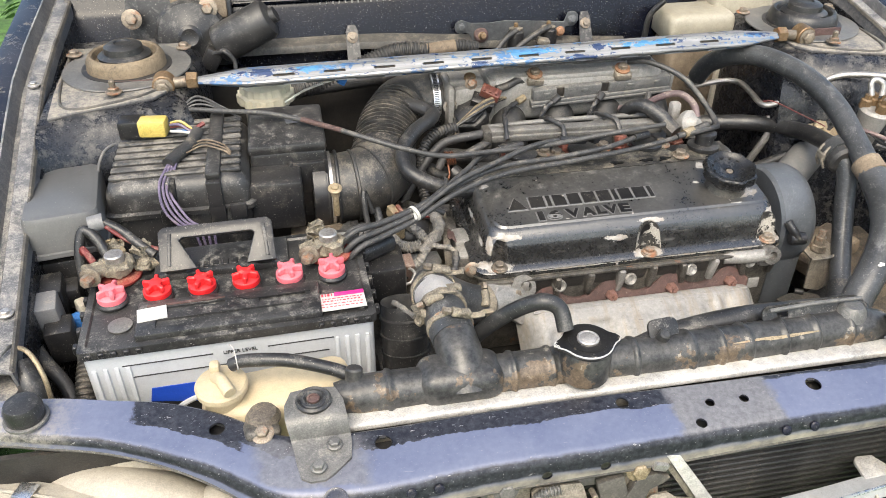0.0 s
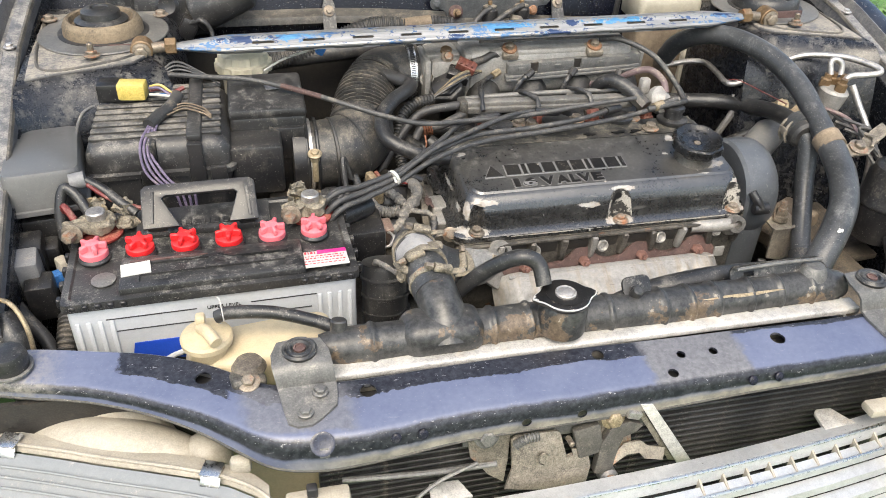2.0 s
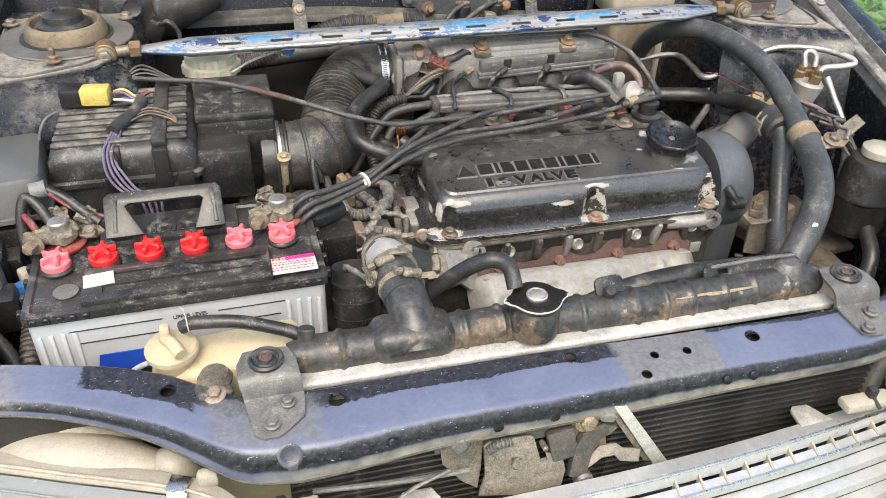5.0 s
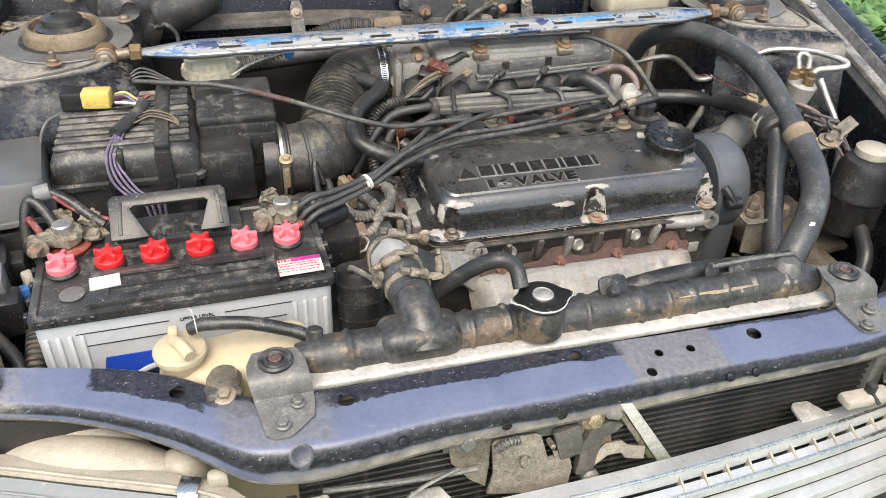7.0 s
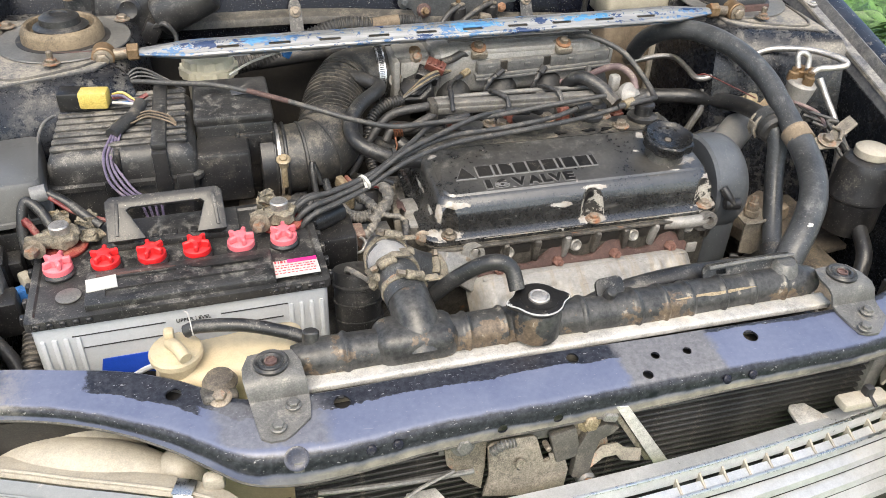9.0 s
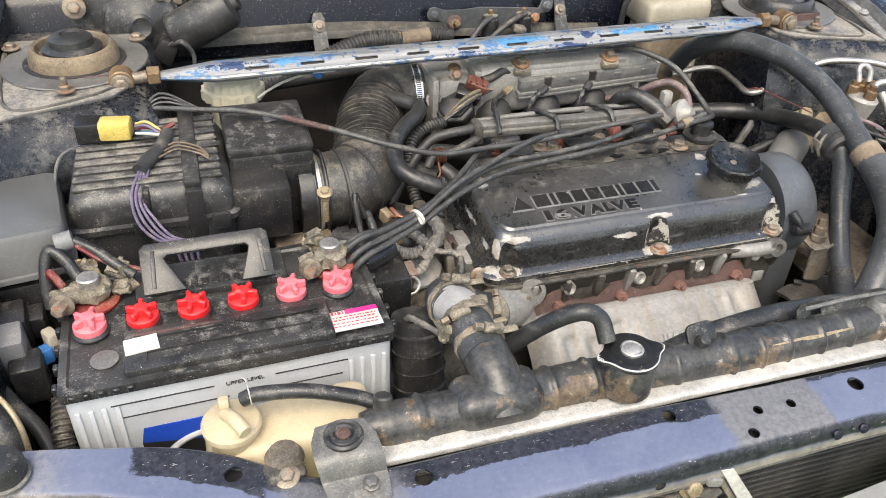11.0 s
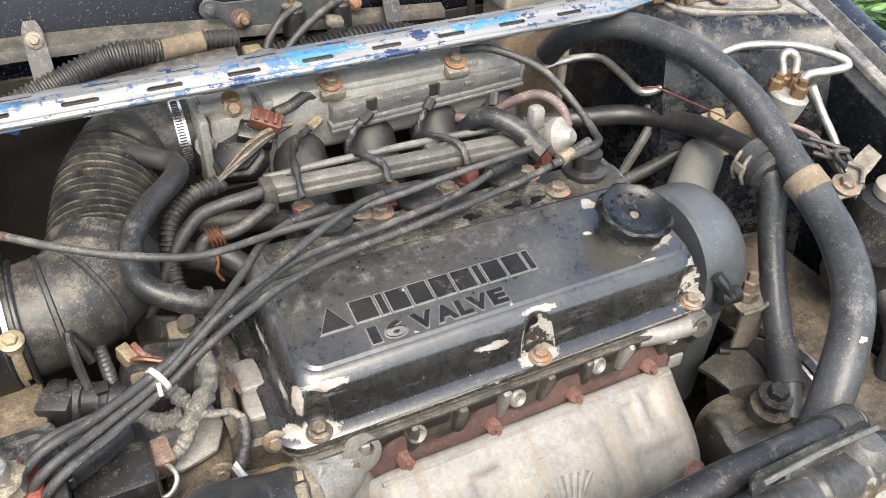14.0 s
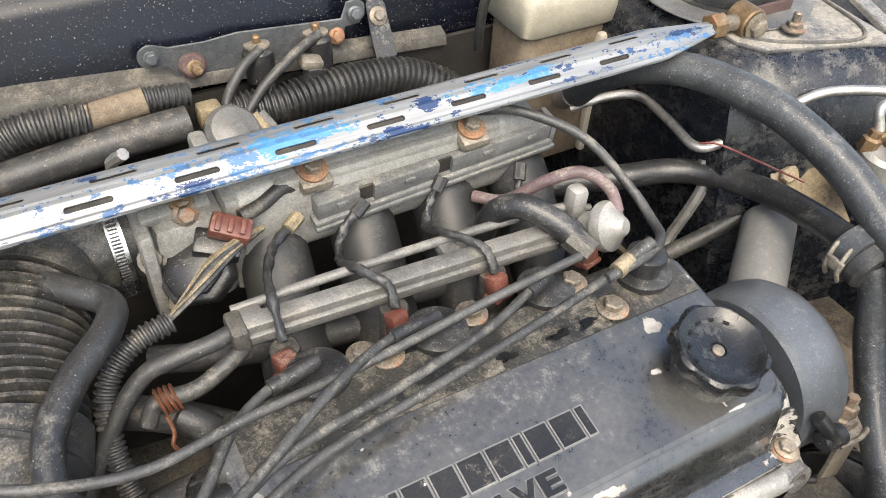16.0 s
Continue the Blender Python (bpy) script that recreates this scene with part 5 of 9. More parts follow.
for x0 in (-0.061, 0.0435):
    bm = box((x0, 0.024, 0.0034), (0.004, 0.038, 0.002), 0.0008, (0, 0, -4 if x0 < 0 else 3))
    bm.transform(HM)
    b_part("stiffener", bm, "plastic_dusty", hd)
b_part("rear_panel", box((-0.008, 0.050, 0.8305), (0.15, 0.052, 0.010), 0.003), "plastic_dusty", lid)
for q in range(6):
    b_part("raised_bar", box((-0.036 + 0.0105 * q, 0.036, 0.8362), (0.0068, 0.010, 0.0016), 0.0005, seg=1), "plastic", lid)
# printed front
bm = text_mesh("UPPER LEVEL", 0.0062, 0.0003)
bm.transform(pose(0.006, -0.0826, 0.8010, 90, 0, 0))
b_part("lettering", bm, "ink_and_shade", case, "small black words on the case")
for x0, x1, z in ((-0.112, -0.022, 0.8035), (0.034, 0.104, 0.8035), (-0.105, -0.01, 0.787), (0.01, 0.098, 0.787)):
    b_part("print_line", box(((x0 + x1) / 2, -0.0824, z), (x1 - x0, 0.0012, 0.0008), 0.0), "ink_and_shade", case)
b_part("blue_panel", prism([(-0.094, 0.750), (-0.09, 0.768), (0.098, 0.768), (0.098, 0.735), (-0.02, 0.735)], 0.0, 0.0008, pose(0, -0.082, 0, 90, 0, 0)), "blue", case, "blue printed block")
b_part("black_panel", prism([(-0.094, 0.750), (-0.02, 0.735), (0.098, 0.735), (0.098, 0.66), (-0.094, 0.66)], 0.0, 0.0007, pose(0, -0.082, 0, 90, 0, 0)), "ink_and_shade", case, "black printed block")
b_part("white_swoosh", tube([(-0.072, -0.0826, 0.70), (-0.075, -0.0826, 0.725), (-0.05, -0.0826, 0.746), (0.0, -0.0826, 0.752)], 0.0035, 8), "white", case)


def terminal(lx, ly, seed, red):
    p = BM @ Vector((lx, ly, 0))
    t = thing("battery_terminal", (p.x, p.y, 0.83), "corroded lead battery clamp on a red felt washer", "terminal", "battery terminals")
    part("felt_washer", lathe([(0.025, 0), (0.0255, 0.003), (0.022, 0.0045)], (p.x, p.y, 0.829), n=26), "felt", t, "red felt washer")
    part("post", cyl((p.x, p.y, 0.83), 0.0105, 0.03, n=20), "steel", t, "dull lead post")
    part("clamp_ring", lumpy(lathe([(0.0155, 0), (0.0175, 0.002), (0.0175, 0.012), (0.015, 0.015), (0.0105, 0.015)], (p.x, p.y, 0.836), n=22), 0.0045, seed, 1, 120), "lead", t, "pale corroded clamp ring")
    part("clamp_ear", lumpy(box((p.x - 0.02, p.y - 0.009, 0.844), (0.022, 0.018, 0.014), 0.003, (0, 0, 20)), 0.006, seed + 3, 2, 120), "lead", t)
    part("clamp_bolt", hexbolt((p.x - 0.024, p.y - 0.02, 0.845), (-0.3, -1, 0.1), 0.007, 0.012), "bolt", t)
    rr = random.Random(seed)
    for k in range(5):
        c = (p.x + rr.uniform(-0.01, 0.035) * (1 if lx < 0 else -0.4), p.y + rr.uniform(0.005, 0.03), 0.845 + rr.uniform(-0.008, 0.012))
        part("cable_lug", lumpy(box(c, (rr.uniform(0.012, 0.022), rr.uniform(0.01, 0.018), rr.uniform(0.008, 0.014)), 0.003, (rr.uniform(-30, 30), rr.uniform(-30, 30), rr.uniform(0, 90))), 0.008, seed + k, 2, 150),
             "zinc" if k % 2 else "lead", t)


terminal(-0.122, 0.043, 1, True)
terminal(0.114, 0.036, 2, False)

# ---- washer bottle ----
wash = thing("washer_bottle", (-0.19, 0.31, 0.55), "yellowed cream plastic washer bottle behind the crossmember", "washer bottle")
rings = []
for z, g in ((0.55, 0.004), (0.555, 0.0), (0.775, 0.0), (0.79, 0.004), (0.797, 0.012)):
    rings.append([(x, y, z + 0.10 * (x + 0.19) * (1 if z > 0.7 else 0)) for x, y in rounded(-0.262 + g, -0.108 - g, 0.282 + g, 0.352 - g, 0.018)])
part("bottle", rings_mesh(rings), "cream", wash)
capw = part("filler_cap", lathe([(0.020, -0.02), (0.020, 0.0), (0.0255, 0.001), (0.026, 0.007), (0.024, 0.010), (0.021, 0.0105), (0.012, 0.014), (0.002, 0.015)], (-0.236, 0.311, 0.804), n=30), "cream", wash, "pale cream cap with a spout")
part("spout", tube([(-0.24, 0.313, 0.820), (-0.233, 0.299, 0.826), (-0.225, 0.284, 0.823)], 0.0062, 12), "cream", capw)
part("lifting_tab", box((-0.24, 0.318, 0.828), (0.010, 0.012, 0.010), 0.003), "cream", capw)
part("mount_foot", box((-0.199, 0.256, 0.797), (0.034, 0.026, 0.014), 0.006, (-15, 8, 12), seg=3), "alu_dark", wash, "rusty mounting foot")
part("rubber_boss", lathe([(0.015, 0), (0.017, 0.005), (0.013, 0.012), (0.008, 0.013)], (-0.197, 0.268, 0.797)), "mud", wash)
part("bolt", hexbolt((-0.198, 0.247, 0.802), (0, -0.25, 1), 0.0065, washer=1.7), "bolt", wash)
h = thing("overflow_hose", (-0.16, 0.29, 0.83), "thin black rubber hose from washer cap to radiator", "hose")
part("hose", tube([(-0.224, 0.318, 0.828), (-0.21, 0.315, 0.834), (-0.17, 0.308, 0.834), (-0.13, 0.300, 0.824), (-0.112, 0.294, 0.818)], 0.0068, 12), "rubber", h)
part("wire_clip", tube([(-0.221, 0.314, 0.822), (-0.221, 0.325, 0.830), (-0.218, 0.318, 0.838), (-0.217, 0.308, 0.830), (-0.219, 0.318, 0.848), (-0.223, 0.322, 0.851)], 0.0007, 6), "steel", h)

# ---- engine: head and block ----
engine = thing("engine", (0.28, 0.57, 0.40), "grimy cast aluminium engine block and cylinder head", "engine")
part("block", box((0.28, 0.585, 0.53), (0.40, 0.19, 0.26), 0.01), "dark", engine)
head = part("cylinder_head", box((0.272, 0.578, 0.705), (0.405, 0.185, 0.115), 0.006), "alu_dark", engine, "grimy cast cylinder head")
rnd = random.Random(11)
for i in range(9):
    x = 0.105 + 0.043 * i
    # shallow dark boxes stand in for the shade of casting pockets
    part("pocket_shade", box((x, 0.4865, 0.7485), (0.030, 0.006, 0.020), 0.004, (12, 0, rnd.uniform(-4, 4))), "dark", head, "dark box for a shaded casting pocket")
    part("casting_rib", lumpy(box((x + 0.0215, 0.4835, 0.745), (0.009, 0.014, 0.036), 0.003, (10, rnd.uniform(-10, 10), 0)), 0.0018, i, 1, 70), "alu_dark" if i % 3 else "alu", head)
for x, z in ((0.172, 0.744), (0.268, 0.742), (0.352, 0.746), (0.436, 0.748)):
    part("casting_boss", lathe([(0.0085, 0), (0.0085, 0.010), (0.0065, 0.012), (0.0035, 0.009)], (x, 0.488, z), (0.1, -1, 0.35), 18), "alu", head)
part("drain_pipe", tube([(0.40, 0.487, 0.757), (0.43, 0.480, 0.759), (0.456, 0.478, 0.760)], 0.009, 14), "alu", head, "cast outlet pipe")
part("head_ledge", box((0.275, 0.4825, 0.7625), (0.40, 0.010, 0.004), 0.0015), "alu_dark", head)
part("lifting_eye", carve(lathe([(0.017, 0), (0.017, 0.006)], (0.122, 0.480, 0.752), (0.1, -1, 0.3), 20), cyl((0.122, 0.51, 0.745), 0.008, 0.06, (0.1, -1, 0.3), bev=0)), "alu", head)
part("head_lug", box((0.465, 0.492, 0.752), (0.03, 0.03, 0.028), 0.008), "alu", head)
part("casting_boss", carve(lathe([(0.012, 0), (0.012, 0.012)], (0.462, 0.482, 0.76), (0, -1, 0.2), 20), cyl((0.462, 0.50, 0.757), 0.006, 0.06, (0, -1, 0.2), bev=0)), "steel", head)

# ---- valve cover ----
cover = thing("valve_cover", (0.28, 0.57, 0.765), "dusty black enamelled valve cover with chipped paint", "valve cover")


def top_z(y):
    return 0.8225 + 0.17 * (y - 0.515) if y < 0.605 else 0.8378 + 0.06 * (y - 0.605)


def cover_ring(x0, x1, y0, y1, r, zf):
    return [(x, y, zf(y)) for x, y in rounded(x0, x1, y0, y1, r, 7)]


def flat_z(z):
    return lambda y: z + 0.05 * (y - 0.49)


def front_z(y):
    """Height of the cover's rounded front at depth y."""
    prof = ((0.4965, 0.783), (0.4975, 0.795), (0.4995, 0.8035), (0.5035, 0.8115), (0.5085, 0.8172), (0.5125, 0.8198), (0.5165, 0.8222), (0.53, 0.825))
    for (y0, z0), (y1, z1) in zip(prof, prof[1:]):
        if y <= y1:
            return z0 + (z1 - z0) * max(0.0, (y - y0) / (y1 - y0))
    return top_z(y)


rings = [cover_ring(0.064, 0.484, 0.486, 0.666, 0.022, flat_z(0.7655)), cover_ring(0.062, 0.486, 0.484, 0.668, 0.022, flat_z(0.768)), cover_ring(0.062, 0.486, 0.484, 0.668, 0.022, flat_z(0.774)),
         cover_ring(0.0645, 0.484, 0.4865, 0.666, 0.021, flat_z(0.7762)), cover_ring(0.074, 0.478, 0.4945, 0.660, 0.02, flat_z(0.7775)), cover_ring(0.0765, 0.477, 0.4965, 0.658, 0.019, flat_z(0.783)),
         cover_ring(0.0785, 0.476, 0.4978, 0.657, 0.019, flat_z(0.795)), cover_ring(0.081, 0.4745, 0.4998, 0.6565, 0.018, lambda y: min(0.8045, top_z(y) - 0.0175)),
         cover_ring(0.0845, 0.472, 0.5035, 0.655, 0.018, lambda y: top_z(y) - 0.0093), cover_ring(0.0885, 0.469, 0.5085, 0.653, 0.016, lambda y: top_z(y) - 0.0043), cover_ring(0.092, 0.4665, 0.5125, 0.651, 0.015, lambda y: top_z(y) - 0.0022),
         cover_ring(0.0932, 0.4655, 0.5137, 0.650, 0.0148, lambda y: top_z(y) - 0.0022), cover_ring(0.0955, 0.464, 0.516, 0.6485, 0.014, top_z)]
rings.append([(min(max(x, 0.108), 0.451), 0.606, top_z(0.606)) for x, y, z in rings[-1]])
bm = rings_mesh(rings, cap=False)
bm.faces.ensure_lookup_table()
low = [v for v in bm.verts if v.co.z < 0.7656 + 0.05 * (v.co.y - 0.49)]
bmesh.ops.contextual_create(bm, geom=[e for e in bm.edges if e.verts[0] in low and e.verts[1] in low and len(e.link_faces) == 1])
bmesh.ops.remove_doubles(bm, verts=bm.verts[:], dist=0.00005)
bmesh.ops.dissolve_degenerate(bm, edges=bm.edges[:], dist=0.00005)
bmesh.ops.recalc_face_normals(bm, faces=bm.faces[:])
# pockets for the front bolts
POCKETS = ((0.0945, 0.4925, 0.0135), (0.2935, 0.4895, 0.0185), (0.4605, 0.490, 0.0150))
cut = bmesh.new()
for x, y, r in POCKETS:
    cyl((x, y, 0.7778), r, 0.09, n=32, bev=0, bm=cut)
shell = part("cover_shell", carve(bm, cut), "cover", cover, smooth=34)
for x, y, r in POCKETS[1:]:
    rows = []
    for i in range(13):
        a = radians(14 + 152 * i / 12)
        px, py = x + (r - 0.0006) * math.cos(a), y + (r - 0.0006) * math.sin(a)
        top = max(0.7785, front_z(py) - 0.0008)
        rows.append([(px, py, 0.7780 + (top - 0.7780) * q) for q in (0, 0.35, 0.7, 1.0)])
    part("bare_pocket", slab(rows, 0.0005), "chip", shell, "pocket wall with the enamel flaked off")
part("black_remnant", blot((0.288, 0.5062, 0.804), 0.008, 0.006, 31, (0, -1, 0.2), 0.0008), "emboss", shell)
part("gasket", slab([[(x, y, 0.7665 + 0.05 * (y - 0.49)) for x, y in rounded(0.061, 0.487, 0.483, 0.669, 0.023) + rounded(0.061, 0.487, 0.483, 0.669, 0.023)[:1]],
                     [(x, y, 0.7640 + 0.05 * (y - 0.49)) for x, y in rounded(0.061, 0.487, 0.483, 0.669, 0.023) + rounded(0.061, 0.487, 0.483, 0.669, 0.023)[:1]]], 0.002), "flange_grime", cover, "grimy gasket edge")
for x, y, r in POCKETS:
    ear = part("bolt_ear", lathe([(0.0105, -0.0015), (0.0108, 0.0), (0.0100, 0.0012), (0.0075, 0.0018)], (x, y, 0.7772), n=28), "bolt", cover, "rusty ear round the bolt")
    part("bolt", hexbolt((x, y, 0.7787), (0, -0.05, 1), 0.0062, washer=1.45), "bolt", ear)
rows = [[(x, y, top_z(y) + 0.0012 + 0.0004 * noise.noise(Vector((x * 60, y * 60, 0)))) for x in [0.100 + 0.0180 * i for i in range(21)]] for y in (0.6075, 0.6095, 0.62, 0.635, 0.65)]
part("rear_ledge", slab(rows, 0.0012), "ledge", cover, "dust-caked ledge behind the crease")
for x in (0.29, 0.335, 0.36):
    part("oil_drip", blot((x, 0.617, top_z(0.617) + 0.0022), 0.008, 0.0035, int(x * 1000), (0, -0.06, 1), 0.0005), "emboss", cover, "dark wet drip")
# raised maker's mark as plain blocks, and the words below it; the edges are rubbed pale
tilt = math.degrees(math.atan(0.17))


def raised(bm, x, y, w, h, rim):
    """Two layers on the sloping top: a wider rubbed foot and the glossy black face on it."""
    cs = [v.co for v in bm.verts]
    x0, x1, y0, y1 = min(c.x for c in cs), max(c.x for c in cs), min(c.y for c in cs), max(c.y for c in cs)
    bm.transform(Matrix.Diagonal((w / (x1 - x0), h / (y1 - y0), 1, 1)) @ Matrix.Translation((-(x0 + x1) / 2, -(y0 + y1) / 2, 0)))
    bm.transform(Matrix.Translation((x, y, top_z(y) + rim)) @ pose(0, 0, 0, tilt, 0, 0))
    return bm


def mark_block(w, h):
    return prism([(-w, -h), (w, -h), (w, h), (-w, h)], -0.0008, 0.0012, bev=0.0004, seg=1)


tri = [(-0.0125, -0.010), (0.0125, -0.010), (0.0, 0.013)]
part("raised_foot", raised(prism(tri, -0.0008, 0.0008), 0.1295, 0.5535, 0.0285, 0.0265, 0.0002), "worn", cover)
part("raised_mark", raised(prism(tri, -0.0008, 0.0012, bev=0.0004, seg=1), 0.1295, 0.5535, 0.0245, 0.0225, 0.0007), "emboss", cover, "raised glossy black triangle")
x = 0.1475
for w in (0.0195, 0.0055, 0.0165, 0.0165, 0.0175, 0.0175, 0.0055, 0.0165, 0.0175, 0.0055):
    part("raised_foot", raised(mark_block(w, 0.01), x + w / 2, 0.5535, w + 0.0026, 0.0235, 0.0), "worn", cover)
    part("raised_block", raised(mark_block(w, 0.01), x + w / 2, 0.5535, w, 0.0208, 0.0006), "emboss", cover)
    x += w + 0.0034
for letter, lx, lw in (("1", 0.1555, 0.0078), ("6", 0.1735, 0.0178), ("V", 0.1985, 0.0185), ("A", 0.2185, 0.0178), ("L", 0.2358, 0.0125), ("V", 0.2498, 0.0185), ("E", 0.2680, 0.0150)):
    part("raised_foot", raised(text_mesh(letter, 0.0225, 0.0006, 0.0016), lx, 0.5272, lw + 0.0024, 0.0178, 0.0002), "worn", cover)
    part("raised_letter", raised(text_mesh(letter, 0.0225, 0.0009, 0.0009), lx, 0.5272, lw, 0.0155, 0.0010), "emboss", cover, "raised glossy black letter")
# oil filler cap
neck = part("filler_neck", lathe([(0.028, -0.006), (0.027, 0.0005), (0.0255, 0.004), (0.025, 0.018)], (0.419, 0.550, 0.827), (0, -0.15, 1), 30), "alu_dark", cover, "bare flaking metal round the filler neck")
capo = part("oil_cap", lathe([(0.026, 0.0), (0.032, 0.002), (0.0345, 0.006), (0.0345, 0.0135), (0.0335, 0.0165), (0.0312, 0.0178), (0.0296, 0.0172), (0.0270, 0.0150), (0.020, 0.0118), (0.010, 0.0102), (0.0062, 0.0102), (0.0055, 0.0085), (0.001, 0.0083)], (0.419, 0.549, 0.8435), (0, -0.20, 1), 72,
            wave=lambda a, r: r * (1 + (0.048 * math.tanh(1.6 * math.cos(8 * a)) if r > 0.0315 else 0.012 * math.cos(8 * a) if r > 0.029 else 0))), "cap", cover, "black scalloped oil filler cap")
part("centre_screw", lathe([(0.0045, 0), (0.0045, 0.002), (0.002, 0.0028)], (0.419, 0.5473, 0.8515), (0, -0.2, 1), 14), "bolt", capo)
for k in range(6):
    a = radians(40 + 28 * k)
    part("raised_bar", box((0.419 + 0.0225 * math.cos(a), 0.5458 + 0.0225 * math.sin(a), 0.8567 + 0.2 * 0.0225 * math.sin(a)), (0.004, 0.0022, 0.001), 0.0, (8, 0, math.degrees(a) + 90)), "cap", capo)

# ---- timing cover ----
timing = thing("timing_cover", (0.51, 0.545, 0.60), "blue-black plastic timing belt cover at the engine's end", "timing cover")
part("drum", lathe([(0.066, 0), (0.070, 0.004), (0.071, 0.034), (0.069, 0.044), (0.064, 0.052), (0.055, 0.058), (0.04, 0.061)], (0.484, 0.562, 0.768), (1, 0, 0), 48), "blueblack", timing)
part("lower_cover", box((0.512, 0.565, 0.67), (0.05, 0.12, 0.18), 0.012), "blueblack", timing)
part("clip_lug", tube([(0.486, 0.492, 0.80), (0.492, 0.483, 0.79), (0.498, 0.478, 0.78)], 0.006, 10), "plastic", timing)
part("clip_lug", cyl((0.488, 0.482, 0.779), 0.0085, 0.022, (1, -0.1, 0), 14), "plastic", timing)

# ---- exhaust manifold and heat shield ----
exh = thing("exhaust_manifold", (0.28, 0.46, 0.66), "rusty iron exhaust manifold with an aluminium heat shield", "exhaust manifold")
outline = []
for i in range(61):
    x = 0.118 + 0.328 * i / 60
    near = min(abs(x - c) for c in (0.158, 0.242, 0.326, 0.410))
    outline.append((x, 0.004 + 0.024 * math.exp(-(near / 0.021) ** 2) - (0.012 if i in (0, 60) else 0)))
outline += [(0.440, -0.03), (0.125, -0.03)]
fl = part("port_flange", prism([(x - 0.28, h) for x, h in outline], -0.006, 0.008, Matrix.Translation((0.28, 0.486, 0.7165)) @ pose(0, 0, 0, 76, 0, 0), bev=0.0028), "rust", exh, "rusty cast flange with humps round the ports")
part("gasket", prism([(x - 0.28, h + 0.0025) for x, h in outline[:-2]] + [(0.15, -0.02), (-0.15, -0.02)], -0.0105, -0.0085, Matrix.Translation((0.28, 0.486, 0.7165)) @ pose(0, 0, 0, 76, 0, 0)), "tan", exh, "thin pale gasket edge")
for x in (0.158, 0.242, 0.326, 0.410):
    part("nut", lathe([(0.0075, 0), (0.0075, 0.009), (0.0062, 0.0105), (0.003, 0.0105), (0.003, 0.015)], (x + 0.002, 0.479, 0.7235), (0, -1, 0.28), 6), "pinkrust", fl, "rust-red nut")
rows = []
prof = [(0.4760, 0.7130), (0.4720, 0.7190), (0.466, 0.7200), (0.455, 0.7165), (0.442, 0.7085), (0.429, 0.6995), (0.416, 0.690), (0.404, 0.679), (0.394, 0.664), (0.387, 0.63), (0.383, 0.56)]
fine_prof = [tuple(q) for q in spline([(0, y, z) for y, z in prof], 4)]


def pressed(u, k):
    """Depth of the pressed panels of the shield at u along it and row k down it."""
    d = 0.0
    for u0, u1, k0, k1, deep in ((0.10, 0.155, 17, 34, 0.004), (0.19, 0.235, 19, 36, 0.0045), (0.27, 0.36, 15, 36, 0.004), (0.40, 0.655, 15, 38, -0.003), (0.745, 0.80, 13, 20, 0.004), (0.825, 0.865, 12, 19, 0.0035), (0.74, 0.90, 24, 36, 0.003)):
        a = min((u - u0) / 0.014, (u1 - u) / 0.014, (k - k0) / 1.4, (k1 - k) / 1.4)
        a = min(1.0, max(0.0, 0.5 + 0.5 * a))
        d += deep * a * a * (3 - 2 * a)
    return d


for i in range(97):
    u = i / 96
    x = 0.118 + 0.328 * u
    e = min(1.0, min(u, 1 - u) * 11)
    e = 1 - (1 - e) ** 2
    row = []
    for k, (q, y, z) in enumerate(fine_prof):
        row.append((x, y + (1 - e) * 0.03 * min(1, k / 16) + pressed(u, k) + 0.0006 * noise.noise(Vector((x * 30, y * 30, 2))), z - (1 - e) * 0.018 - 0.6 * pressed(u, k)))
    rows.append(row)
sh = part("heat_shield", slab(rows, 0.002), "shield", exh, "pale dented aluminium heat shield", smooth=60)


def on_shield(x, v):
    """A point of the shield's face, v from its upper rim down."""
    k = min(len(prof) - 2, int(v))
    (y0, z0), (y1, z1) = prof[k], prof[k + 1]
    return (x, y0 + (y1 - y0) * (v - k) - 0.0006, z0 + (z1 - z0) * (v - k) + 0.0008)


part("rim_bead", tube([on_shield(x, 2.2) for x in (0.135, 0.2, 0.28, 0.36, 0.43)], 0.0022, 8), "shield", sh)
part("shield_tab", box((0.447, 0.476, 0.717), (0.016, 0.004, 0.016), 0.002), "shield", sh)
part("shield_bolt", hexbolt((0.412, 0.3885, 0.666), (0.1, -0.85, 0.4), 0.009, 0.012, 1.6), "pinkrust", sh)
for i in range(4):
    part("raised_rib", tube([Vector(on_shield(x, v)) + V(0, -0.0026, 0.0012) for x, v in ((0.2805 + 0.0082 * i, 5.30 + 0.05 * i), (0.2795 + 0.0062 * i, 6.1), (0.2785 + 0.004 * i, 7.0))], 0.0040, 10), "shield", sh)
for pts in ([(0.263, 5.9), (0.271, 6.8), (0.279, 7.6), (0.288, 8.2), (0.293, 8.6)], [(0.311, 5.7), (0.296, 6.6), (0.279, 7.6), (0.268, 8.4)]):
    part("raised_cross", tube([Vector(on_shield(x, v)) + V(0, -0.0036, 0.0018) for x, v in pts], 0.0026, 10), "shield", sh)

# ---- intake ----
intake = thing("intake_manifold", (0.3, 0.80, 0.75), "dusty cast aluminium intake manifold with four runners", "intake manifold")
rings = []
for x, k in ((0.155, 0.85), (0.162, 1.0), (0.42, 1.0), (0.428, 0.86)):
    rings.append([(x, 0.833 + k * a, 0.866 + k * b) for a, b in rounded(-0.040, 0.040, -0.042, 0.036, 0.018)])
part("plenum", rings_mesh(rings), "alu", intake)
part("top_pad", box((0.29, 0.812, 0.8935), (0.20, 0.035, 0.012), 0.004), "alu", intake)
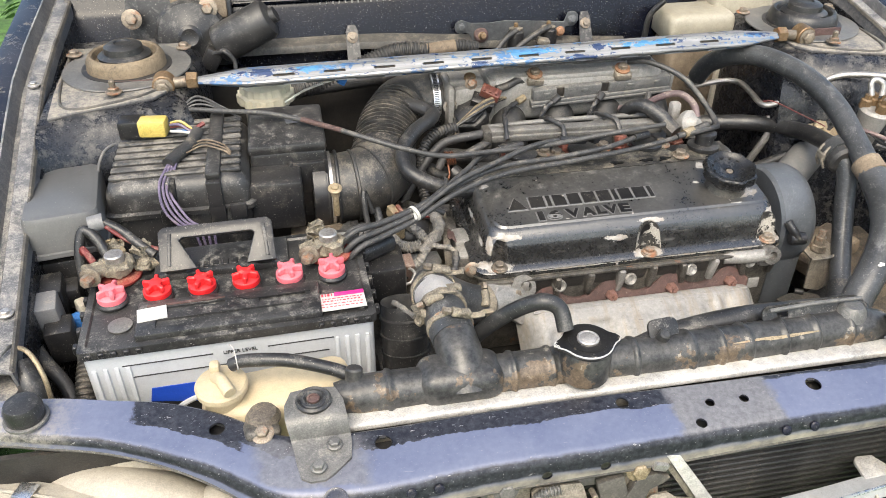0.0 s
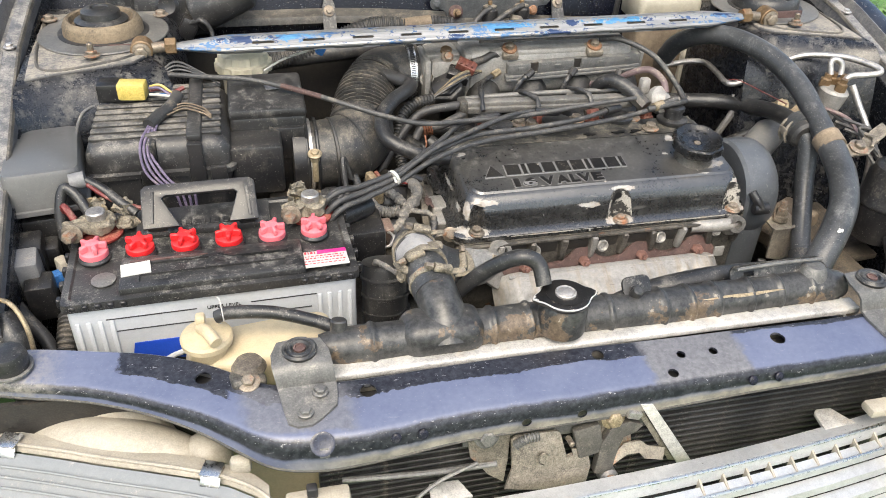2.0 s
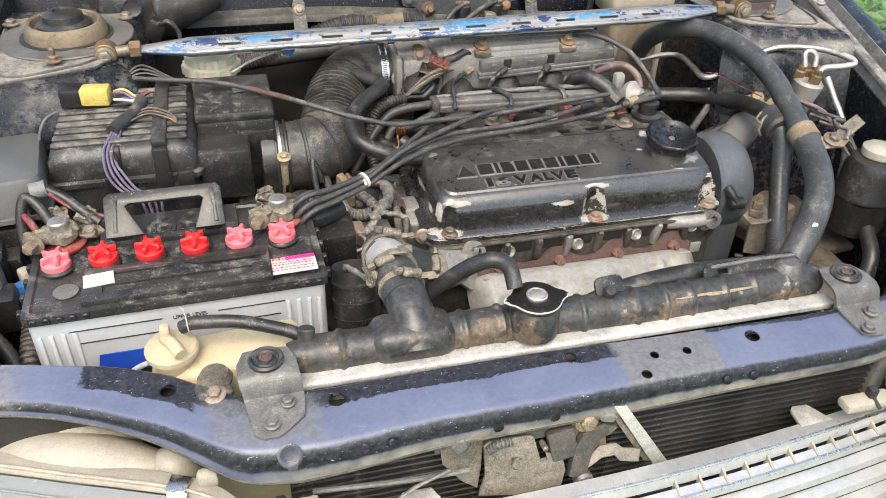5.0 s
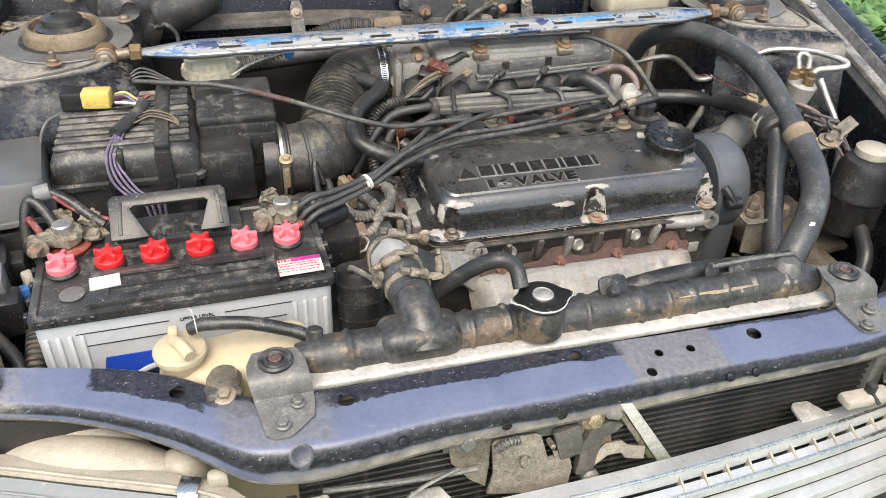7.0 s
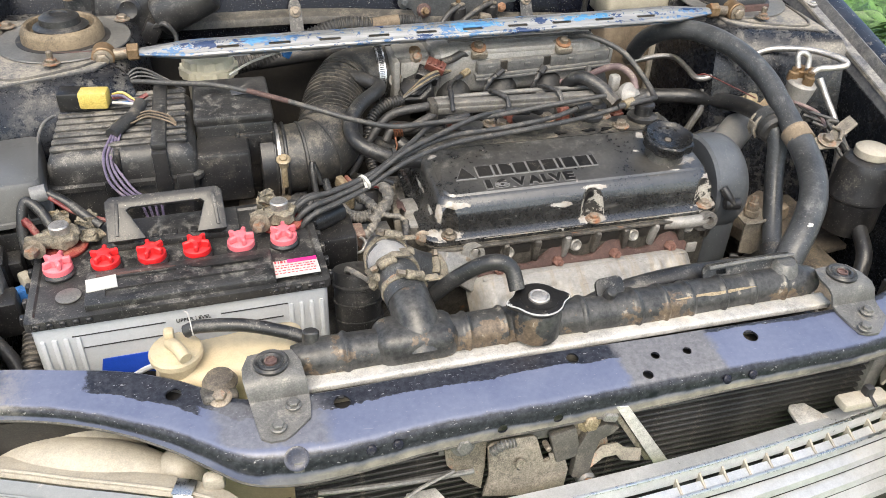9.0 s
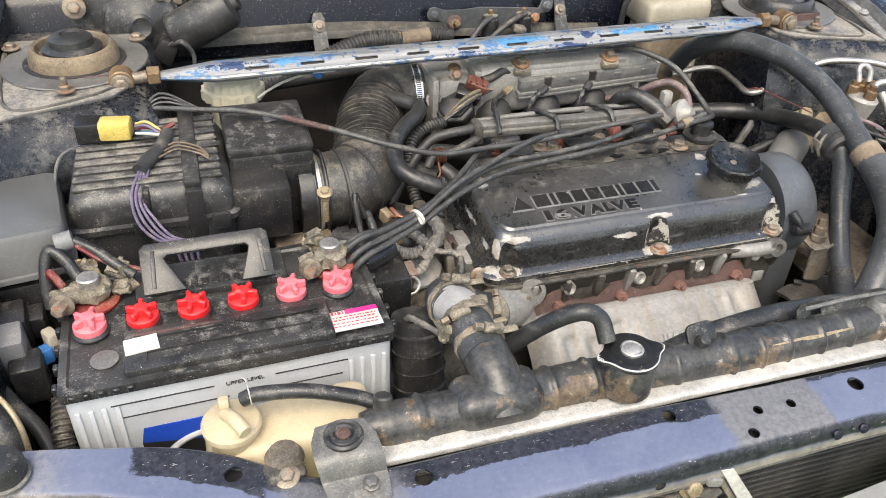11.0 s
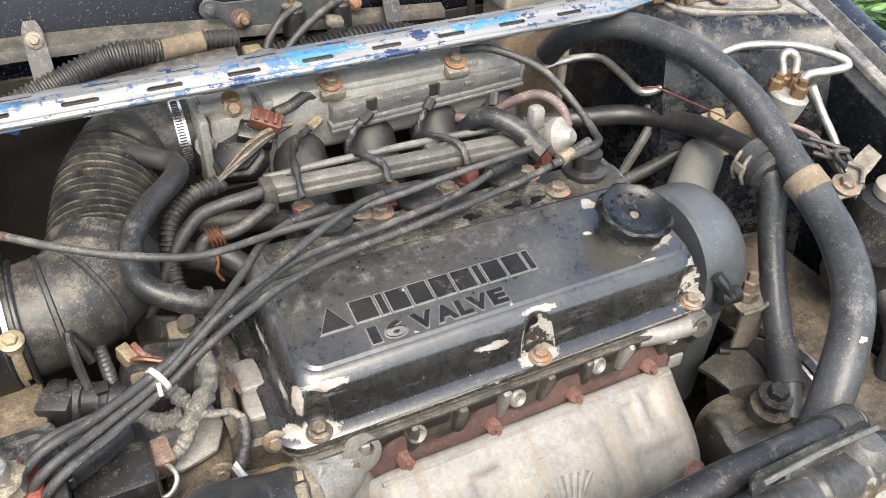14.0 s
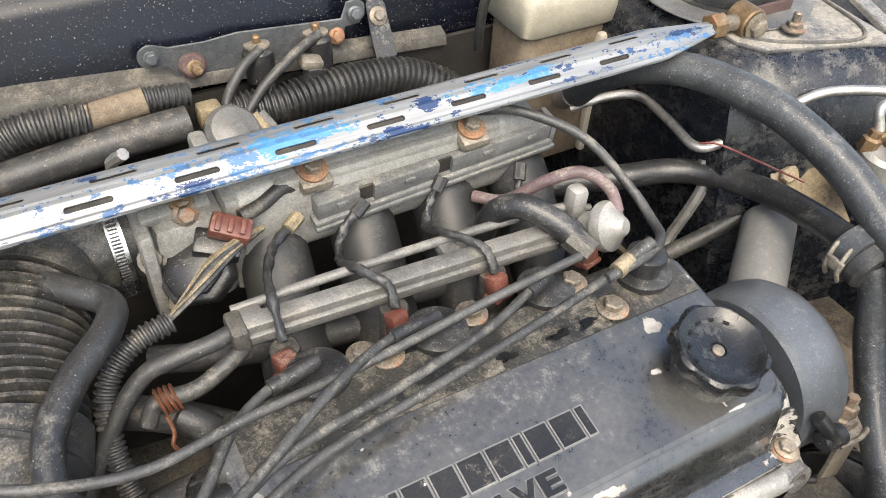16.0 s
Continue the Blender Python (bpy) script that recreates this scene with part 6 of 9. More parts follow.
part("pad_ridge", box((0.30, 0.826, 0.901), (0.24, 0.008, 0.008), 0.003), "alu_dark", intake)
for p in ((0.222, 0.800, 0.900), (0.360, 0.796, 0.900)):
    lug = part("mount_lug", box((p[0], p[1], p[2] - 0.006), (0.027, 0.026, 0.012), 0.004, (20, 0, 0)), "tan", intake)
    part("washer", lathe([(0.0115, 0), (0.0118, 0.001), (0.0118, 0.003), (0.008, 0.0035)], Vector(p) + V(0, -0.0004, 0.0), (0, -0.4, 1), 24), "orangerust", lug, "orange rusted washer")
    part("bolt", hexbolt(Vector(p) + V(0, -0.001, 0.003), (0, -0.4, 1), 0.0068, washer=1.0), "bolt", lug)
for i in range(4):
    x = 0.185 + 0.078 * i
    part("runner", tube([(x, 0.86, 0.845), (x, 0.815, 0.835), (x - 0.004, 0.775, 0.805), (x - 0.012, 0.73, 0.775), (x - 0.02, 0.69, 0.765)], 0.0285, 22), "runner_dark", intake, "dark intake runner")
part("port_flange", box((0.285, 0.678, 0.775), (0.37, 0.016, 0.06), 0.005), "alu_dark", intake)
part("rear_wall", box((0.29, 0.90, 0.80), (0.3, 0.01, 0.12), 0.004), "flange_grime", intake)
hc = thing("harness_cover", (0.33, 0.79, 0.865), "dusty grey plastic wiring channel with wires coming out", "wiring cover")
M4 = pose(0.328, 0.794, 0.8735, 8, -1.5, 2)


def tray(c, size, bev=0.002):
    b = box(c, size, bev)
    b.transform(M4)
    return b


cut = bmesh.new()
for x in (-0.068, 0.004):
    box((x, -0.009, 0.003), (0.013, 0.012, 0.016), 0.0, bm=cut)
bm = carve(box((0, 0, 0.002), (0.222, 0.016, 0.018), 0.002), cut)
bm.transform(M4)
part("channel", bm, "channel", hc)
part("lower_step", tray((0.0, -0.004, -0.0095), (0.228, 0.014, 0.006)), "channel", hc)
part("lip", tray((0.001, -0.009, -0.0135), (0.230, 0.008, 0.004), 0.001), "channel", hc)
part("back_ridge", tray((0.0, 0.006, 0.012), (0.216, 0.004, 0.004), 0.001), "channel", hc)
for x in (-0.09, -0.03, 0.045, 0.09):
    part("clip_tab", tray((x, -0.0085, 0.004), (0.010, 0.003, 0.005), 0.001), "channel", hc)
for x in (-0.068, 0.004):
    part("outlet", tray((x, -0.003, 0.002), (0.013, 0.003, 0.015), 0.0), "dark", hc, "dark cable mouth")
part("end_bracket", tray((0.114, 0.002, -0.002), (0.006, 0.022, 0.03), 0.002), "channel", hc)

# throttle body
thr = thing("throttle_body", (0.12, 0.84, 0.78), "dusty aluminium throttle body with sensor plugs", "throttle body")
part("bore", cyl((0.088, 0.852, 0.845), 0.039, 0.062, (1, 0, 0), 30, 0.003), "alu", thr)
part("body", box((0.125, 0.835, 0.846), (0.056, 0.085, 0.086), 0.01), "alu", thr)
part("mount_flange", box((0.158, 0.845, 0.85), (0.014, 0.10, 0.092), 0.004), "alu", thr)
for p in ((0.095, 0.800, 0.862), (0.1, 0.79, 0.82), (0.124, 0.80, 0.893), (0.166, 0.80, 0.885)):
    part("screw", hexbolt(p, (0, -0.9, 0.45), 0.0068, washer=1.4), "bolt", thr)
hexo = [(-0.027, -0.006), (-0.019, -0.024), (0.010, -0.027), (0.027, -0.012), (0.027, 0.014), (0.012, 0.025), (-0.016, 0.023)]
sens = part("sensor", prism(hexo, -0.012, 0.012, Matrix.Translation((0.122, 0.790, 0.846)) @ pose(0, 0, 0, 38, -12, -18), bev=0.003), "plastic_dusty", thr, "black position sensor")
part("sensor_step", prism([(x * 0.8, y * 0.8) for x, y in hexo], 0.011, 0.017, Matrix.Translation((0.122, 0.790, 0.846)) @ pose(0, 0, 0, 38, -12, -18), bev=0.002), "plastic", sens)
part("socket", box((0.139, 0.785, 0.868), (0.034, 0.020, 0.018), 0.002, (28, 14, -22)), "plastic", sens)
part("plug", box((0.150, 0.782, 0.883), (0.030, 0.017, 0.014), 0.002, (24, 20, -24)), "brownplug", sens, "brown plug")
for d in (-0.008, 0.0, 0.008):
    part("plug_rib", box((0.150 + d, 0.777 - d * 0.4, 0.8905 - d * 0.3), (0.004, 0.012, 0.003), 0.0008, (24, 20, -24)), "brownplug", sens)
part("plug_lead", tube([(0.160, 0.787, 0.886), (0.178, 0.792, 0.888), (0.196, 0.798, 0.893), (0.206, 0.80, 0.888)], 0.0058, 10), "rubber_dusty", sens)
part("body_boss", lathe([(0.012, 0), (0.012, 0.010), (0.009, 0.012)], (0.096, 0.812, 0.852), (-0.1, -0.9, 0.4), 18), "alu", thr)
part("body_ridge", box((0.118, 0.808, 0.892), (0.052, 0.012, 0.010), 0.003, (18, 0, 0)), "alu", thr)
part("side_flange", box((0.092, 0.82, 0.85), (0.010, 0.07, 0.085), 0.004), "alu", thr)
part("valve_stub", cyl((0.124, 0.815, 0.88), 0.009, 0.024, (0, -0.4, 1)), "brown", thr)
part("lever", tube([(0.105, 0.89, 0.84), (0.09, 0.895, 0.88), (0.1, 0.88, 0.9)], 0.005, 8), "steel", thr)

# bellows between air filter box and throttle
duct = thing("intake_duct", (-0.02, 0.74, 0.77), "dusty ribbed black rubber intake duct", "air duct")
P = [(-0.112, 0.668, 0.812), (-0.080, 0.668, 0.813), (-0.050, 0.674, 0.816), (-0.030, 0.691, 0.82), (-0.021, 0.716, 0.826)]
part("elbow", tube(P, 0.0475, 28, 8), "duct", duct)
part("bellows", ribbed([(-0.022, 0.710, 0.825), (-0.014, 0.75, 0.833), (-0.001, 0.79, 0.841), (0.018, 0.826, 0.846)], 0.0455, 0.0088, 0.15, 32), "duct", duct, "ribbed bellows")
part("outlet", tube([(0.012, 0.815, 0.845), (0.028, 0.842, 0.847), (0.054, 0.852, 0.846), (0.088, 0.853, 0.845)], 0.0445, 28, 6), "duct", duct)
for c, d in (((-0.068, 0.669, 0.8135), (1, 0.1, 0.03)), ((-0.043, 0.678, 0.817), (0.85, 0.5, 0.1)), ((-0.027, 0.697, 0.8215), (0.45, 0.88, 0.15))):
    part("moulded_ridge", lathe([(0.0470, -0.003), (0.0495, -0.0015), (0.0495, 0.0015), (0.0470, 0.003)], c, d, 32), "rubber_dusty", duct)
for k, x in enumerate((-0.108, -0.094)):
    part("ridge", cyl((x, 0.668, 0.812), 0.0525, 0.005, (1, 0, 0), 32), "rubber", duct)


def band(parent, c, axis, r, w, material="chrome", screw=None, label="worm-drive hose clamp"):
    k = part("hose_clamp", lathe([(r - 0.001, -w / 2), (r, -w / 2), (r, w / 2), (r - 0.001, w / 2)], c, axis, 36), material, parent, label)
    if screw:
        part("clamp_screw", box(screw, (0.012, 0.016, 0.012), 0.003), "zinc", k)
        part("clamp_bolt", hexbolt((screw[0], screw[1] - 0.004, screw[2] + 0.006), (0, -0.3, 1), 0.0055), "zinc", k)
    return k


kk = band(duct, (0.074, 0.850, 0.850), (1, 0.02, 0), 0.0478, 0.011)
bm = bmesh.new()
for i in range(60):
    a = radians(80 + 3.25 * i)
    box((0.074, 0.850 + 0.0483 * math.cos(a), 0.850 + 0.0483 * math.sin(a)), (0.0065, 0.0011, 0.0012), 0.0, (math.degrees(a), 0, 0), bm)
part("slotting", bm, "ink_and_shade", kk, kind="stuff")
band(duct, (-0.100, 0.668, 0.812), (1, 0, 0), 0.0515, 0.004, "steel", (-0.097, 0.619, 0.836))
part("clamp_tongue", box((-0.097, 0.614, 0.818), (0.008, 0.004, 0.034), 0.002), "zinc", duct)

# breather tube from duct to cover
br = thing("breather_hose", (0.02, 0.7, 0.83), "thick black rubber breather hose looping to the valve cover", "hose")
band(br, (0.045, 0.61, 0.834), (0.9, -0.05, -0.3), 0.0115, 0.005, "rubber")
part("hose", tube([(0.022, 0.795, 0.872), (0.040, 0.777, 0.872), (0.057, 0.757, 0.871), (0.050, 0.732, 0.873), (0.022, 0.70, 0.872), (0.0, 0.665, 0.862), (0.002, 0.63, 0.850), (0.03, 0.611, 0.838), (0.06, 0.609, 0.828), (0.088, 0.612, 0.822)], 0.0102, 14), "rubber", br)

# ---- air filter box ----
air = thing("air_filter_box", (-0.24, 0.68, 0.62), "dusty ribbed black plastic air filter box", "air filter box")
rings = []
for z, g in ((0.62, 0.004), (0.63, 0.0), (0.842, 0.0), (0.845, 0.002)):
    rings.append([(x, y, z) for x, y in rounded(-0.372 + g, -0.202 - g, 0.588 + g, 0.758 - g, 0.014)])
part("lower_box", rings_mesh(rings), "plastic", air)
rings = []
for z, g in ((0.843, -0.006), (0.849, -0.006), (0.851, -0.001), (0.872, 0.0), (0.883, 0.005), (0.888, 0.014)):
    rings.append([(x, y, z) for x, y in rounded(-0.372 + g, -0.202 - g, 0.588 + g, 0.758 - g, 0.014)])
alid = part("lid", rings_mesh(rings), "plastic_dusty", air, "dusty ribbed lid")
for i in range(9):
    part("rib", box((-0.288, 0.607 + 0.0175 * i, 0.889), (0.155, 0.0105, 0.006), 0.002, seg=1), "plastic_rib", alid)
part("cross_rib", box((-0.243, 0.674, 0.891), (0.018, 0.176, 0.010), 0.003), "plastic_dusty", alid)
part("cross_rib", box((-0.292, 0.60, 0.872), (0.008, 0.03, 0.03), 0.003), "plastic", alid)
part("clip_strap", box((-0.243, 0.582, 0.855), (0.018, 0.01, 0.066), 0.002), "plastic", alid)
for x in (-0.30, -0.243, -0.218):
    part("lid_clip", box((x, 0.580, 0.845), (0.02, 0.006, 0.02), 0.002), "plastic", air)
side_b = part("outlet_box", box((-0.152, 0.707, 0.835), (0.098, 0.125, 0.10), 0.006), "plastic", air)
part("outlet_lid", box((-0.152, 0.705, 0.889), (0.1, 0.122, 0.014), 0.005), "plastic_dusty", side_b)
part("paper_tag", box((-0.143, 0.715, 0.8975), (0.018, 0.022, 0.001), 0.0, (0, 0, 8)), "greylid", side_b)
part("outlet_face", box((-0.128, 0.643, 0.848), (0.05, 0.008, 0.045), 0.002), "plastic", side_b)
part("face_rib", box((-0.15, 0.641, 0.848), (0.004, 0.008, 0.05), 0.001), "plastic", side_b)
part("face_rib", box((-0.105, 0.641, 0.848), (0.004, 0.008, 0.05), 0.001), "plastic", side_b)
part("front_block", box((-0.171, 0.622, 0.834), (0.066, 0.054, 0.068), 0.005), "plastic", air)
part("outlet_ring", cyl((-0.125, 0.668, 0.812), 0.053, 0.02, (1, 0, 0), 32), "plastic", air)
part("foot_plate", box((-0.125, 0.60, 0.775), (0.07, 0.06, 0.012), 0.003), "grit", air)

# connector with loose wires on the lid
con = thing("wire_connector", (-0.33, 0.70, 0.895), "yellow taped connector in a black plug with loose wires", "connector")
part("plug", box((-0.347, 0.715, 0.904), (0.032, 0.028, 0.025), 0.003, (0, 0, -4)), "plastic", con, "black plug half")
part("bracket", box((-0.385, 0.722, 0.890), (0.046, 0.018, 0.022), 0.004, (0, 14, 0)), "plastic_dusty", con)
part("socket", box((-0.320, 0.708, 0.906), (0.036, 0.024, 0.023), 0.004, (0, 0, -8)), "yellow", con, "yellow socket half")
for k, (mt, dy, dz) in enumerate((("yellow", 0.006, 0.004), ("redwire", 0.002, 0.0), ("violet", -0.002, 0.005), ("tie", -0.006, -0.002), ("bluewire", 0.0, -0.005))):
    part("wire", tube([(-0.298, 0.702 + dy, 0.905 + dz), (-0.285, 0.695 + dy * 1.5, 0.908 + dz), (-0.272, 0.688 + dy, 0.905), (-0.266, 0.68, 0.902)], 0.0018, 6), mt, con)
part("red_tip", tube([(-0.268, 0.70, 0.902), (-0.256, 0.706, 0.906)], 0.003, 6), "redwire", con)
hs = thing("wire_loom", (-0.29, 0.63, 0.87), "taped black loom ending in drooping violet wires", "wires")
part("sleeve", tube([(-0.264, 0.69, 0.902), (-0.272, 0.66, 0.9), (-0.285, 0.638, 0.899), (-0.296, 0.618, 0.897)], 0.008, 10), "rubber_dusty", hs)
for k in range(4):
    dx = 0.006 * k
    part("wire", tube([(-0.296 + dx * 0.5, 0.62, 0.896), (-0.306 + dx * 0.6, 0.59, 0.885 - 0.003 * k), (-0.304 + dx, 0.572, 0.862), (-0.29 + dx, 0.560, 0.846), (-0.272 + dx * 1.2, 0.552, 0.838), (-0.266 + dx, 0.548, 0.82)], 0.0017, 7), "violet", hs)
for k in range(3):
    part("thin_wire", tube([(-0.275, 0.655 - 0.008 * k, 0.899), (-0.255, 0.665 - 0.008 * k, 0.902), (-0.232, 0.655 - 0.008 * k, 0.899), (-0.222, 0.64 - 0.004 * k, 0.895)], 0.0012, 6), "grit", hs)
part("grey_wire", tube([(-0.36, 0.71, 0.89), (-0.383, 0.69, 0.885), (-0.388, 0.65, 0.87), (-0.38, 0.62, 0.84), (-0.377, 0.6, 0.80)], 0.002, 8), "bracket", hs, "pale grey wire")

# fluid reservoir with a white cap
res = thing("fluid_reservoir", (-0.185, 0.827, 0.80), "translucent reservoir with a ribbed white screw cap", "reservoir")
part("bottle", lathe([(0.03, 0), (0.032, 0.004), (0.032, 0.06), (0.029, 0.07)], (-0.178, 0.842, 0.80), n=28), "cream_pale", res)
part("screw_cap", lathe([(0.039, 0.0), (0.041, 0.002), (0.041, 0.014), (0.036, 0.016), (0.035, 0.027), (0.031, 0.030), (0.004, 0.031)], (-0.178, 0.842, 0.872), n=72,
     wave=lambda a, r: r * (1 + (0.03 * math.copysign(1, math.sin(18 * a)) if r > 0.03 else 0))), "capwhite", res, "ribbed cream screw cap")
bw = thing("signal_wire", (-0.12, 0.83, 0.88), "thin wire with a blue plug", "wire")
part("wire", tube([(-0.15, 0.80, 0.885), (-0.12, 0.81, 0.897), (-0.08, 0.82, 0.905), (-0.06, 0.83, 0.905), (-0.04, 0.85, 0.90)], 0.0018, 6), "tie", bw)
part("blue_plug", box((-0.063, 0.825, 0.905), (0.012, 0.01, 0.02), 0.002, (0, 30, 0)), "bluewire", bw)

# ---- fuse and relay boxes ----
fuse = thing("fuse_box", (-0.43, 0.61, 0.78), "grey-lidded fuse box beside the inner fender", "fuse box")
rings = []
for z, g in ((-0.052, 0.0), (-0.050, -0.003), (-0.045, -0.003), (-0.044, 0.0), (-0.006, 0.001), (-0.0015, 0.003), (0.0, 0.008)):
    rings.append([(x, y, z) for x, y in rounded(-0.0425 + g, 0.0425 - g, -0.074 + g, 0.074 - g, 0.012)])
bm = rings_mesh(rings)
bm.transform(pose(-0.420, 0.606, 0.881, -5, 0, 8.2))
part("lid", bm, "fuselid", fuse, "smooth grey lid")
part("lower_box", box((-0.421, 0.606, 0.79), (0.08, 0.14, 0.07), 0.004, (0, 0, 8.2)), "plastic", fuse)
part("latch", box((-0.382, 0.536, 0.842), (0.014, 0.006, 0.04), 0.002, (0, 0, 8)), "plastic", fuse)
relay = thing("relay_box", (-0.435, 0.47, 0.75), "black relay cluster on a bracket by the battery", "relay box")
for c, s in (((-0.440, 0.505, 0.798), (0.045, 0.035, 0.045)), ((-0.437, 0.47, 0.795), (0.042, 0.032, 0.055)), ((-0.418, 0.455, 0.775), (0.03, 0.03, 0.05)), ((-0.42, 0.52, 0.79), (0.03, 0.025, 0.03))):
    part("relay", box(c, s, 0.004, (8, 0, 6)), "greylid" if s[2] > 0.05 else "plastic", relay)
part("mount_plate", box((-0.455, 0.49, 0.77), (0.012, 0.1, 0.08), 0.003), "plastic", relay)
part("bolt", hexbolt((-0.452, 0.535, 0.815), (0.3, -0.9, 0.4), 0.007), "zinc", relay)
part("clip", box((-0.398, 0.486, 0.79), (0.012, 0.018, 0.024), 0.003, (0, 0, 30)), "cream_pale", relay, "pale plug with a teal seal")
part("clip_seal", box((-0.404, 0.476, 0.782), (0.012, 0.014, 0.018), 0.003, (0, 0, 30)), "bluewire", relay)

# ---- fuel rail and injectors ----
rail = thing("fuel_rail", (0.27, 0.70, 0.84), "dusty aluminium fuel rail with four injectors", "fuel rail")
part("rail", box((0.262, 0.7085, 0.8505), (0.262, 0.0145, 0.0155), 0.003, (8, 0, -3)), "rail", rail)
part("rail_step", box((0.262, 0.7005, 0.8455), (0.256, 0.006, 0.010), 0.002, (8, 0, -3)), "rail", rail)
part("inner_pipe", tube([(0.13, 0.733, 0.852), (0.20, 0.731, 0.855), (0.30, 0.728, 0.856), (0.40, 0.722, 0.855), (0.43, 0.712, 0.852)], 0.004, 10), "rail", rail)
part("end_block", box((0.128, 0.713, 0.847), (0.012, 0.026, 0.028), 0.003), "alu_dark", rail)
for x in (0.142, 0.30):
    part("bracket", box((x, 0.720, 0.850), (0.016, 0.024, 0.011), 0.003), "rail", rail)
for i in range(4):
    x = 0.151 + 0.0855 * i
    inj = part("injector", cyl((x + 0.004, 0.694, 0.795), 0.011, 0.045, (0, 0.05, 1), 16), "alu_dark", rail)
    part("plug", box((x, 0.682, 0.838), (0.015, 0.013, 0.018), 0.0025, (-20, 0, 12)), "brownplug", inj, "brown injector plug")
    part("plug_collar", box((x, 0.679, 0.829), (0.019, 0.016, 0.005), 0.002, (-20, 0, 12)), "brownplug", inj)
reg = part("pressure_regulator", lathe([(0.012, -0.02), (0.014, -0.006), (0.020, -0.004), (0.0215, 0.0), (0.0205, 0.006), (0.015, 0.009), (0.012, 0.011), (0.008, 0.017), (0.006, 0.019)], (0.428, 0.688, 0.852), (0.35, -0.75, 0.45), 28), "alu", rail, "round steel pressure regulator")
part("regulator_arm", box((0.416, 0.716, 0.862), (0.016, 0.016, 0.03), 0.005), "alu", rail)
# supply hoses to the rail
fh = thing("fuel_hoses", (0.08, 0.71, 0.82), "pair of dusty fuel hoses joined to the rail's end", "hoses")
part("hose", tube([(0.130, 0.714, 0.853), (0.108, 0.709, 0.853), (0.085, 0.71, 0.85), (0.06, 0.712, 0.84), (0.03, 0.70, 0.81), (0.0, 0.68, 0.77)], 0.0065, 12), "rubber_dusty", fh)
part("hose", tube([(0.130, 0.706, 0.842), (0.112, 0.698, 0.838), (0.09, 0.695, 0.83), (0.065, 0.70, 0.825), (0.055, 0.695, 0.812)], 0.0062, 12), "rubber_dusty", fh)
for k in range(4):
    part("copper_coil", lathe([(0.0095, -0.0012), (0.0108, 0), (0.0095, 0.0012)], (0.067 + 0.0035 * k, 0.699, 0.8255), (1, 0.1, 0.2), 16), "copper", fh)
part("copper_tail", tube([(0.068, 0.69, 0.82), (0.069, 0.684, 0.808), (0.066, 0.681, 0.80), (0.07, 0.679, 0.79)], 0.0016, 6), "copper", fh)
part("water_hose", tube([(0.075, 0.70, 0.805), (0.095, 0.685, 0.79), (0.115, 0.668, 0.765), (0.125, 0.655, 0.74)], 0.0115, 12), "rubber", fh)
bh2 = thing("bypass_hoses", (0.06, 0.69, 0.75), "grimy black coolant hoses below the fuel rail", "hoses")
for k, (pts, r) in enumerate((([(0.02, 0.74, 0.79), (0.06, 0.72, 0.79), (0.10, 0.70, 0.775), (0.13, 0.69, 0.75)], 0.013), ([(0.0, 0.66, 0.77), (0.03, 0.665, 0.755), (0.07, 0.67, 0.75), (0.12, 0.675, 0.74)], 0.015),
                              ([(0.07, 0.76, 0.80), (0.11, 0.745, 0.80), (0.16, 0.74, 0.79), (0.24, 0.735, 0.78)], 0.011), ([(0.24, 0.745, 0.80), (0.30, 0.74, 0.79), (0.38, 0.74, 0.80), (0.44, 0.75, 0.79)], 0.009))):
    part("hose", tube(pts, r, 12), "rubber_dusty", bh2)
part("stay", box((0.045, 0.70, 0.715), (0.12, 0.10, 0.01), 0.003, (0, 8, 0)), "alu_dark", bh2)
cd = thing("ribbed_conduit", (0.05, 0.73, 0.80), "split ribbed wiring conduit with bare wires at the end", "conduit")
part("conduit", ribbed([(0.09, 0.742, 0.852), (0.06, 0.735, 0.848), (0.038, 0.72, 0.832), (0.03, 0.695, 0.80), (0.035, 0.66, 0.77), (0.045, 0.63, 0.75)], 0.0085, 0.0045, 0.2, 12), "rubber_dusty", cd)
for k in range(4):
    part("wire", tube([(0.088, 0.742, 0.852), (0.11, 0.748 + 0.003 * k, 0.862), (0.128, 0.758 + 0.003 * k, 0.866 + 0.002 * k), (0.15, 0.772, 0.87 + 0.003 * k), (0.175, 0.785, 0.872)], 0.0022, 6), "zinc" if k % 2 else "rubber_dusty", cd)
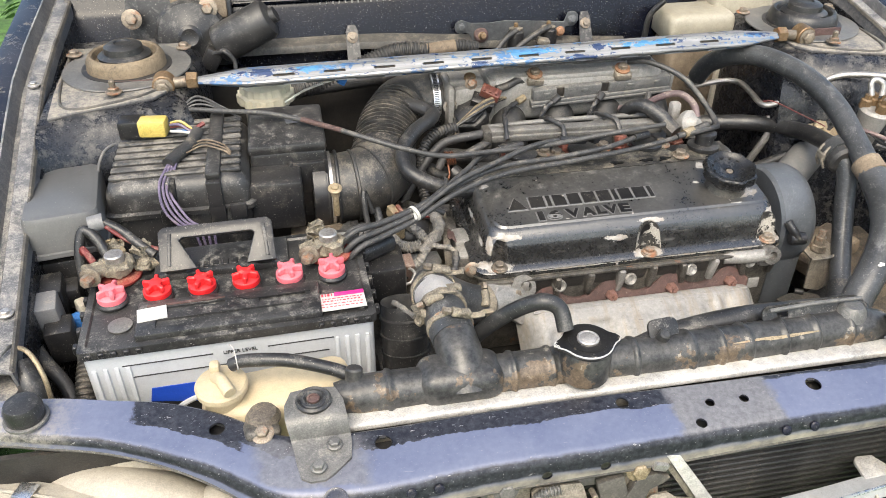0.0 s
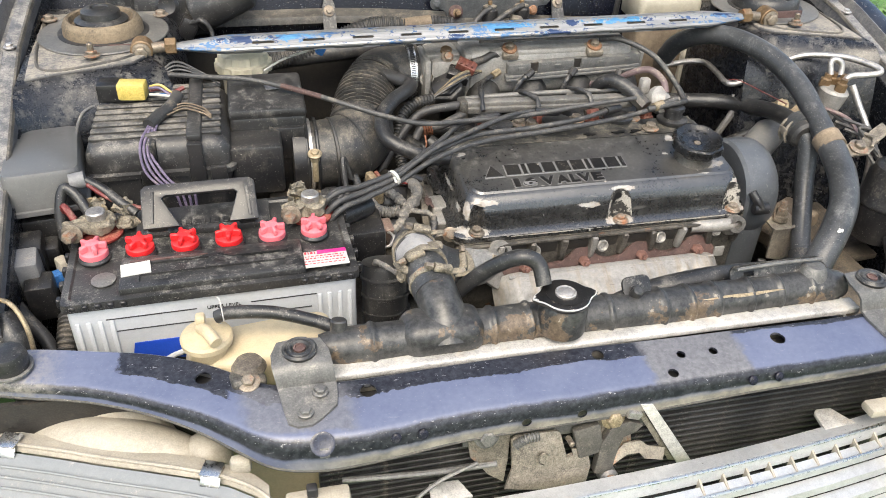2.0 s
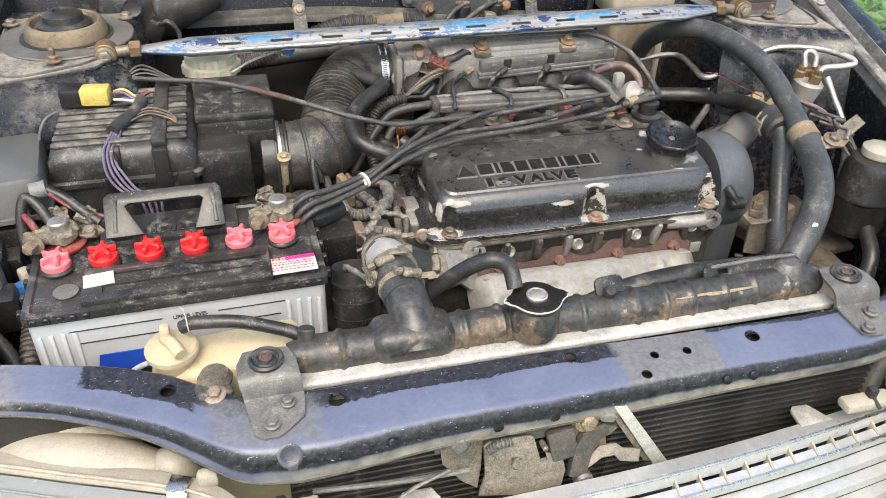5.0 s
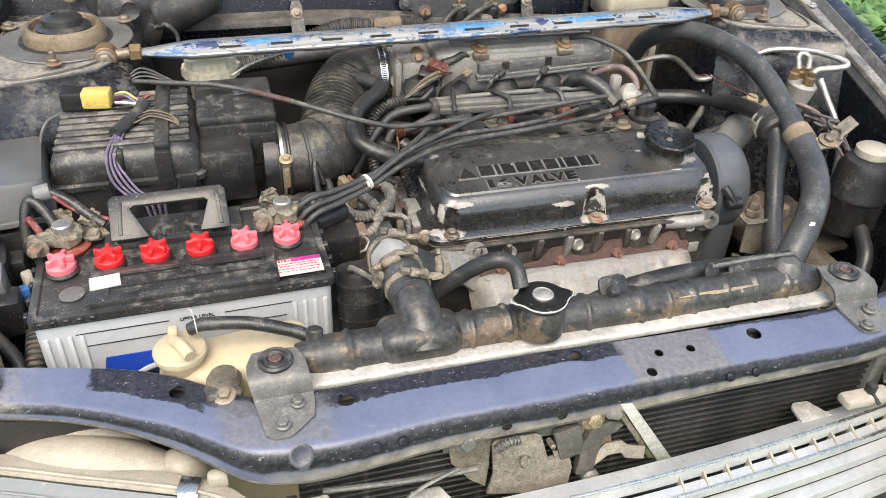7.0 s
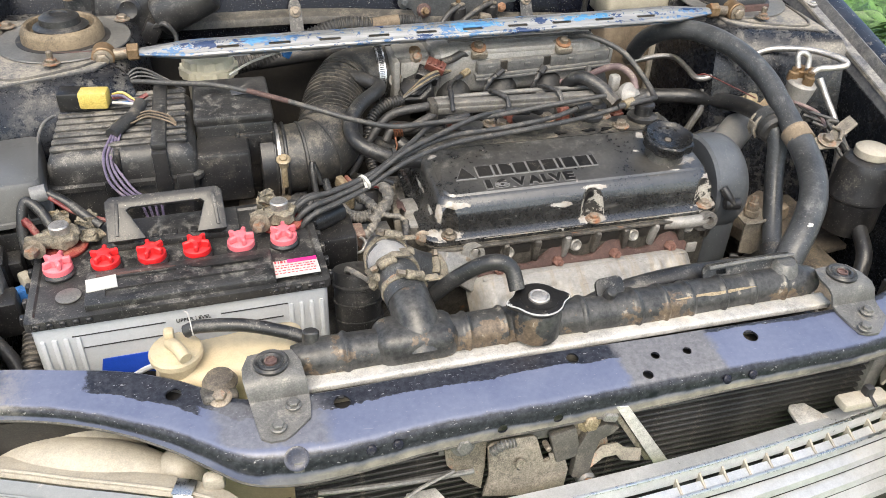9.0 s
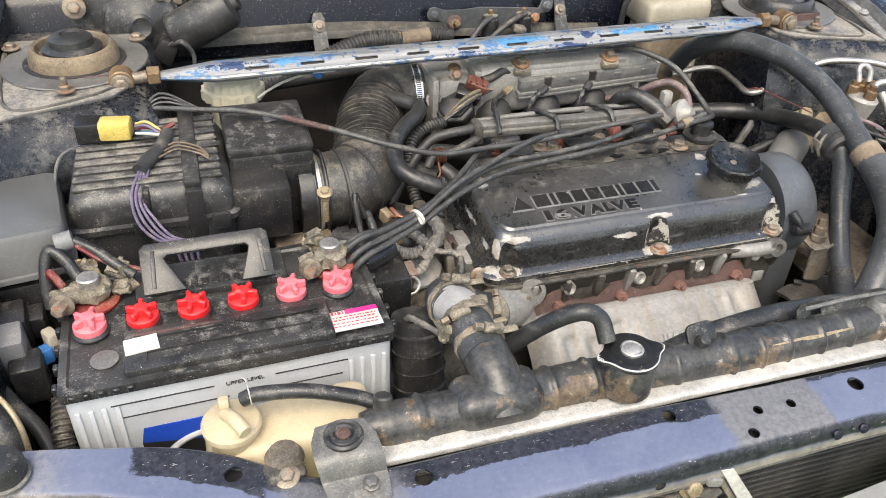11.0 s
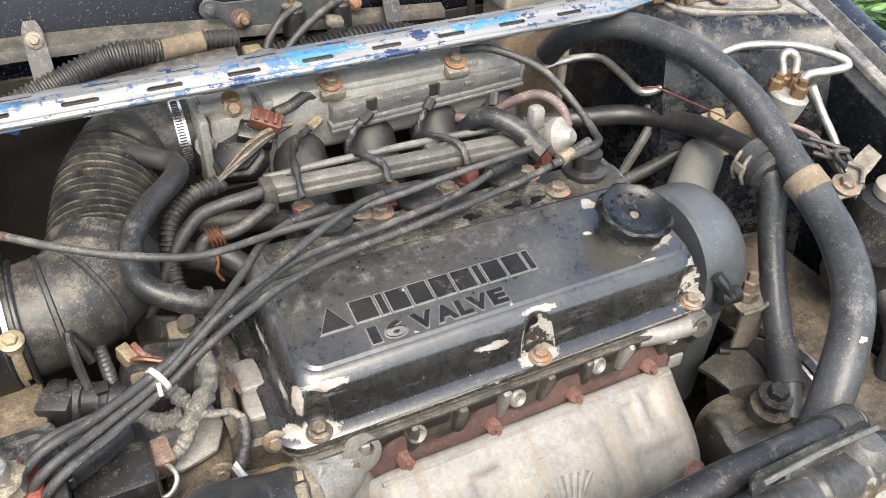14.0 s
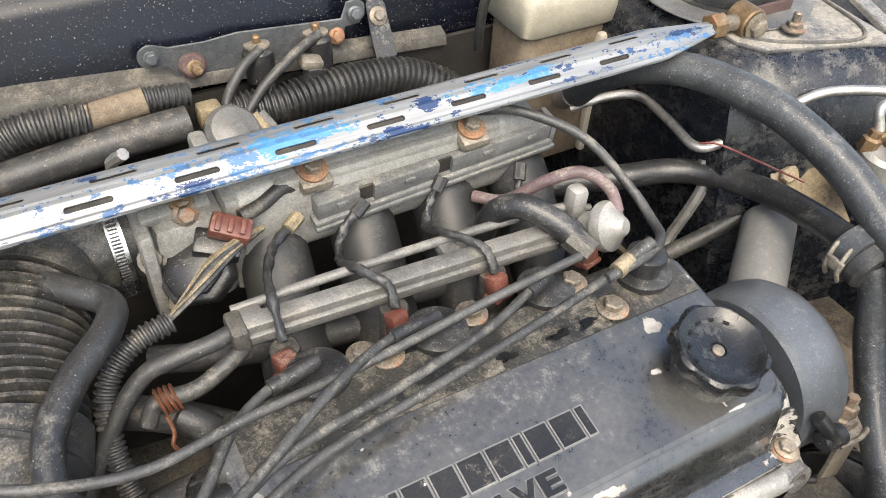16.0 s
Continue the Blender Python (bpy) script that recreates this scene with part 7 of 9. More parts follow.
# wires from the channel to the plugs
for i, pts in enumerate(([(0.205, 0.79, 0.868), (0.18, 0.775, 0.862), (0.163, 0.745, 0.865), (0.156, 0.715, 0.868), (0.153, 0.69, 0.852)],
                         [(0.258, 0.783, 0.869), (0.236, 0.775, 0.855), (0.222, 0.755, 0.846), (0.222, 0.725, 0.862), (0.236, 0.70, 0.862), (0.237, 0.686, 0.848)],
                         [(0.328, 0.783, 0.869), (0.312, 0.775, 0.852), (0.300, 0.757, 0.845), (0.302, 0.728, 0.862), (0.318, 0.70, 0.864), (0.322, 0.686, 0.848)],
                         [(0.40, 0.775, 0.865), (0.388, 0.757, 0.846), (0.385, 0.73, 0.85), (0.398, 0.70, 0.862), (0.407, 0.684, 0.850)])):
    w = thing("injector_lead", pts[2], "black taped lead from wiring cover to an injector", "wire", "injector leads")
    part("lead", lumpy(tube(pts, 0.0037 if i < 3 else 0.003, 10), 0.0018, i, 1, 160), "rubber", w)
    part("tape_fray", tube([pts[0], [(a + b) / 2 for a, b in zip(pts[0], pts[1])]], 0.0056, 8), "rubber_dusty" if i else "zinc", w, "frayed end")

# ---- plug leads over the cover ----
tops = [(0.166, 0.660, 0.860), (0.256, 0.658, 0.858), (0.350, 0.658, 0.857), (0.428, 0.638, 0.858)]
for i, p in enumerate(tops):
    b = thing("spark_plug_boot", (p[0], p[1], 0.84), "dusty black rubber spark plug boot", "plug boot", "spark plug boots")
    part("disc", lathe([(0.021, 0), (0.0225, 0.002), (0.0225, 0.006), (0.019, 0.008)], (p[0], p[1], 0.8395), (0.02, 0.05, 1), 28), "rubber", b)
    part("crown", lathe([(0.013, 0), (0.013, 0.012), (0.0155, 0.013), (0.0155, 0.018), (0.012, 0.020)], (p[0], p[1], 0.846), (0.02, 0.05, 1), 22), "rubber", b) if i == 3 else None
leads = [
    [(-0.115, 0.50, 0.80), (-0.088, 0.502, 0.848), (-0.05, 0.515, 0.846), (-0.008, 0.534, 0.846), (0.035, 0.556, 0.862), (0.075, 0.60, 0.862), (0.10, 0.632, 0.860), (0.13, 0.652, 0.858), (0.166, 0.660, 0.858)],
    [(-0.12, 0.49, 0.79), (-0.088, 0.484, 0.842), (-0.05, 0.503, 0.846), (-0.006, 0.528, 0.848), (0.05, 0.557, 0.868), (0.11, 0.592, 0.872), (0.17, 0.628, 0.872), (0.215, 0.649, 0.866), (0.256, 0.658, 0.858)],
    [(-0.125, 0.497, 0.785), (-0.092, 0.492, 0.848), (-0.05, 0.508, 0.852), (-0.007, 0.532, 0.852), (0.05, 0.56, 0.862), (0.12, 0.598, 0.862), (0.20, 0.615, 0.858), (0.28, 0.632, 0.858), (0.325, 0.648, 0.860), (0.350, 0.658, 0.858)],
    [(-0.12, 0.487, 0.78), (-0.084, 0.478, 0.836), (-0.05, 0.497, 0.84), (-0.005, 0.524, 0.842), (0.055, 0.553, 0.858), (0.13, 0.588, 0.858), (0.22, 0.606, 0.856), (0.32, 0.622, 0.858), (0.39, 0.632, 0.866), (0.428, 0.638, 0.876)],
]
for pts in leads:
    w = thing("spark_plug_lead", pts[3], "grey dusty ignition lead tied in a bundle", "ignition lead", "ignition leads")
    part("lead", tube(pts, 0.0036, 10), "cable", w)
    part("boot_sleeve", tube(pts[-2:], 0.0058, 10), "rubber", w)
zt = thing("zip_tie", (-0.007, 0.53, 0.846), "pale plastic tie round the ignition leads", "cable tie")
part("loop", lathe([(0.0098, -0.002), (0.0105, -0.002), (0.0105, 0.002), (0.0098, 0.002)], (-0.007, 0.5295, 0.8465), (0.85, 0.5, 0.2), 20), "tie", zt)
part("tail", box((-0.008, 0.515, 0.852), (0.003, 0.012, 0.0015), 0.0), "tie", zt)
# throttle cable and thin hose loop
tc = thing("control_cable", (-0.1, 0.66, 0.9), "dark control cable running across the engine", "cable")
part("cable", tube([(-0.33, 0.775, 0.89), (-0.28, 0.76, 0.902), (-0.23, 0.74, 0.905), (-0.17, 0.715, 0.908), (-0.10, 0.675, 0.903), (-0.05, 0.640, 0.898), (0.0, 0.622, 0.886), (0.05, 0.618, 0.874), (0.11, 0.630, 0.868), (0.19, 0.637, 0.866), (0.29, 0.645, 0.872), (0.37, 0.65, 0.876)], 0.0034, 10), "cable", tc)
part("rusty_sleeve", tube([(-0.13, 0.693, 0.9065), (-0.08, 0.661, 0.9015)], 0.0037, 10), "rust", tc)
for k in range(3):
    part("thin_wire", tube([(-0.30, 0.755, 0.893), (-0.27, 0.765 + 0.004 * k, 0.907 + 0.004 * k), (-0.235, 0.75, 0.904 + 0.002 * k), (-0.21, 0.732, 0.897)], 0.0016, 6), "cable", tc)
vh = thing("vacuum_hose", (0.46, 0.70, 0.87), "long thin grey vacuum hose looping down to the leads", "hose")
part("hose", tube([(0.375, 0.81, 0.905), (0.40, 0.785, 0.912), (0.44, 0.748, 0.898), (0.463, 0.706, 0.868), (0.462, 0.672, 0.858), (0.445, 0.645, 0.868), (0.42, 0.632, 0.872), (0.38, 0.628, 0.868)], 0.0042, 10), "cable", vh)
part("collar", tube([(0.405, 0.634, 0.8715), (0.39, 0.630, 0.869)], 0.0066, 10), "zinc", vh)
ph = thing("vacuum_hose", (0.40, 0.71, 0.88), "faded pinkish vacuum hose to the pressure regulator", "hose")
part("hose", tube([(0.355, 0.775, 0.845), (0.372, 0.752, 0.852), (0.395, 0.735, 0.876), (0.42, 0.72, 0.888), (0.437, 0.703, 0.878), (0.440, 0.69, 0.862)], 0.0052, 10), "pinkhose", ph)
bp = thing("bypass_hose", (0.35, 0.71, 0.87), "short thick black bypass hose over the fuel rail", "hose")
part("hose", tube([(0.345, 0.745, 0.82), (0.348, 0.735, 0.858), (0.362, 0.718, 0.875), (0.382, 0.695, 0.868), (0.395, 0.675, 0.855)], 0.0105, 12), "rubber", bp)
part("metal_end", tube([(0.388, 0.685, 0.861), (0.398, 0.668, 0.852)], 0.0112, 8), "alu_dark", bp)
# studs and dirt between the boots
for i, (x, y) in enumerate(((0.20, 0.662), (0.287, 0.662), (0.372, 0.655), (0.385, 0.62), (0.215, 0.655))):
    st = thing("cover_bolt", (x, y, 0.838), "rusty bolt at the back of the valve cover", "bolt", "rear cover bolts")
    part("bolt", hexbolt((x, y, 0.8415), (0, 0, 1), 0.0078, washer=1.6), "bolt", st)

# ---- upper radiator hose ----
uh = thing("upper_radiator_hose", (0.02, 0.38, 0.83), "patched upper radiator hose with clamps and tape", "hose")
part("neck", tube([(0.001, 0.268, 0.798), (0.001, 0.288, 0.819), (-0.001, 0.305, 0.829), (-0.002, 0.322, 0.833)], 0.0222, 24, rf=lambda u: 1.12 - 0.14 * u), "tank", uh, "scuffed metal neck")
part("lower_sleeve", tube([(-0.002, 0.312, 0.831), (-0.004, 0.335, 0.834), (-0.005, 0.360, 0.833)], 0.0230, 24), "hose", uh)
bm = tube([(-0.005, 0.357, 0.8335), (-0.006, 0.374, 0.832), (-0.007, 0.391, 0.8275)], 0.0245, 24)
part("tape_wrap", lumpy(bm, 0.0016, 7, 1, 60), "silvertape", uh, "wrinkled silver tape wrap")
part("elbow", tube([(-0.007, 0.386, 0.829), (-0.006, 0.412, 0.820), (0.001, 0.433, 0.802), (0.018, 0.449, 0.778), (0.046, 0.461, 0.753), (0.072, 0.470, 0.738)], 0.0245, 24), "hose", uh, "greyed rubber elbow")


def worm_clamp(c, axis, r, w, knob, seed):
    """A corroded worm clamp: lumpy band, slotted tail and a screw housing."""
    k = part("hose_clamp", lumpy(lathe([(r - 0.0012, -w / 2), (r, -w / 2), (r + 0.0006, 0), (r, w / 2), (r - 0.0012, w / 2)], c, axis, 40), 0.0011, seed, 1, 150), "corroded", uh, "corroded worm-drive hose clamp")
    v = (Vector(knob) - Vector(c)).normalized()
    side = v.cross(Vector(axis)).normalized()
    b = lathe([(0.0042, -0.010), (0.0050, -0.008), (0.0050, 0.008), (0.0042, 0.010)], knob, side, 14)
    part("screw_housing", lumpy(b, 0.0014, seed + 1, 1, 160), "corroded", k)
    part("clamp_screw", lathe([(0.0042, 0), (0.0042, 0.007), (0.0030, 0.008)], Vector(knob) + side * 0.012, side, 6), "bolt", k)
    part("band_tail", lumpy(box(Vector(c) + v * (r + 0.0015) - side * 0.016, (0.020, 0.008, 0.0016), 0.0005), 0.001, seed + 2, 1, 90), "corroded", k)


worm_clamp((-0.003, 0.328, 0.8335), (0, 1, 0.15), 0.0245, 0.007, (0.006, 0.320, 0.8575), 3)
worm_clamp((-0.005, 0.358, 0.8335), (0, 1, -0.03), 0.0256, 0.008, (-0.016, 0.350, 0.8560), 8)
worm_clamp((-0.007, 0.397, 0.8260), (0, 1, -0.32), 0.0260, 0.008, (0.002, 0.404, 0.8515), 12)
worm_clamp((0.066, 0.468, 0.742), (0.9, 0.2, -0.45), 0.0260, 0.010, (0.066, 0.450, 0.766), 16)
part("clamp_crust", lumpy(box((-0.029, 0.352, 0.834), (0.014, 0.020, 0.022), 0.005), 0.006, 21, 3, 110), "corroded", uh, "crust of pale corrosion")
part("clamp_crust", lumpy(box((0.006, 0.366, 0.8555), (0.020, 0.010, 0.004), 0.0015), 0.004, 22, 3, 130), "corroded", uh)
part("stay_arm", lumpy(tube([(-0.036, 0.350, 0.834), (-0.045, 0.372, 0.828), (-0.050, 0.40, 0.815), (-0.050, 0.425, 0.79)], 0.0032, 8), 0.0018, 2, 1, 120), "tape", uh, "dirty taped stay")
out = part("water_outlet", tube([(0.072, 0.47, 0.74), (0.095, 0.48, 0.735), (0.115, 0.50, 0.735)], 0.0265, 24), "alu", uh, "cast aluminium outlet")
part("outlet_flange", lumpy(prism([(-0.040, -0.014), (0.030, -0.020), (0.040, 0.0), (0.030, 0.018), (-0.034, 0.016)], -0.004, 0.004, Matrix.Translation((0.104, 0.470, 0.735)) @ pose(0, 0, 0, 60, 40, 20), bev=0.002), 0.001, 31, 1, 60), "alu", out)
part("outlet_lug", lathe([(0.011, 0), (0.011, 0.010), (0.0075, 0.012), (0.005, 0.009)], (0.106, 0.490, 0.748), (0.3, -0.9, 0.3), 20), "alu", out)
part("outlet_bolt", hexbolt((0.112, 0.474, 0.748), (0.4, -0.9, 0.3), 0.006), "bolt", out)
dh = thing("lower_duct", (-0.03, 0.40, 0.66), "dark ribbed hose running down beside the battery", "hose")
part("hose", tube([(-0.038, 0.42, 0.80), (-0.04, 0.40, 0.74), (-0.04, 0.385, 0.66), (-0.035, 0.37, 0.55)], 0.027, 16), "rubber", dh)
for k in range(7):
    part("rib", lathe([(0.026, -0.003), (0.029, -0.0015), (0.029, 0.0015), (0.026, 0.003)], (-0.0385 - 0.0003 * k, 0.414 - 0.006 * k, 0.785 - 0.02 * k), (0, 0.28, 1), 24), "rubber", dh)
oh = thing("overflow_pipe", (0.07, 0.30, 0.85), "black rubber hose from the filler neck", "hose")
part("hose", tube([(0.104, 0.280, 0.852), (0.100, 0.294, 0.870), (0.082, 0.300, 0.876), (0.058, 0.312, 0.858), (0.035, 0.328, 0.826), (0.018, 0.335, 0.80), (0.0, 0.34, 0.77)], 0.0085, 12), "rubber", oh)

# ---- sensors and thermostat housing at the engine's end ----
th = thing("thermostat_housing", (0.03, 0.53, 0.70), "grimy cast housing beside the valve cover", "housing")
part("cast_block", lumpy(box((0.061, 0.570, 0.750), (0.022, 0.034, 0.062), 0.003), 0.0012, 4, 2, 60), "alu", th, "grey cast block streaked with rust")
part("cast_block", lumpy(box((0.060, 0.540, 0.748), (0.022, 0.026, 0.056), 0.003), 0.0012, 5, 2, 60), "alu", th)
part("cast_round", cyl((0.052, 0.506, 0.748), 0.024, 0.03, (0.15, 1, 0), 28, 0.004), "alu_dark", th)
part("tan_stay", lumpy(box((0.043, 0.574, 0.763), (0.009, 0.094, 0.048), 0.002, (0, -6, -7)), 0.0012, 6, 2, 40), "tan", th, "tan upright stay streaked with rust")
part("rust_streak", blot((0.046, 0.560, 0.788), 0.004, 0.016, 71, (0.1, 0, 1), 0.0006), "rust", th)
part("base_casting", lumpy(box((0.02, 0.535, 0.715), (0.09, 0.095, 0.05), 0.010), 0.005, 14, 3, 45), "mud", th, "mud-caked base casting")
part("grey_plate", lumpy(prism([(-0.028, 0.016), (0.026, 0.022), (0.030, 0.004), (0.020, -0.018), (-0.012, -0.026), (-0.030, -0.010)], -0.004, 0.004, Matrix.Translation((0.002, 0.546, 0.755)) @ pose(0, 0, 0, 16, 4, 0), bev=0.002), 0.0008, 15, 1, 50), "alu", th, "flat grey cover plate")
part("oil_pipe", tube([(0.038, 0.498, 0.730), (0.066, 0.502, 0.728), (0.105, 0.505, 0.73)], 0.012, 16), "zinc", th)
part("oil_pipe", tube([(0.038, 0.512, 0.712), (0.066, 0.514, 0.710), (0.105, 0.515, 0.712)], 0.010, 16), "alu_dark", th)
for p in ((0.034, 0.496, 0.742), (0.020, 0.508, 0.748), (0.062, 0.502, 0.772)):
    part("bolt", hexbolt(p, (-0.2, -1, 0.35), 0.006), "bolt", th)
part("dark_sensor", lathe([(0.012, 0), (0.013, 0.002), (0.013, 0.016), (0.009, 0.019), (0.008, 0.03)], (0.030, 0.640, 0.765), (-0.1, -0.15, 1), 16), "mud", th)
part("pale_pillar", lumpy(box((0.020, 0.636, 0.762), (0.020, 0.030, 0.05), 0.004), 0.0025, 17, 2, 50), "tan", th)
part("stub_pipe", tube([(0.055, 0.66, 0.74), (0.05, 0.63, 0.755), (0.045, 0.60, 0.765), (0.042, 0.585, 0.765)], 0.012, 14), "rubber_dusty", th)

tangle = thing("wiring_tangle", (0.01, 0.53, 0.79), "taped wires and plugs tangled beside the cast housing", "wires")


def taped(pts, r, mtl, seed, label=""):
    """A run of wires wrapped in dirty tape, ridged where the turns overlap."""
    n = 48
    b = tube(spline(pts, 12), r, 12, 1, straight=True, rf=lambda u: 1 + 0.10 * math.sin(u * n) + 0.08 * math.sin(u * n * 0.37 + seed))
    return part("taped_run", lumpy(b, r * 0.16, seed, 1, 170), mtl, tangle, label)


taped([(0.012, 0.606, 0.797), (0.026, 0.592, 0.803), (0.031, 0.570, 0.803), (0.026, 0.550, 0.801), (0.013, 0.536, 0.797), (0.000, 0.527, 0.789)], 0.0075, "tape", 1, "loop of dirty grey taped wires")
taped([(-0.012, 0.582, 0.800), (-0.006, 0.566, 0.804), (0.003, 0.551, 0.802), (0.011, 0.538, 0.798)], 0.0062, "tape", 2)
taped([(0.011, 0.536, 0.797), (0.006, 0.528, 0.790), (-0.002, 0.521, 0.781), (-0.012, 0.518, 0.776)], 0.0056, "tape", 3)
taped([(0.012, 0.533, 0.796), (0.024, 0.528, 0.795), (0.037, 0.526, 0.793), (0.044, 0.519, 0.788)], 0.0034, "tape", 4)
taped([(0.044, 0.520, 0.789), (0.040, 0.504, 0.780), (0.030, 0.489, 0.768), (0.022, 0.478, 0.752)], 0.0046, "rubber_dusty", 5, "black taped lead with a frayed end")
part("frayed_tape", lumpy(box((0.030, 0.484, 0.774), (0.004, 0.016, 0.006), 0.0008, (20, 10, 30)), 0.003, 8, 2, 120), "silvertape", tangle)
part("split_sleeve", ribbed([(-0.030, 0.570, 0.790), (-0.026, 0.552, 0.789), (-0.012, 0.540, 0.790), (0.004, 0.538, 0.794)], 0.0075, 0.0038, 0.16, 14), "tape", tangle, "grey split ribbed sleeve")
part("grey_hose", ribbed([(-0.047, 0.668, 0.80), (-0.044, 0.640, 0.796), (-0.041, 0.612, 0.788), (-0.040, 0.592, 0.775)], 0.0058, 0.0040, 0.08, 12), "hose", tangle, "thin grey sleeve")
conn = part("terracotta_plug", box((-0.022, 0.522, 0.772), (0.017, 0.022, 0.032), 0.002, (18, 8, 10)), "terracotta", tangle, "muddy terracotta plug")
for q in range(3):
    part("plug_slot", box((-0.0235 + 0.0006 * q, 0.5105 + 0.003 * q, 0.764 + 0.008 * q), (0.009, 0.002, 0.003), 0.0005, (18, 8, 10)), "dark", conn)
part("wire_loop", tube([(-0.021, 0.513, 0.778), (-0.015, 0.504, 0.781), (-0.013, 0.494, 0.779), (-0.020, 0.487, 0.774), (-0.029, 0.489, 0.772), (-0.030, 0.498, 0.774), (-0.025, 0.508, 0.777)], 0.0019, 8), "steel", tangle, "bare bent wire loop")
part("tan_plug", box((-0.024, 0.606, 0.802), (0.010, 0.018, 0.016), 0.0015, (14, 0, 24)), "ochre", tangle, "small tan plug")
part("tan_plug", box((-0.015, 0.602, 0.804), (0.005, 0.018, 0.016), 0.0012, (14, 0, 24)), "brownplug", tangle)
for q in range(4):
    part("thin_wire", tube([(-0.022 + 0.004 * q, 0.596, 0.808), (-0.012 + 0.004 * q, 0.588, 0.812 - 0.002 * q), (0.004 + 0.003 * q, 0.582, 0.808), (0.016 + 0.003 * q, 0.588, 0.80)], 0.0016, 6), ("copper", "rubber", "tape", "redwire")[q], tangle)
part("red_wire", tube([(-0.040, 0.500, 0.770), (-0.035, 0.478, 0.752), (-0.040, 0.462, 0.735), (-0.036, 0.446, 0.72)], 0.0014, 6), "redwire", tangle)
part("black_lead", tube([(0.010, 0.601, 0.806), (0.026, 0.590, 0.812), (0.042, 0.588, 0.806)], 0.0042, 10), "rubber", tangle)
for c, ax, r, h, mtl in (((-0.088, 0.612, 0.772), (0.9, -0.45, 0.05), 0.0185, 0.03, "plastic_dusty"), ((-0.062, 0.600, 0.774), (0.9, -0.45, 0.05), 0.0155, 0.035, "plastic"), ((-0.056, 0.560, 0.768), (0.5, -0.8, 0.1), 0.0195, 0.03, "plastic_dusty"),
                     ((-0.046, 0.538, 0.765), (0.5, -0.8, 0.1), 0.0165, 0.028, "plastic"), ((-0.072, 0.548, 0.762), (0.2, -0.95, 0.1), 0.016, 0.034, "plastic_dusty")):
    b = part("barrel_connector", lathe([(r * 0.86, 0), (r, 0.002), (r, h * 0.45), (r * 0.9, h * 0.5), (r * 0.9, h * 0.62), (r, h * 0.67), (r * 0.97, h), (r * 0.8, h * 1.04)], c, ax, 24), mtl, tangle, "dusty black barrel connector")
    part("lock_tab", box(Vector(c) + Vector(ax) * h * 0.45 + V(0, 0, r), (0.010, 0.012, 0.004), 0.001), "plastic", b)
part("square_connector", box((-0.082, 0.598, 0.778), (0.026, 0.022, 0.026), 0.003, (8, 0, -25)), "plastic_dusty", tangle, "square black connector")
dis = thing("distributor", (-0.04, 0.60, 0.74), "black distributor cap behind the battery", "distributor")
part("cap", lathe([(0.034, 0), (0.036, 0.006), (0.034, 0.03), (0.022, 0.045), (0.01, 0.048)], (0.01, 0.598, 0.765), (-0.9, 0, 0.35), 26), "plastic", dis)
part("body", cyl((0.005, 0.6, 0.765), 0.03, 0.05, (1, 0, -0.2), 24), "alu_dark", dis)
part("clip", box((-0.02, 0.57, 0.80), (0.012, 0.016, 0.024), 0.003), "zinc", dis)
part("lead_wire", tube([(-0.05, 0.615, 0.80), (-0.06, 0.62, 0.83), (-0.058, 0.60, 0.79), (-0.05, 0.58, 0.77)], 0.004, 8), "rubber", dis)
coil = thing("ignition_block", (-0.06, 0.5, 0.72), "black ignition block below the leads", "ignition block")
part("body", box((-0.052, 0.512, 0.765), (0.055, 0.06, 0.07), 0.006), "plastic", coil)
part("sleeve", tube([(-0.085, 0.505, 0.81), (-0.06, 0.515, 0.812), (-0.04, 0.53, 0.81)], 0.013, 12), "rubber", coil)
part("plug_block", box((-0.062, 0.522, 0.815), (0.03, 0.024, 0.022), 0.004, (0, -10, 25)), "plastic", coil)
gear = thing("gearbox", (-0.12, 0.52, 0.45), "oily dark gearbox casing under the battery tray", "gearbox")
part("casing", box((-0.10, 0.60, 0.52), (0.28, 0.2, 0.2), 0.04, seg=4), "alu_dark", gear)
part("battery_tray", box((-0.23, 0.45, 0.61), (0.34, 0.2, 0.02), 0.004), "dark", gear)
part("bell", cyl((-0.02, 0.57, 0.58), 0.09, 0.09, (1, 0, 0), 28, 0.01), "alu_dark", gear)
fan = thing("radiator_fan", (0.2, 0.33, 0.6), "black plastic radiator fan shroud", "fan shroud")
part("shroud", box((0.25, 0.312, 0.60), (0.36, 0.03, 0.30), 0.01), "plastic", fan)

sh2 = thing("shroud_hose", (0.33, 0.31, 0.8), "thick dusty black hose lying behind the radiator tank", "hose")
part("hose", tube([(0.20, 0.325, 0.765), (0.245, 0.313, 0.797), (0.32, 0.312, 0.808), (0.40, 0.312, 0.806), (0.45, 0.315, 0.80), (0.475, 0.318, 0.79)], 0.0135, 14), "rubber", sh2)
part("ribbed_end", ribbed([(0.435, 0.314, 0.803), (0.47, 0.318, 0.792)], 0.0155, 0.006, 0.12), "rubber_dusty", sh2)

# ---- strut bar ----
bar = thing("strut_bar", (CX, 0.797, 0.932), "slotted polished alloy strut bar with flaking blue paint", "strut bar")
A, B = Vector((-0.265, 0.799, 0.928)), Vector((0.607, 0.795, 0.938))
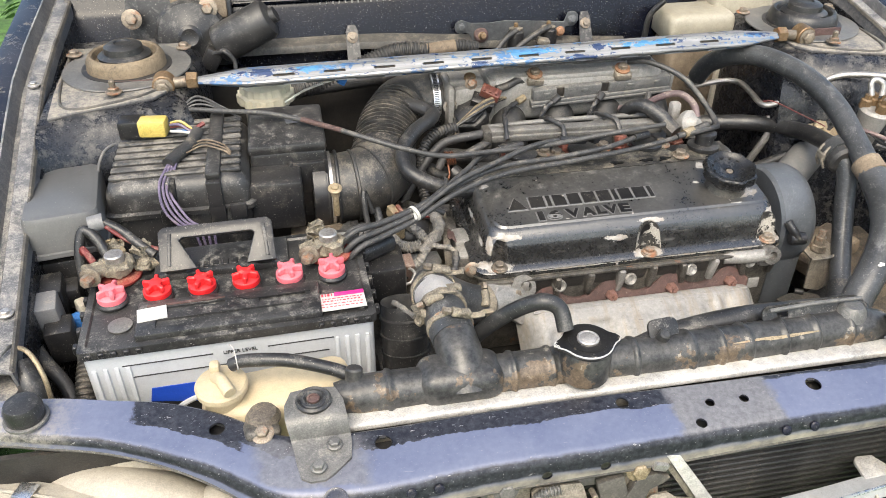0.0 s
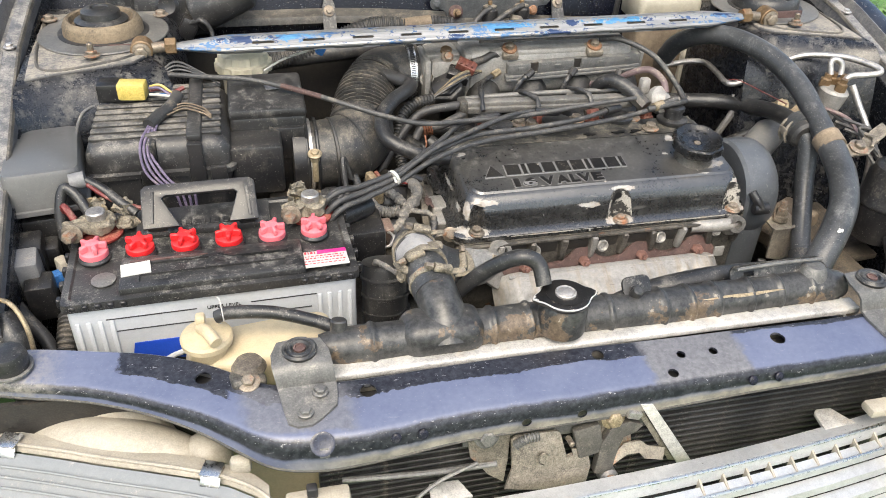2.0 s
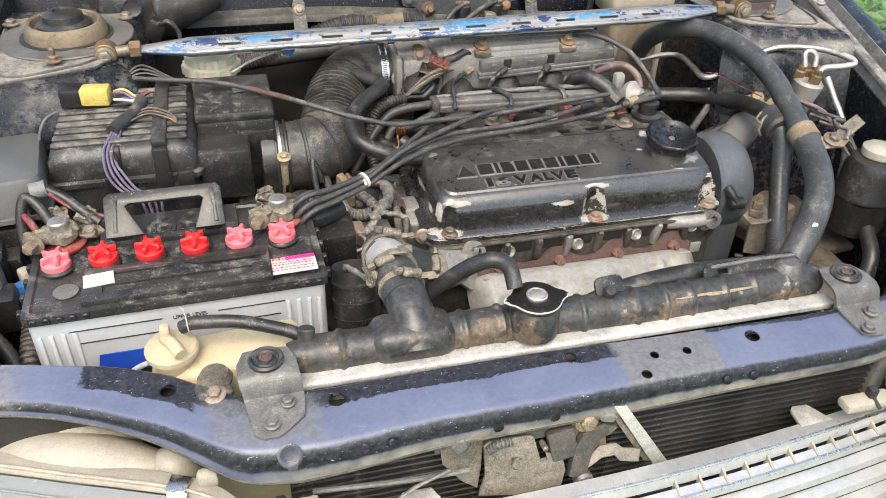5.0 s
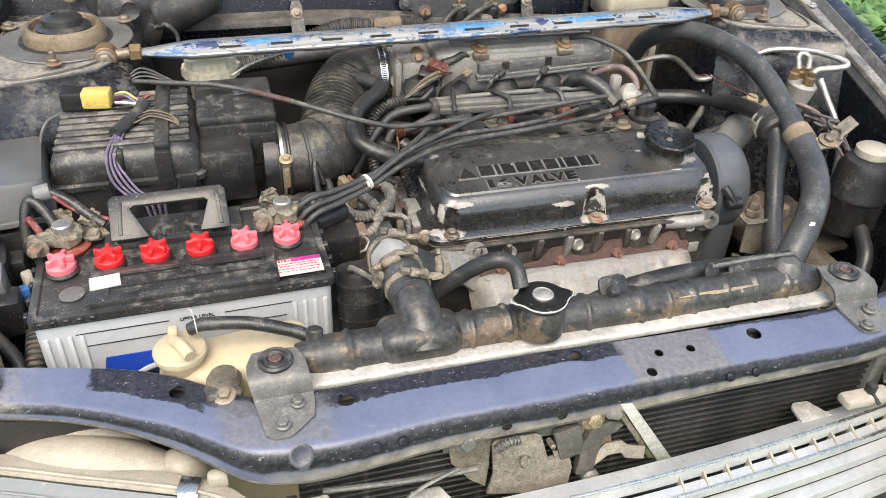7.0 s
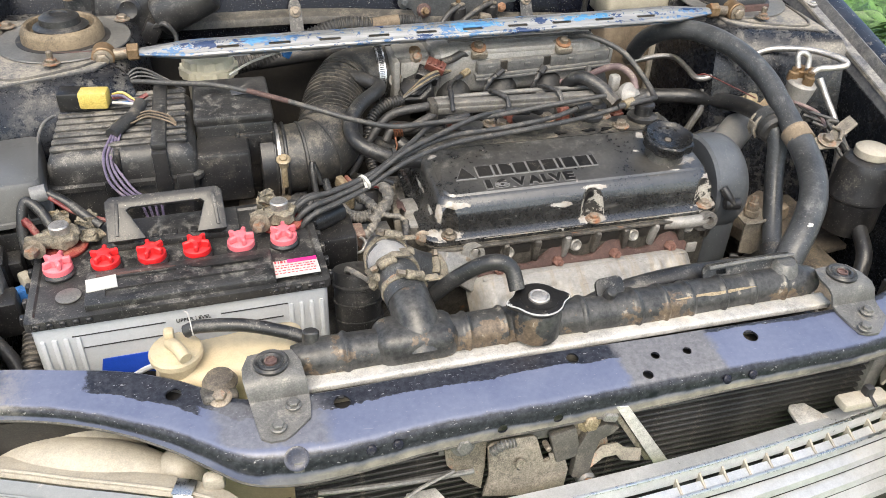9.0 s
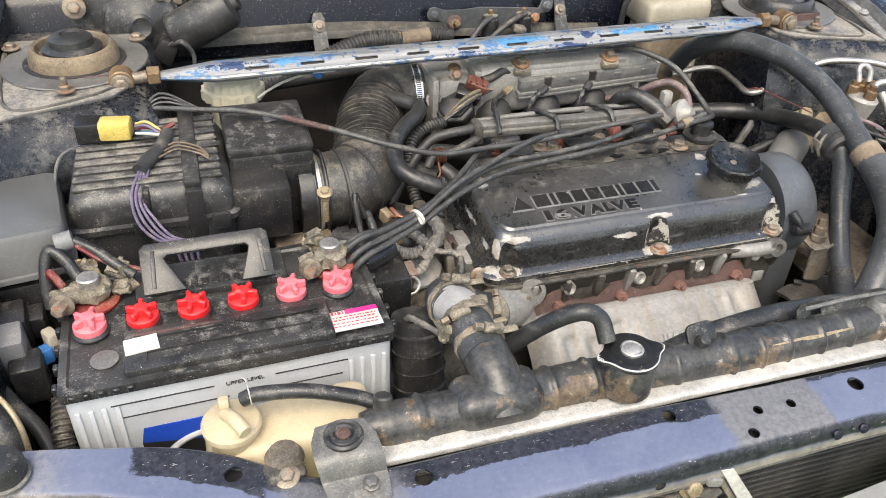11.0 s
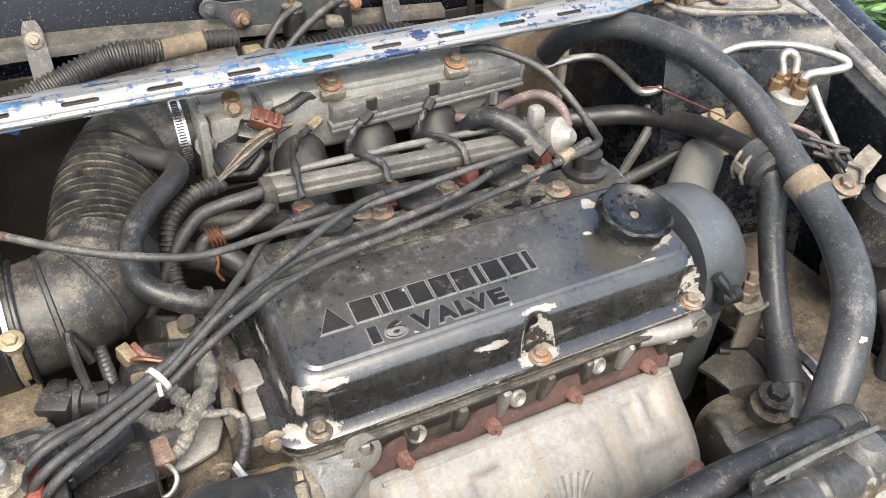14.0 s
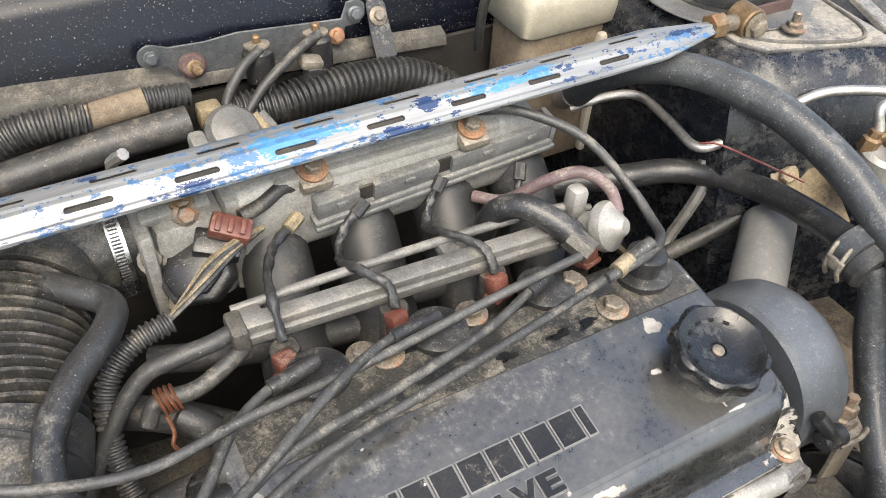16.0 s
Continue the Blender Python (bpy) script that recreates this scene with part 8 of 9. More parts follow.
loop = [(-0.034, -0.0065), (-0.0345, -0.003), (-0.032, 0.0005), (-0.0285, 0.0008), (-0.0135, 0.0105), (-0.0125, 0.0145), (-0.009, 0.0155), (-0.006, 0.0135), (0.012, 0.0135), (0.015, 0.0125), (0.031, 0.003), (0.033, -0.003), (0.022, -0.0145), (-0.020, -0.0155), (-0.0245, -0.0145)]
rings = []
for u in (0.0, 0.004, 0.075, 0.085, 0.3, 0.5, 0.7, 0.915, 0.925, 0.996, 1.0):
    k = 1.0
    if u < 0.08:
        k = 0.42 + 0.58 * min(1, u / 0.075)
    if u > 0.92:
        k = 0.42 + 0.58 * min(1, (1 - u) / 0.075)
    p = A.lerp(B, u)
    rings.append([(p.x, p.y + 0.66 * k * a, p.z + 0.70 * k * b) for a, b in loop])


def shrunk(ky, kz):
    """The middle stations of the bar, drawn in towards its axis."""
    out = []
    for ring in rings[3:8]:
        c = A.lerp(B, (ring[0][0] - A.x) / (B.x - A.x))
        out.append([(p[0], c.y + ky * (p[1] - c.y), c.z + kz * (p[2] - c.z)) for p in ring])
    return out


bm = rings_mesh(rings)
cut = rings_mesh(shrunk(0.86, 0.84))
bm = carve(bm, cut)
cut = bmesh.new()
for i in range(10):
    u = 0.135 + 0.081 * i
    p = A.lerp(B, u)
    for dy, dz, rx, off in ((-0.0139, 0.0042, 33, 0.0), (-0.0195, -0.0077, 50, 0.014), (0.002, 0.0095, 0, 0.02)):
        b = prism(rounded(-0.0155, 0.0155, -0.0022, 0.0022, 0.0021), -0.0042, 0.005)
        b.transform(pose(p.x + off, p.y + dy, p.z + dz, rx, 0, 0))
        join(cut, b)
bm = carve(bm, cut)
part("tube", bm, "bar", bar, smooth=25)
# dark core added inside the bar, giving its slots their shade
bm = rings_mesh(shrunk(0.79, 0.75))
part("slot_shade_core", bm, "dark", bar)
for sgn, p in ((-1, A), (1, B)):
    nut = part("lock_nut", lathe([(0.011, 0), (0.012, 0.001), (0.012, 0.014), (0.011, 0.015)], p, (sgn, 0, 0), 6), "brown", bar, "rusty brown lock nut")
    part("rod", cyl(p + V(sgn * 0.014, 0, 0), 0.0075, 0.03, (sgn, 0, -0.1), 14), "bolt", nut)
    e = p + V(sgn * 0.046, 0, -0.002)
    part("rod_eye", cyl(e + V(0, -0.012, 0), 0.015, 0.024, (0, 1, 0), 24), "brown", bar, "rusty rod eye")
    part("eye_bolt", hexbolt(e + V(0, -0.013, 0), (0, -1, 0), 0.009, 0.007, 1.4), "bolt", bar)
    part("mount_bracket", box(e + V(sgn * 0.03, 0.010, -0.006), (0.085, 0.004, 0.020), 0.0018), "rust", bar, "rusty bracket plate")
    part("mount_foot", box(e + V(sgn * 0.045, 0.0, -0.0175), (0.085, 0.022, 0.003), 0.0012), "tan", bar)

# strut top mounts
for sgn in (-1, 1):
    x, y = CX + sgn * 0.532, 0.868
    sm = thing("strut_mount", (x, y, 0.925), "dusty rubber strut top mount in its steel ring", "strut mount", "strut mounts")
    part("ring_plate", lathe([(0.088, 0.0), (0.089, 0.0015), (0.088, 0.003), (0.064, 0.0035)], (x, y, 0.9255), n=40), "bracket", sm)
    # no real opening: a flat black ring gives the gap its shade
    part("gap_shade_ring", lathe([(0.062, 0), (0.062, 0.0008), (0.05, 0.001)], (x, y, 0.929), n=36), "ink_and_shade", sm)
    part("hat", lathe([(0.055, 0), (0.054, 0.012), (0.050, 0.020), (0.047, 0.0215), (0.044, 0.020), (0.041, 0.012), (0.035, 0.011)], (x, y, 0.929), n=40), "spring_hat" if sgn < 0 else "rubber", sm, "dusty domed hat")
    part("rubber_top", lathe([(0.036, 0), (0.0365, 0.006), (0.030, 0.010), (0.0275, 0.010), (0.026, 0.018), (0.02, 0.022), (0.012, 0.023), (0.011, 0.0205), (0.002, 0.020)], (x, y, 0.941), n=32), "rubber", sm)
    for dx, dy in ((-0.005, -0.098), (sgn * -0.075, 0.055), (sgn * 0.08, 0.05)):
        if dy < 0:
            part("stud", cyl((x + dx, y + dy, 0.93), 0.0042, 0.018, n=12), "bolt", sm)
        part("nut", hexbolt((x + dx, y + dy, 0.931), (0, 0, 1), 0.0075, 0.006, 1.5), "bolt", sm)

# ---- bulkhead fittings ----
for x in (-0.032, 0.372):
    cl = thing("conduit_clip", (x, 1.0, 0.89), "dusty steel clip bolted to the bulkhead", "clip", "bulkhead clips")
    part("strap", slab([[(x - 0.006, 1.012, 0.918), (x - 0.010, 1.006, 0.91), (x - 0.011, 0.992, 0.884), (x - 0.011, 0.98, 0.866)], [(x + 0.006, 1.012, 0.918), (x + 0.010, 1.006, 0.91), (x + 0.011, 0.992, 0.884), (x + 0.011, 0.98, 0.866)]], 0.002), "plastic_dusty", cl)
    part("bolt", hexbolt((x, 0.999, 0.902), (0, -0.85, 0.5), 0.0055), "bolt", cl)
lm = thing("bulkhead_loom", (0.1, 0.97, 0.86), "dusty corrugated wiring conduit along the bulkhead", "conduit")
part("conduit", ribbed([(-0.20, 0.935, 0.83), (-0.10, 0.945, 0.848), (-0.03, 0.956, 0.868), (0.02, 0.966, 0.882), (0.05, 0.966, 0.887), (0.088, 0.966, 0.883)], 0.0145, 0.006, 0.16), "rubber_dusty", lm)
part("sleeve", tube([(0.08, 0.966, 0.883), (0.109, 0.966, 0.886), (0.135, 0.966, 0.888)], 0.0118, 14), "grit", lm, "sleeve caked with tan dust")
part("conduit", ribbed([(0.130, 0.966, 0.889), (0.150, 0.966, 0.888), (0.172, 0.967, 0.884)], 0.0105, 0.0048, 0.18), "rubber_dusty", lm)
part("conduit", ribbed([(0.205, 0.968, 0.852), (0.25, 0.966, 0.851), (0.29, 0.968, 0.853), (0.34, 0.97, 0.853), (0.385, 0.967, 0.848), (0.425, 0.955, 0.832), (0.445, 0.945, 0.81)], 0.0200, 0.0062, 0.17, 20), "rubber", lm, "wide black corrugated hose")
part("lower_pipe", tube([(-0.2, 0.95, 0.835), (-0.05, 0.95, 0.848), (0.047, 0.95, 0.858), (0.10, 0.95, 0.864), (0.165, 0.95, 0.867)], 0.0155, 14), "rubber_dusty", lm)
sol = thing("solenoid_bracket", (0.24, 1.0, 0.89), "steel bracket with two vacuum solenoids and hoses", "solenoid valves")
ear = [(0.152 + 0.0115 * math.cos(radians(a)), 0.908 + 0.0115 * math.sin(radians(a))) for a in range(60, 301, 20)]
out = ear + [(0.166, 0.895), (0.172, 0.882), (0.195, 0.877), (0.26, 0.876), (0.318, 0.882), (0.334, 0.884), (0.337, 0.898), (0.352, 0.899), (0.358, 0.906), (0.358, 0.918), (0.351, 0.924), (0.339, 0.923), (0.333, 0.907), (0.281, 0.911), (0.23, 0.915), (0.20, 0.9125), (0.168, 0.914)]
part("plate", prism(out, -1.0012, -0.9988, pose(0, 0, 0, 90, 0, 0), bev=0.0006, seg=1), "bluesteel", sol, "dark blue-grey steel plate with round ears")
part("ear_bolt", hexbolt((0.152, 0.998, 0.908), (0, -1, 0.1), 0.0058, washer=1.15), "bluesteel", sol)
part("grommet", lathe([(0.0125, 0), (0.0125, 0.003), (0.010, 0.006), (0.007, 0.0065)], (0.186, 0.998, 0.893), (0, -0.9, 0.4), 20), "rust", sol)
part("grommet_bolt", hexbolt((0.187, 0.992, 0.893), (0, -0.95, 0.3), 0.0056, 0.010, 1.3), "brown", sol)
part("bolt", hexbolt((0.347, 0.998, 0.910), (0, -1, 0.2), 0.0056, washer=1.4), "bluesteel", sol)
part("bolt", hexbolt((0.327, 0.998, 0.891), (0, -1, 0.2), 0.0056, washer=1.5), "orangerust", sol)
for x in (0.246, 0.304):
    v = part("solenoid", lathe([(0.014, 0), (0.0145, 0.004), (0.0145, 0.028), (0.011, 0.032)], (x, 0.99, 0.868), (0, 0.1, 1), 20), "plastic", sol, "black solenoid")
    part("top_disc", lathe([(0.0105, 0), (0.012, 0.001), (0.012, 0.003), (0.005, 0.005)], (x, 0.9932, 0.900), (0, 0.1, 1), 18), "tan", v, "tan dusty top")
    part("nozzle", cyl((x, 0.993, 0.90), 0.004, 0.012, (0, 0, 1), 10), "brown", v)
part("plug", box((0.292, 0.975, 0.866), (0.019, 0.015, 0.030), 0.003, (10, 8, 0)), "plastic_dusty", sol)
part("plug_top", box((0.290, 0.974, 0.884), (0.022, 0.016, 0.010), 0.003, (10, 14, 0)), "tan", sol)
for pts in ([(0.246, 0.985, 0.902), (0.225, 0.975, 0.893), (0.205, 0.965, 0.872), (0.20, 0.955, 0.855)], [(0.304, 0.985, 0.905), (0.275, 0.972, 0.898), (0.24, 0.962, 0.878), (0.215, 0.95, 0.858)], [(0.25, 0.975, 0.872), (0.245, 0.965, 0.85), (0.25, 0.96, 0.82)]):
    part("hose", tube(pts, 0.0048, 10), "rubber_dusty", sol)
egr = thing("egr_valve", (0.19, 0.94, 0.84), "round dusty valve can with a curled hose", "valve")
part("can", lathe([(0.022, -0.006), (0.025, 0), (0.0255, 0.012), (0.021, 0.018), (0.009, 0.021), (0.004, 0.022)], (0.196, 0.935, 0.852), (0.15, -0.6, 0.8), 30), "bracket", egr)
part("nut_block", box((0.185, 0.955, 0.866), (0.022, 0.02, 0.022), 0.004), "zinc", egr)
part("curl_hose", tube([(0.15, 0.962, 0.858), (0.165, 0.95, 0.85), (0.185, 0.932, 0.846), (0.20, 0.918, 0.848), (0.215, 0.917, 0.862)], 0.005, 10), "bracket", egr)
for k in range(3):
    part("wire", tube([(0.215 + 0.006 * k, 0.94, 0.866), (0.222 + 0.007 * k, 0.925, 0.852), (0.226 + 0.007 * k, 0.915, 0.835)], 0.004, 8), "zinc" if k == 1 else "bracket", egr)

# wiper motor in the corner
wm = thing("wiper_motor", (-0.29, 1.0, 0.9), "grey dusty wiper motor on a rusty plate", "wiper motor")
part("plate", box((-0.30, 1.008, 0.93), (0.16, 0.006, 0.12), 0.01, (-12, 0, 0)), "plastic_dusty", wm)
part("tan_plate", box((-0.268, 1.002, 0.965), (0.085, 0.01, 0.035), 0.012, (-12, 0, 0)), "grit", wm)
part("gear_case", lathe([(0.055, 0), (0.056, 0.012), (0.05, 0.02), (0.02, 0.024), (0.012, 0.03)], (-0.285, 0.998, 0.923), (0.05, -1, 0.25), 34), "plastic_dusty", wm)
part("boss", lathe([(0.018, 0), (0.018, 0.01), (0.013, 0.013), (0.006, 0.011)], (-0.286, 0.975, 0.928), (0.05, -1, 0.25), 24), "plastic", wm)
part("motor_can", lathe([(0.028, 0), (0.031, 0.004), (0.031, 0.085), (0.027, 0.092), (0.012, 0.096), (0.012, 0.104)], (-0.243, 0.975, 0.912), (0.85, -0.1, 0.45), 28), "plastic_dusty", wm)
part("connector", box((-0.258, 0.962, 0.895), (0.026, 0.02, 0.035), 0.004, (0, 30, 0)), "plastic", wm)
for x, z in ((-0.37, 0.955), (-0.30, 0.892), (-0.255, 0.965)):
    part("screw", hexbolt((x, 0.992, z), (0, -1, 0.3), 0.009), "bolt", wm)
for k in range(3):
    part("wire", tube([(-0.255 + 0.004 * k, 0.955, 0.905), (-0.235, 0.945 - 0.004 * k, 0.915), (-0.222, 0.94, 0.895), (-0.225, 0.93, 0.87)], 0.003, 8), "cable", wm)

# ---- cream tank by the far tower ----
ct = thing("coolant_tank", (0.56, 0.94, 0.75), "dusty cream plastic tank behind the strut bar", "tank")
# the skirt's brown holds the shade below the bar as well as dirt
for name, mtl, (x0, x1, y0, y1, z0, z1) in (("skirt", "grit", (0.500, 0.607, 0.923, 0.995, 0.72, 0.892)), ("tank", "tankcream", (0.492, 0.612, 0.915, 1.0, 0.885, 0.932)), ("upper_tank", "tankcream", (0.586, 0.70, 0.955, 1.03, 0.80, 0.965))):
    rings = []
    for z, g in ((z0, 0.004), (z0 + 0.004, 0.0), (z1 - 0.014, 0.0), (z1 - 0.006, 0.002), (z1 - 0.002, 0.006), (z1, 0.012)):
        rings.append([(x, y, z) for x, y in rounded(x0 + g, x1 - g, y0 + g, y1 - g, 0.014)])
    part(name, rings_mesh(rings), mtl, ct, smooth=50)
part("moulded_rib", box((0.600, 0.919, 0.80), (0.022, 0.012, 0.15), 0.004), "cream_pale", ct)
part("tank_hose", tube([(0.49, 0.95, 0.95), (0.47, 0.955, 0.925), (0.468, 0.96, 0.89), (0.47, 0.965, 0.86)], 0.005, 10), "rubber", ct)

# ---- right side hoses and pipes ----
bh = thing("booster_hose", (0.58, 0.6, 0.8), "thick black rubber hose arching past the strut tower", "hose")
part("hose", tube([(0.532, 0.872, 0.845), (0.534, 0.845, 0.878), (0.552, 0.805, 0.906), (0.575, 0.757, 0.918), (0.597, 0.69, 0.915), (0.612, 0.625, 0.895), (0.611, 0.56, 0.868), (0.605, 0.515, 0.852)], 0.0155, 18), "hose", bh)
part("lower_hose", tube([(0.606, 0.522, 0.855), (0.602, 0.495, 0.845), (0.590, 0.456, 0.835), (0.565, 0.412, 0.822), (0.535, 0.38, 0.802), (0.50, 0.353, 0.77), (0.475, 0.335, 0.72), (0.465, 0.33, 0.66)], 0.0182, 18), "hose", bh)
part("paint_spot", blot((0.530, 0.3665, 0.814), 0.003, 0.003, 51, (-0.2, -0.6, 0.75)), "paper", bh)
band(bh, (0.606, 0.518, 0.853), (0, 1, 0.35), 0.0195, 0.022, "grit", None, "tan rubber sleeve")
part("joint_collar", tube([(0.540, 0.90, 0.82), (0.531, 0.875, 0.842)], 0.012, 14), "steel", bh)
hh = thing("heater_hose", (0.6, 0.66, 0.8), "black rubber heater hose with a tap and clip", "hose")
part("hose", tube([(0.44, 0.83, 0.78), (0.49, 0.80, 0.796), (0.53, 0.78, 0.803), (0.575, 0.765, 0.806), (0.603, 0.735, 0.812), (0.614, 0.68, 0.828), (0.608, 0.625, 0.842), (0.600, 0.585, 0.85)], 0.0125, 14), "rubber", hh)
tap = part("heater_tap", lathe([(0.018, 0), (0.0215, 0.003), (0.0215, 0.012), (0.019, 0.014), (0.019, 0.02), (0.0215, 0.023), (0.0215, 0.032), (0.017, 0.036)], (0.600, 0.59, 0.848), (-0.05, -1, -0.12), 28), "rubber_dusty", hh, "dusty round heater tap")
part("sleeve_band", lathe([(0.0215, -0.010), (0.0240, -0.009), (0.0240, 0.009), (0.0215, 0.010)], (0.600, 0.578, 0.8465), (-0.05, -1, -0.12), 30), "hose", tap, "grey rubber sleeve")
for dy in (0.0, 0.012):
    part("spring_clip", tube([(0.588, 0.585 - dy, 0.862), (0.577, 0.584 - dy, 0.856), (0.572, 0.582 - dy, 0.842), (0.577, 0.581 - dy, 0.830)], 0.0020, 8), "tan", tap, "tan spring clip")
part("clip_bridge", box((0.573, 0.576, 0.846), (0.004, 0.016, 0.010), 0.001), "tan", tap)
part("down_hose", tube([(0.600, 0.562, 0.845), (0.602, 0.548, 0.825), (0.598, 0.532, 0.79), (0.588, 0.505, 0.755), (0.572, 0.47, 0.725), (0.555, 0.43, 0.70), (0.54, 0.40, 0.67)], 0.0135, 14), "hose", hh)
part("hose_ferrule", tube([(0.565, 0.455, 0.715), (0.55, 0.42, 0.692)], 0.016, 14), "rubber_dusty", hh)
part("strap", tube([(0.600, 0.748, 0.824), (0.598, 0.738, 0.800), (0.585, 0.735, 0.775), (0.570, 0.735, 0.745), (0.565, 0.73, 0.735)], 0.0060, 8), "rail", hh, "muddy hanger strap")
part("thin_pipe", tube([(0.555, 0.72, 0.74), (0.59, 0.71, 0.76), (0.63, 0.70, 0.785)], 0.0085, 10), "rubber_dusty", hh)
bpipe = thing("brake_pipes", (0.65, 0.68, 0.86), "bent silver brake pipes along the inner fender", "pipes")
part("pipe", tube([(0.53, 0.875, 0.825), (0.57, 0.86, 0.838), (0.592, 0.84, 0.842), (0.586, 0.79, 0.845), (0.581, 0.748, 0.845), (0.60, 0.735, 0.852), (0.63, 0.725, 0.875), (0.655, 0.71, 0.897), (0.68, 0.70, 0.906), (0.72, 0.67, 0.912), (0.742, 0.632, 0.912), (0.744, 0.618, 0.908), (0.73, 0.622, 0.903), (0.708, 0.632, 0.898), (0.70, 0.634, 0.890)], 0.0048, 10, 8), "steel", bpipe, "bent silver pipe")
part("pipe", tube([(0.685, 0.648, 0.895), (0.684, 0.655, 0.912), (0.692, 0.655, 0.916), (0.700, 0.65, 0.91), (0.70, 0.645, 0.895)], 0.0045, 10), "steel", bpipe)
part("down_pipe", tube([(0.712, 0.628, 0.885), (0.72, 0.61, 0.86), (0.725, 0.58, 0.83), (0.728, 0.56, 0.79), (0.73, 0.55, 0.72)], 0.0048, 10), "steel", bpipe)
part("red_wire", tube([(0.578, 0.742, 0.853), (0.588, 0.730, 0.857), (0.612, 0.700, 0.85), (0.638, 0.665, 0.842)], 0.0010, 6), "redwire", bpipe)
pv = thing("proportioning_valve", (0.69, 0.64, 0.85), "brass brake proportioning valve with pipe unions", "valve")
part("body", lathe([(0.016, -0.05), (0.018, -0.03), (0.021, -0.012), (0.022, 0.0), (0.018, 0.004)], (0.69, 0.636, 0.875), (0.08, -0.1, 1), 24), "alu", pv)
for dx, dy in ((-0.012, 0.01), (0.0, -0.012), (0.012, 0.004), (0.002, 0.014)):
    part("union", lathe([(0.0085, 0), (0.0085, 0.012), (0.0055, 0.014), (0.0055, 0.02)], (0.69 + dx, 0.638 + dy, 0.877), (0.1, -0.05, 1), 6), "brown", pv, "brass union nut")
gb = thing("gold_bracket", (0.64, 0.65, 0.8), "muddy gold zinc bracket on the inner fender", "bracket")
part("plate", slab([[(0.632, 0.702, 0.836), (0.640, 0.680, 0.812), (0.648, 0.668, 0.785)], [(0.655, 0.704, 0.840), (0.668, 0.682, 0.818), (0.672, 0.662, 0.790)],
                    [(0.680, 0.700, 0.838), (0.694, 0.668, 0.820), (0.700, 0.640, 0.790)]], 0.003), "ochre", gb)
part("upper_fold", slab([[(0.632, 0.702, 0.836), (0.655, 0.704, 0.840), (0.680, 0.700, 0.838)], [(0.634, 0.716, 0.834), (0.656, 0.718, 0.838), (0.680, 0.714, 0.836)]], 0.003), "ochre", gb)
part("bolt", hexbolt((0.645, 0.690, 0.829), (-0.25, -0.7, 0.7), 0.0085), "zinc", gb)
hb = thing("hose_bracket", (0.655, 0.505, 0.85), "steel hose bracket with a yellow zinc bolt", "bracket")
part("plate", slab([[(0.618, 0.520, 0.846), (0.640, 0.517, 0.850), (0.662, 0.520, 0.852), (0.676, 0.528, 0.853)], [(0.622, 0.500, 0.838), (0.640, 0.498, 0.842), (0.658, 0.496, 0.843), (0.674, 0.506, 0.846)]], 0.003), "tan", hb, "flat dusty tan plate")
part("hook", slab([[(0.662, 0.506, 0.845), (0.680, 0.508, 0.858), (0.698, 0.514, 0.866)], [(0.664, 0.524, 0.852), (0.680, 0.528, 0.864), (0.694, 0.530, 0.872)]], 0.003), "tan", hb, "bent dusty ear")
part("rib", tube([(0.664, 0.502, 0.850), (0.672, 0.512, 0.858), (0.668, 0.526, 0.858)], 0.0026, 8), "tan", hb)
part("bolt", hexbolt((0.648, 0.508, 0.848), (0, -0.35, 1), 0.008), "bolt", hb)
ac = thing("filter_drier", (0.585, 0.64, 0.78), "grey cylinder between engine and inner fender", "canister")
part("can", lathe([(0.022, 0), (0.025, 0.004), (0.025, 0.12), (0.02, 0.126)], (0.535, 0.60, 0.775), (0.75, 0.60, 0.10), 26), "canister", ac)
part("end_cap", cyl((0.628, 0.674, 0.787), 0.018, 0.02, (0.75, 0.60, 0.10), 20), "canister", ac)
ps = thing("steering_reservoir", (0.725, 0.495, 0.70), "black steering fluid reservoir with a cream cap", "reservoir")
part("body", lathe([(0.036, 0), (0.040, 0.01), (0.040, 0.055), (0.0425, 0.058), (0.0425, 0.062), (0.040, 0.066), (0.039, 0.10), (0.033, 0.115), (0.024, 0.12)], (0.722, 0.495, 0.702), n=34), "plastic", ps)
part("cap", lathe([(0.022, 0), (0.024, 0.002), (0.024, 0.012), (0.02, 0.015), (0.004, 0.016)], (0.722, 0.495, 0.822), n=28), "cream_pale", ps, "cream screw cap")
part("hose", tube([(0.715, 0.46, 0.72), (0.70, 0.42, 0.70), (0.68, 0.40, 0.66), (0.66, 0.40, 0.62)], 0.011, 12), "rubber", ps)
for k in range(6):
    w = thing("loose_wire", (0.69, 0.55 + 0.02 * k, 0.8), "thin dark loose wire on the inner fender", "wire", "fender wires")
    rr = random.Random(60 + k)
    part("wire", tube([(0.665 + rr.uniform(-0.01, 0.03), 0.63 - 0.012 * k, 0.855 + rr.uniform(-0.02, 0.01)), (0.695 + rr.uniform(-0.01, 0.02), 0.59 - 0.01 * k, 0.845 + rr.uniform(-0.03, 0.01)), (0.70 + rr.uniform(-0.02, 0.02), 0.55, 0.83 + rr.uniform(-0.02, 0.02)), (0.72 + rr.uniform(-0.02, 0.02), 0.51, 0.80)],
                      0.0026 if k else 0.003, 7), "pinkhose" if k == 0 else "cable", w)
mt = thing("engine_mount", (0.56, 0.51, 0.70), "tan muddy engine mount bracket with a tall bolt", "engine mount")
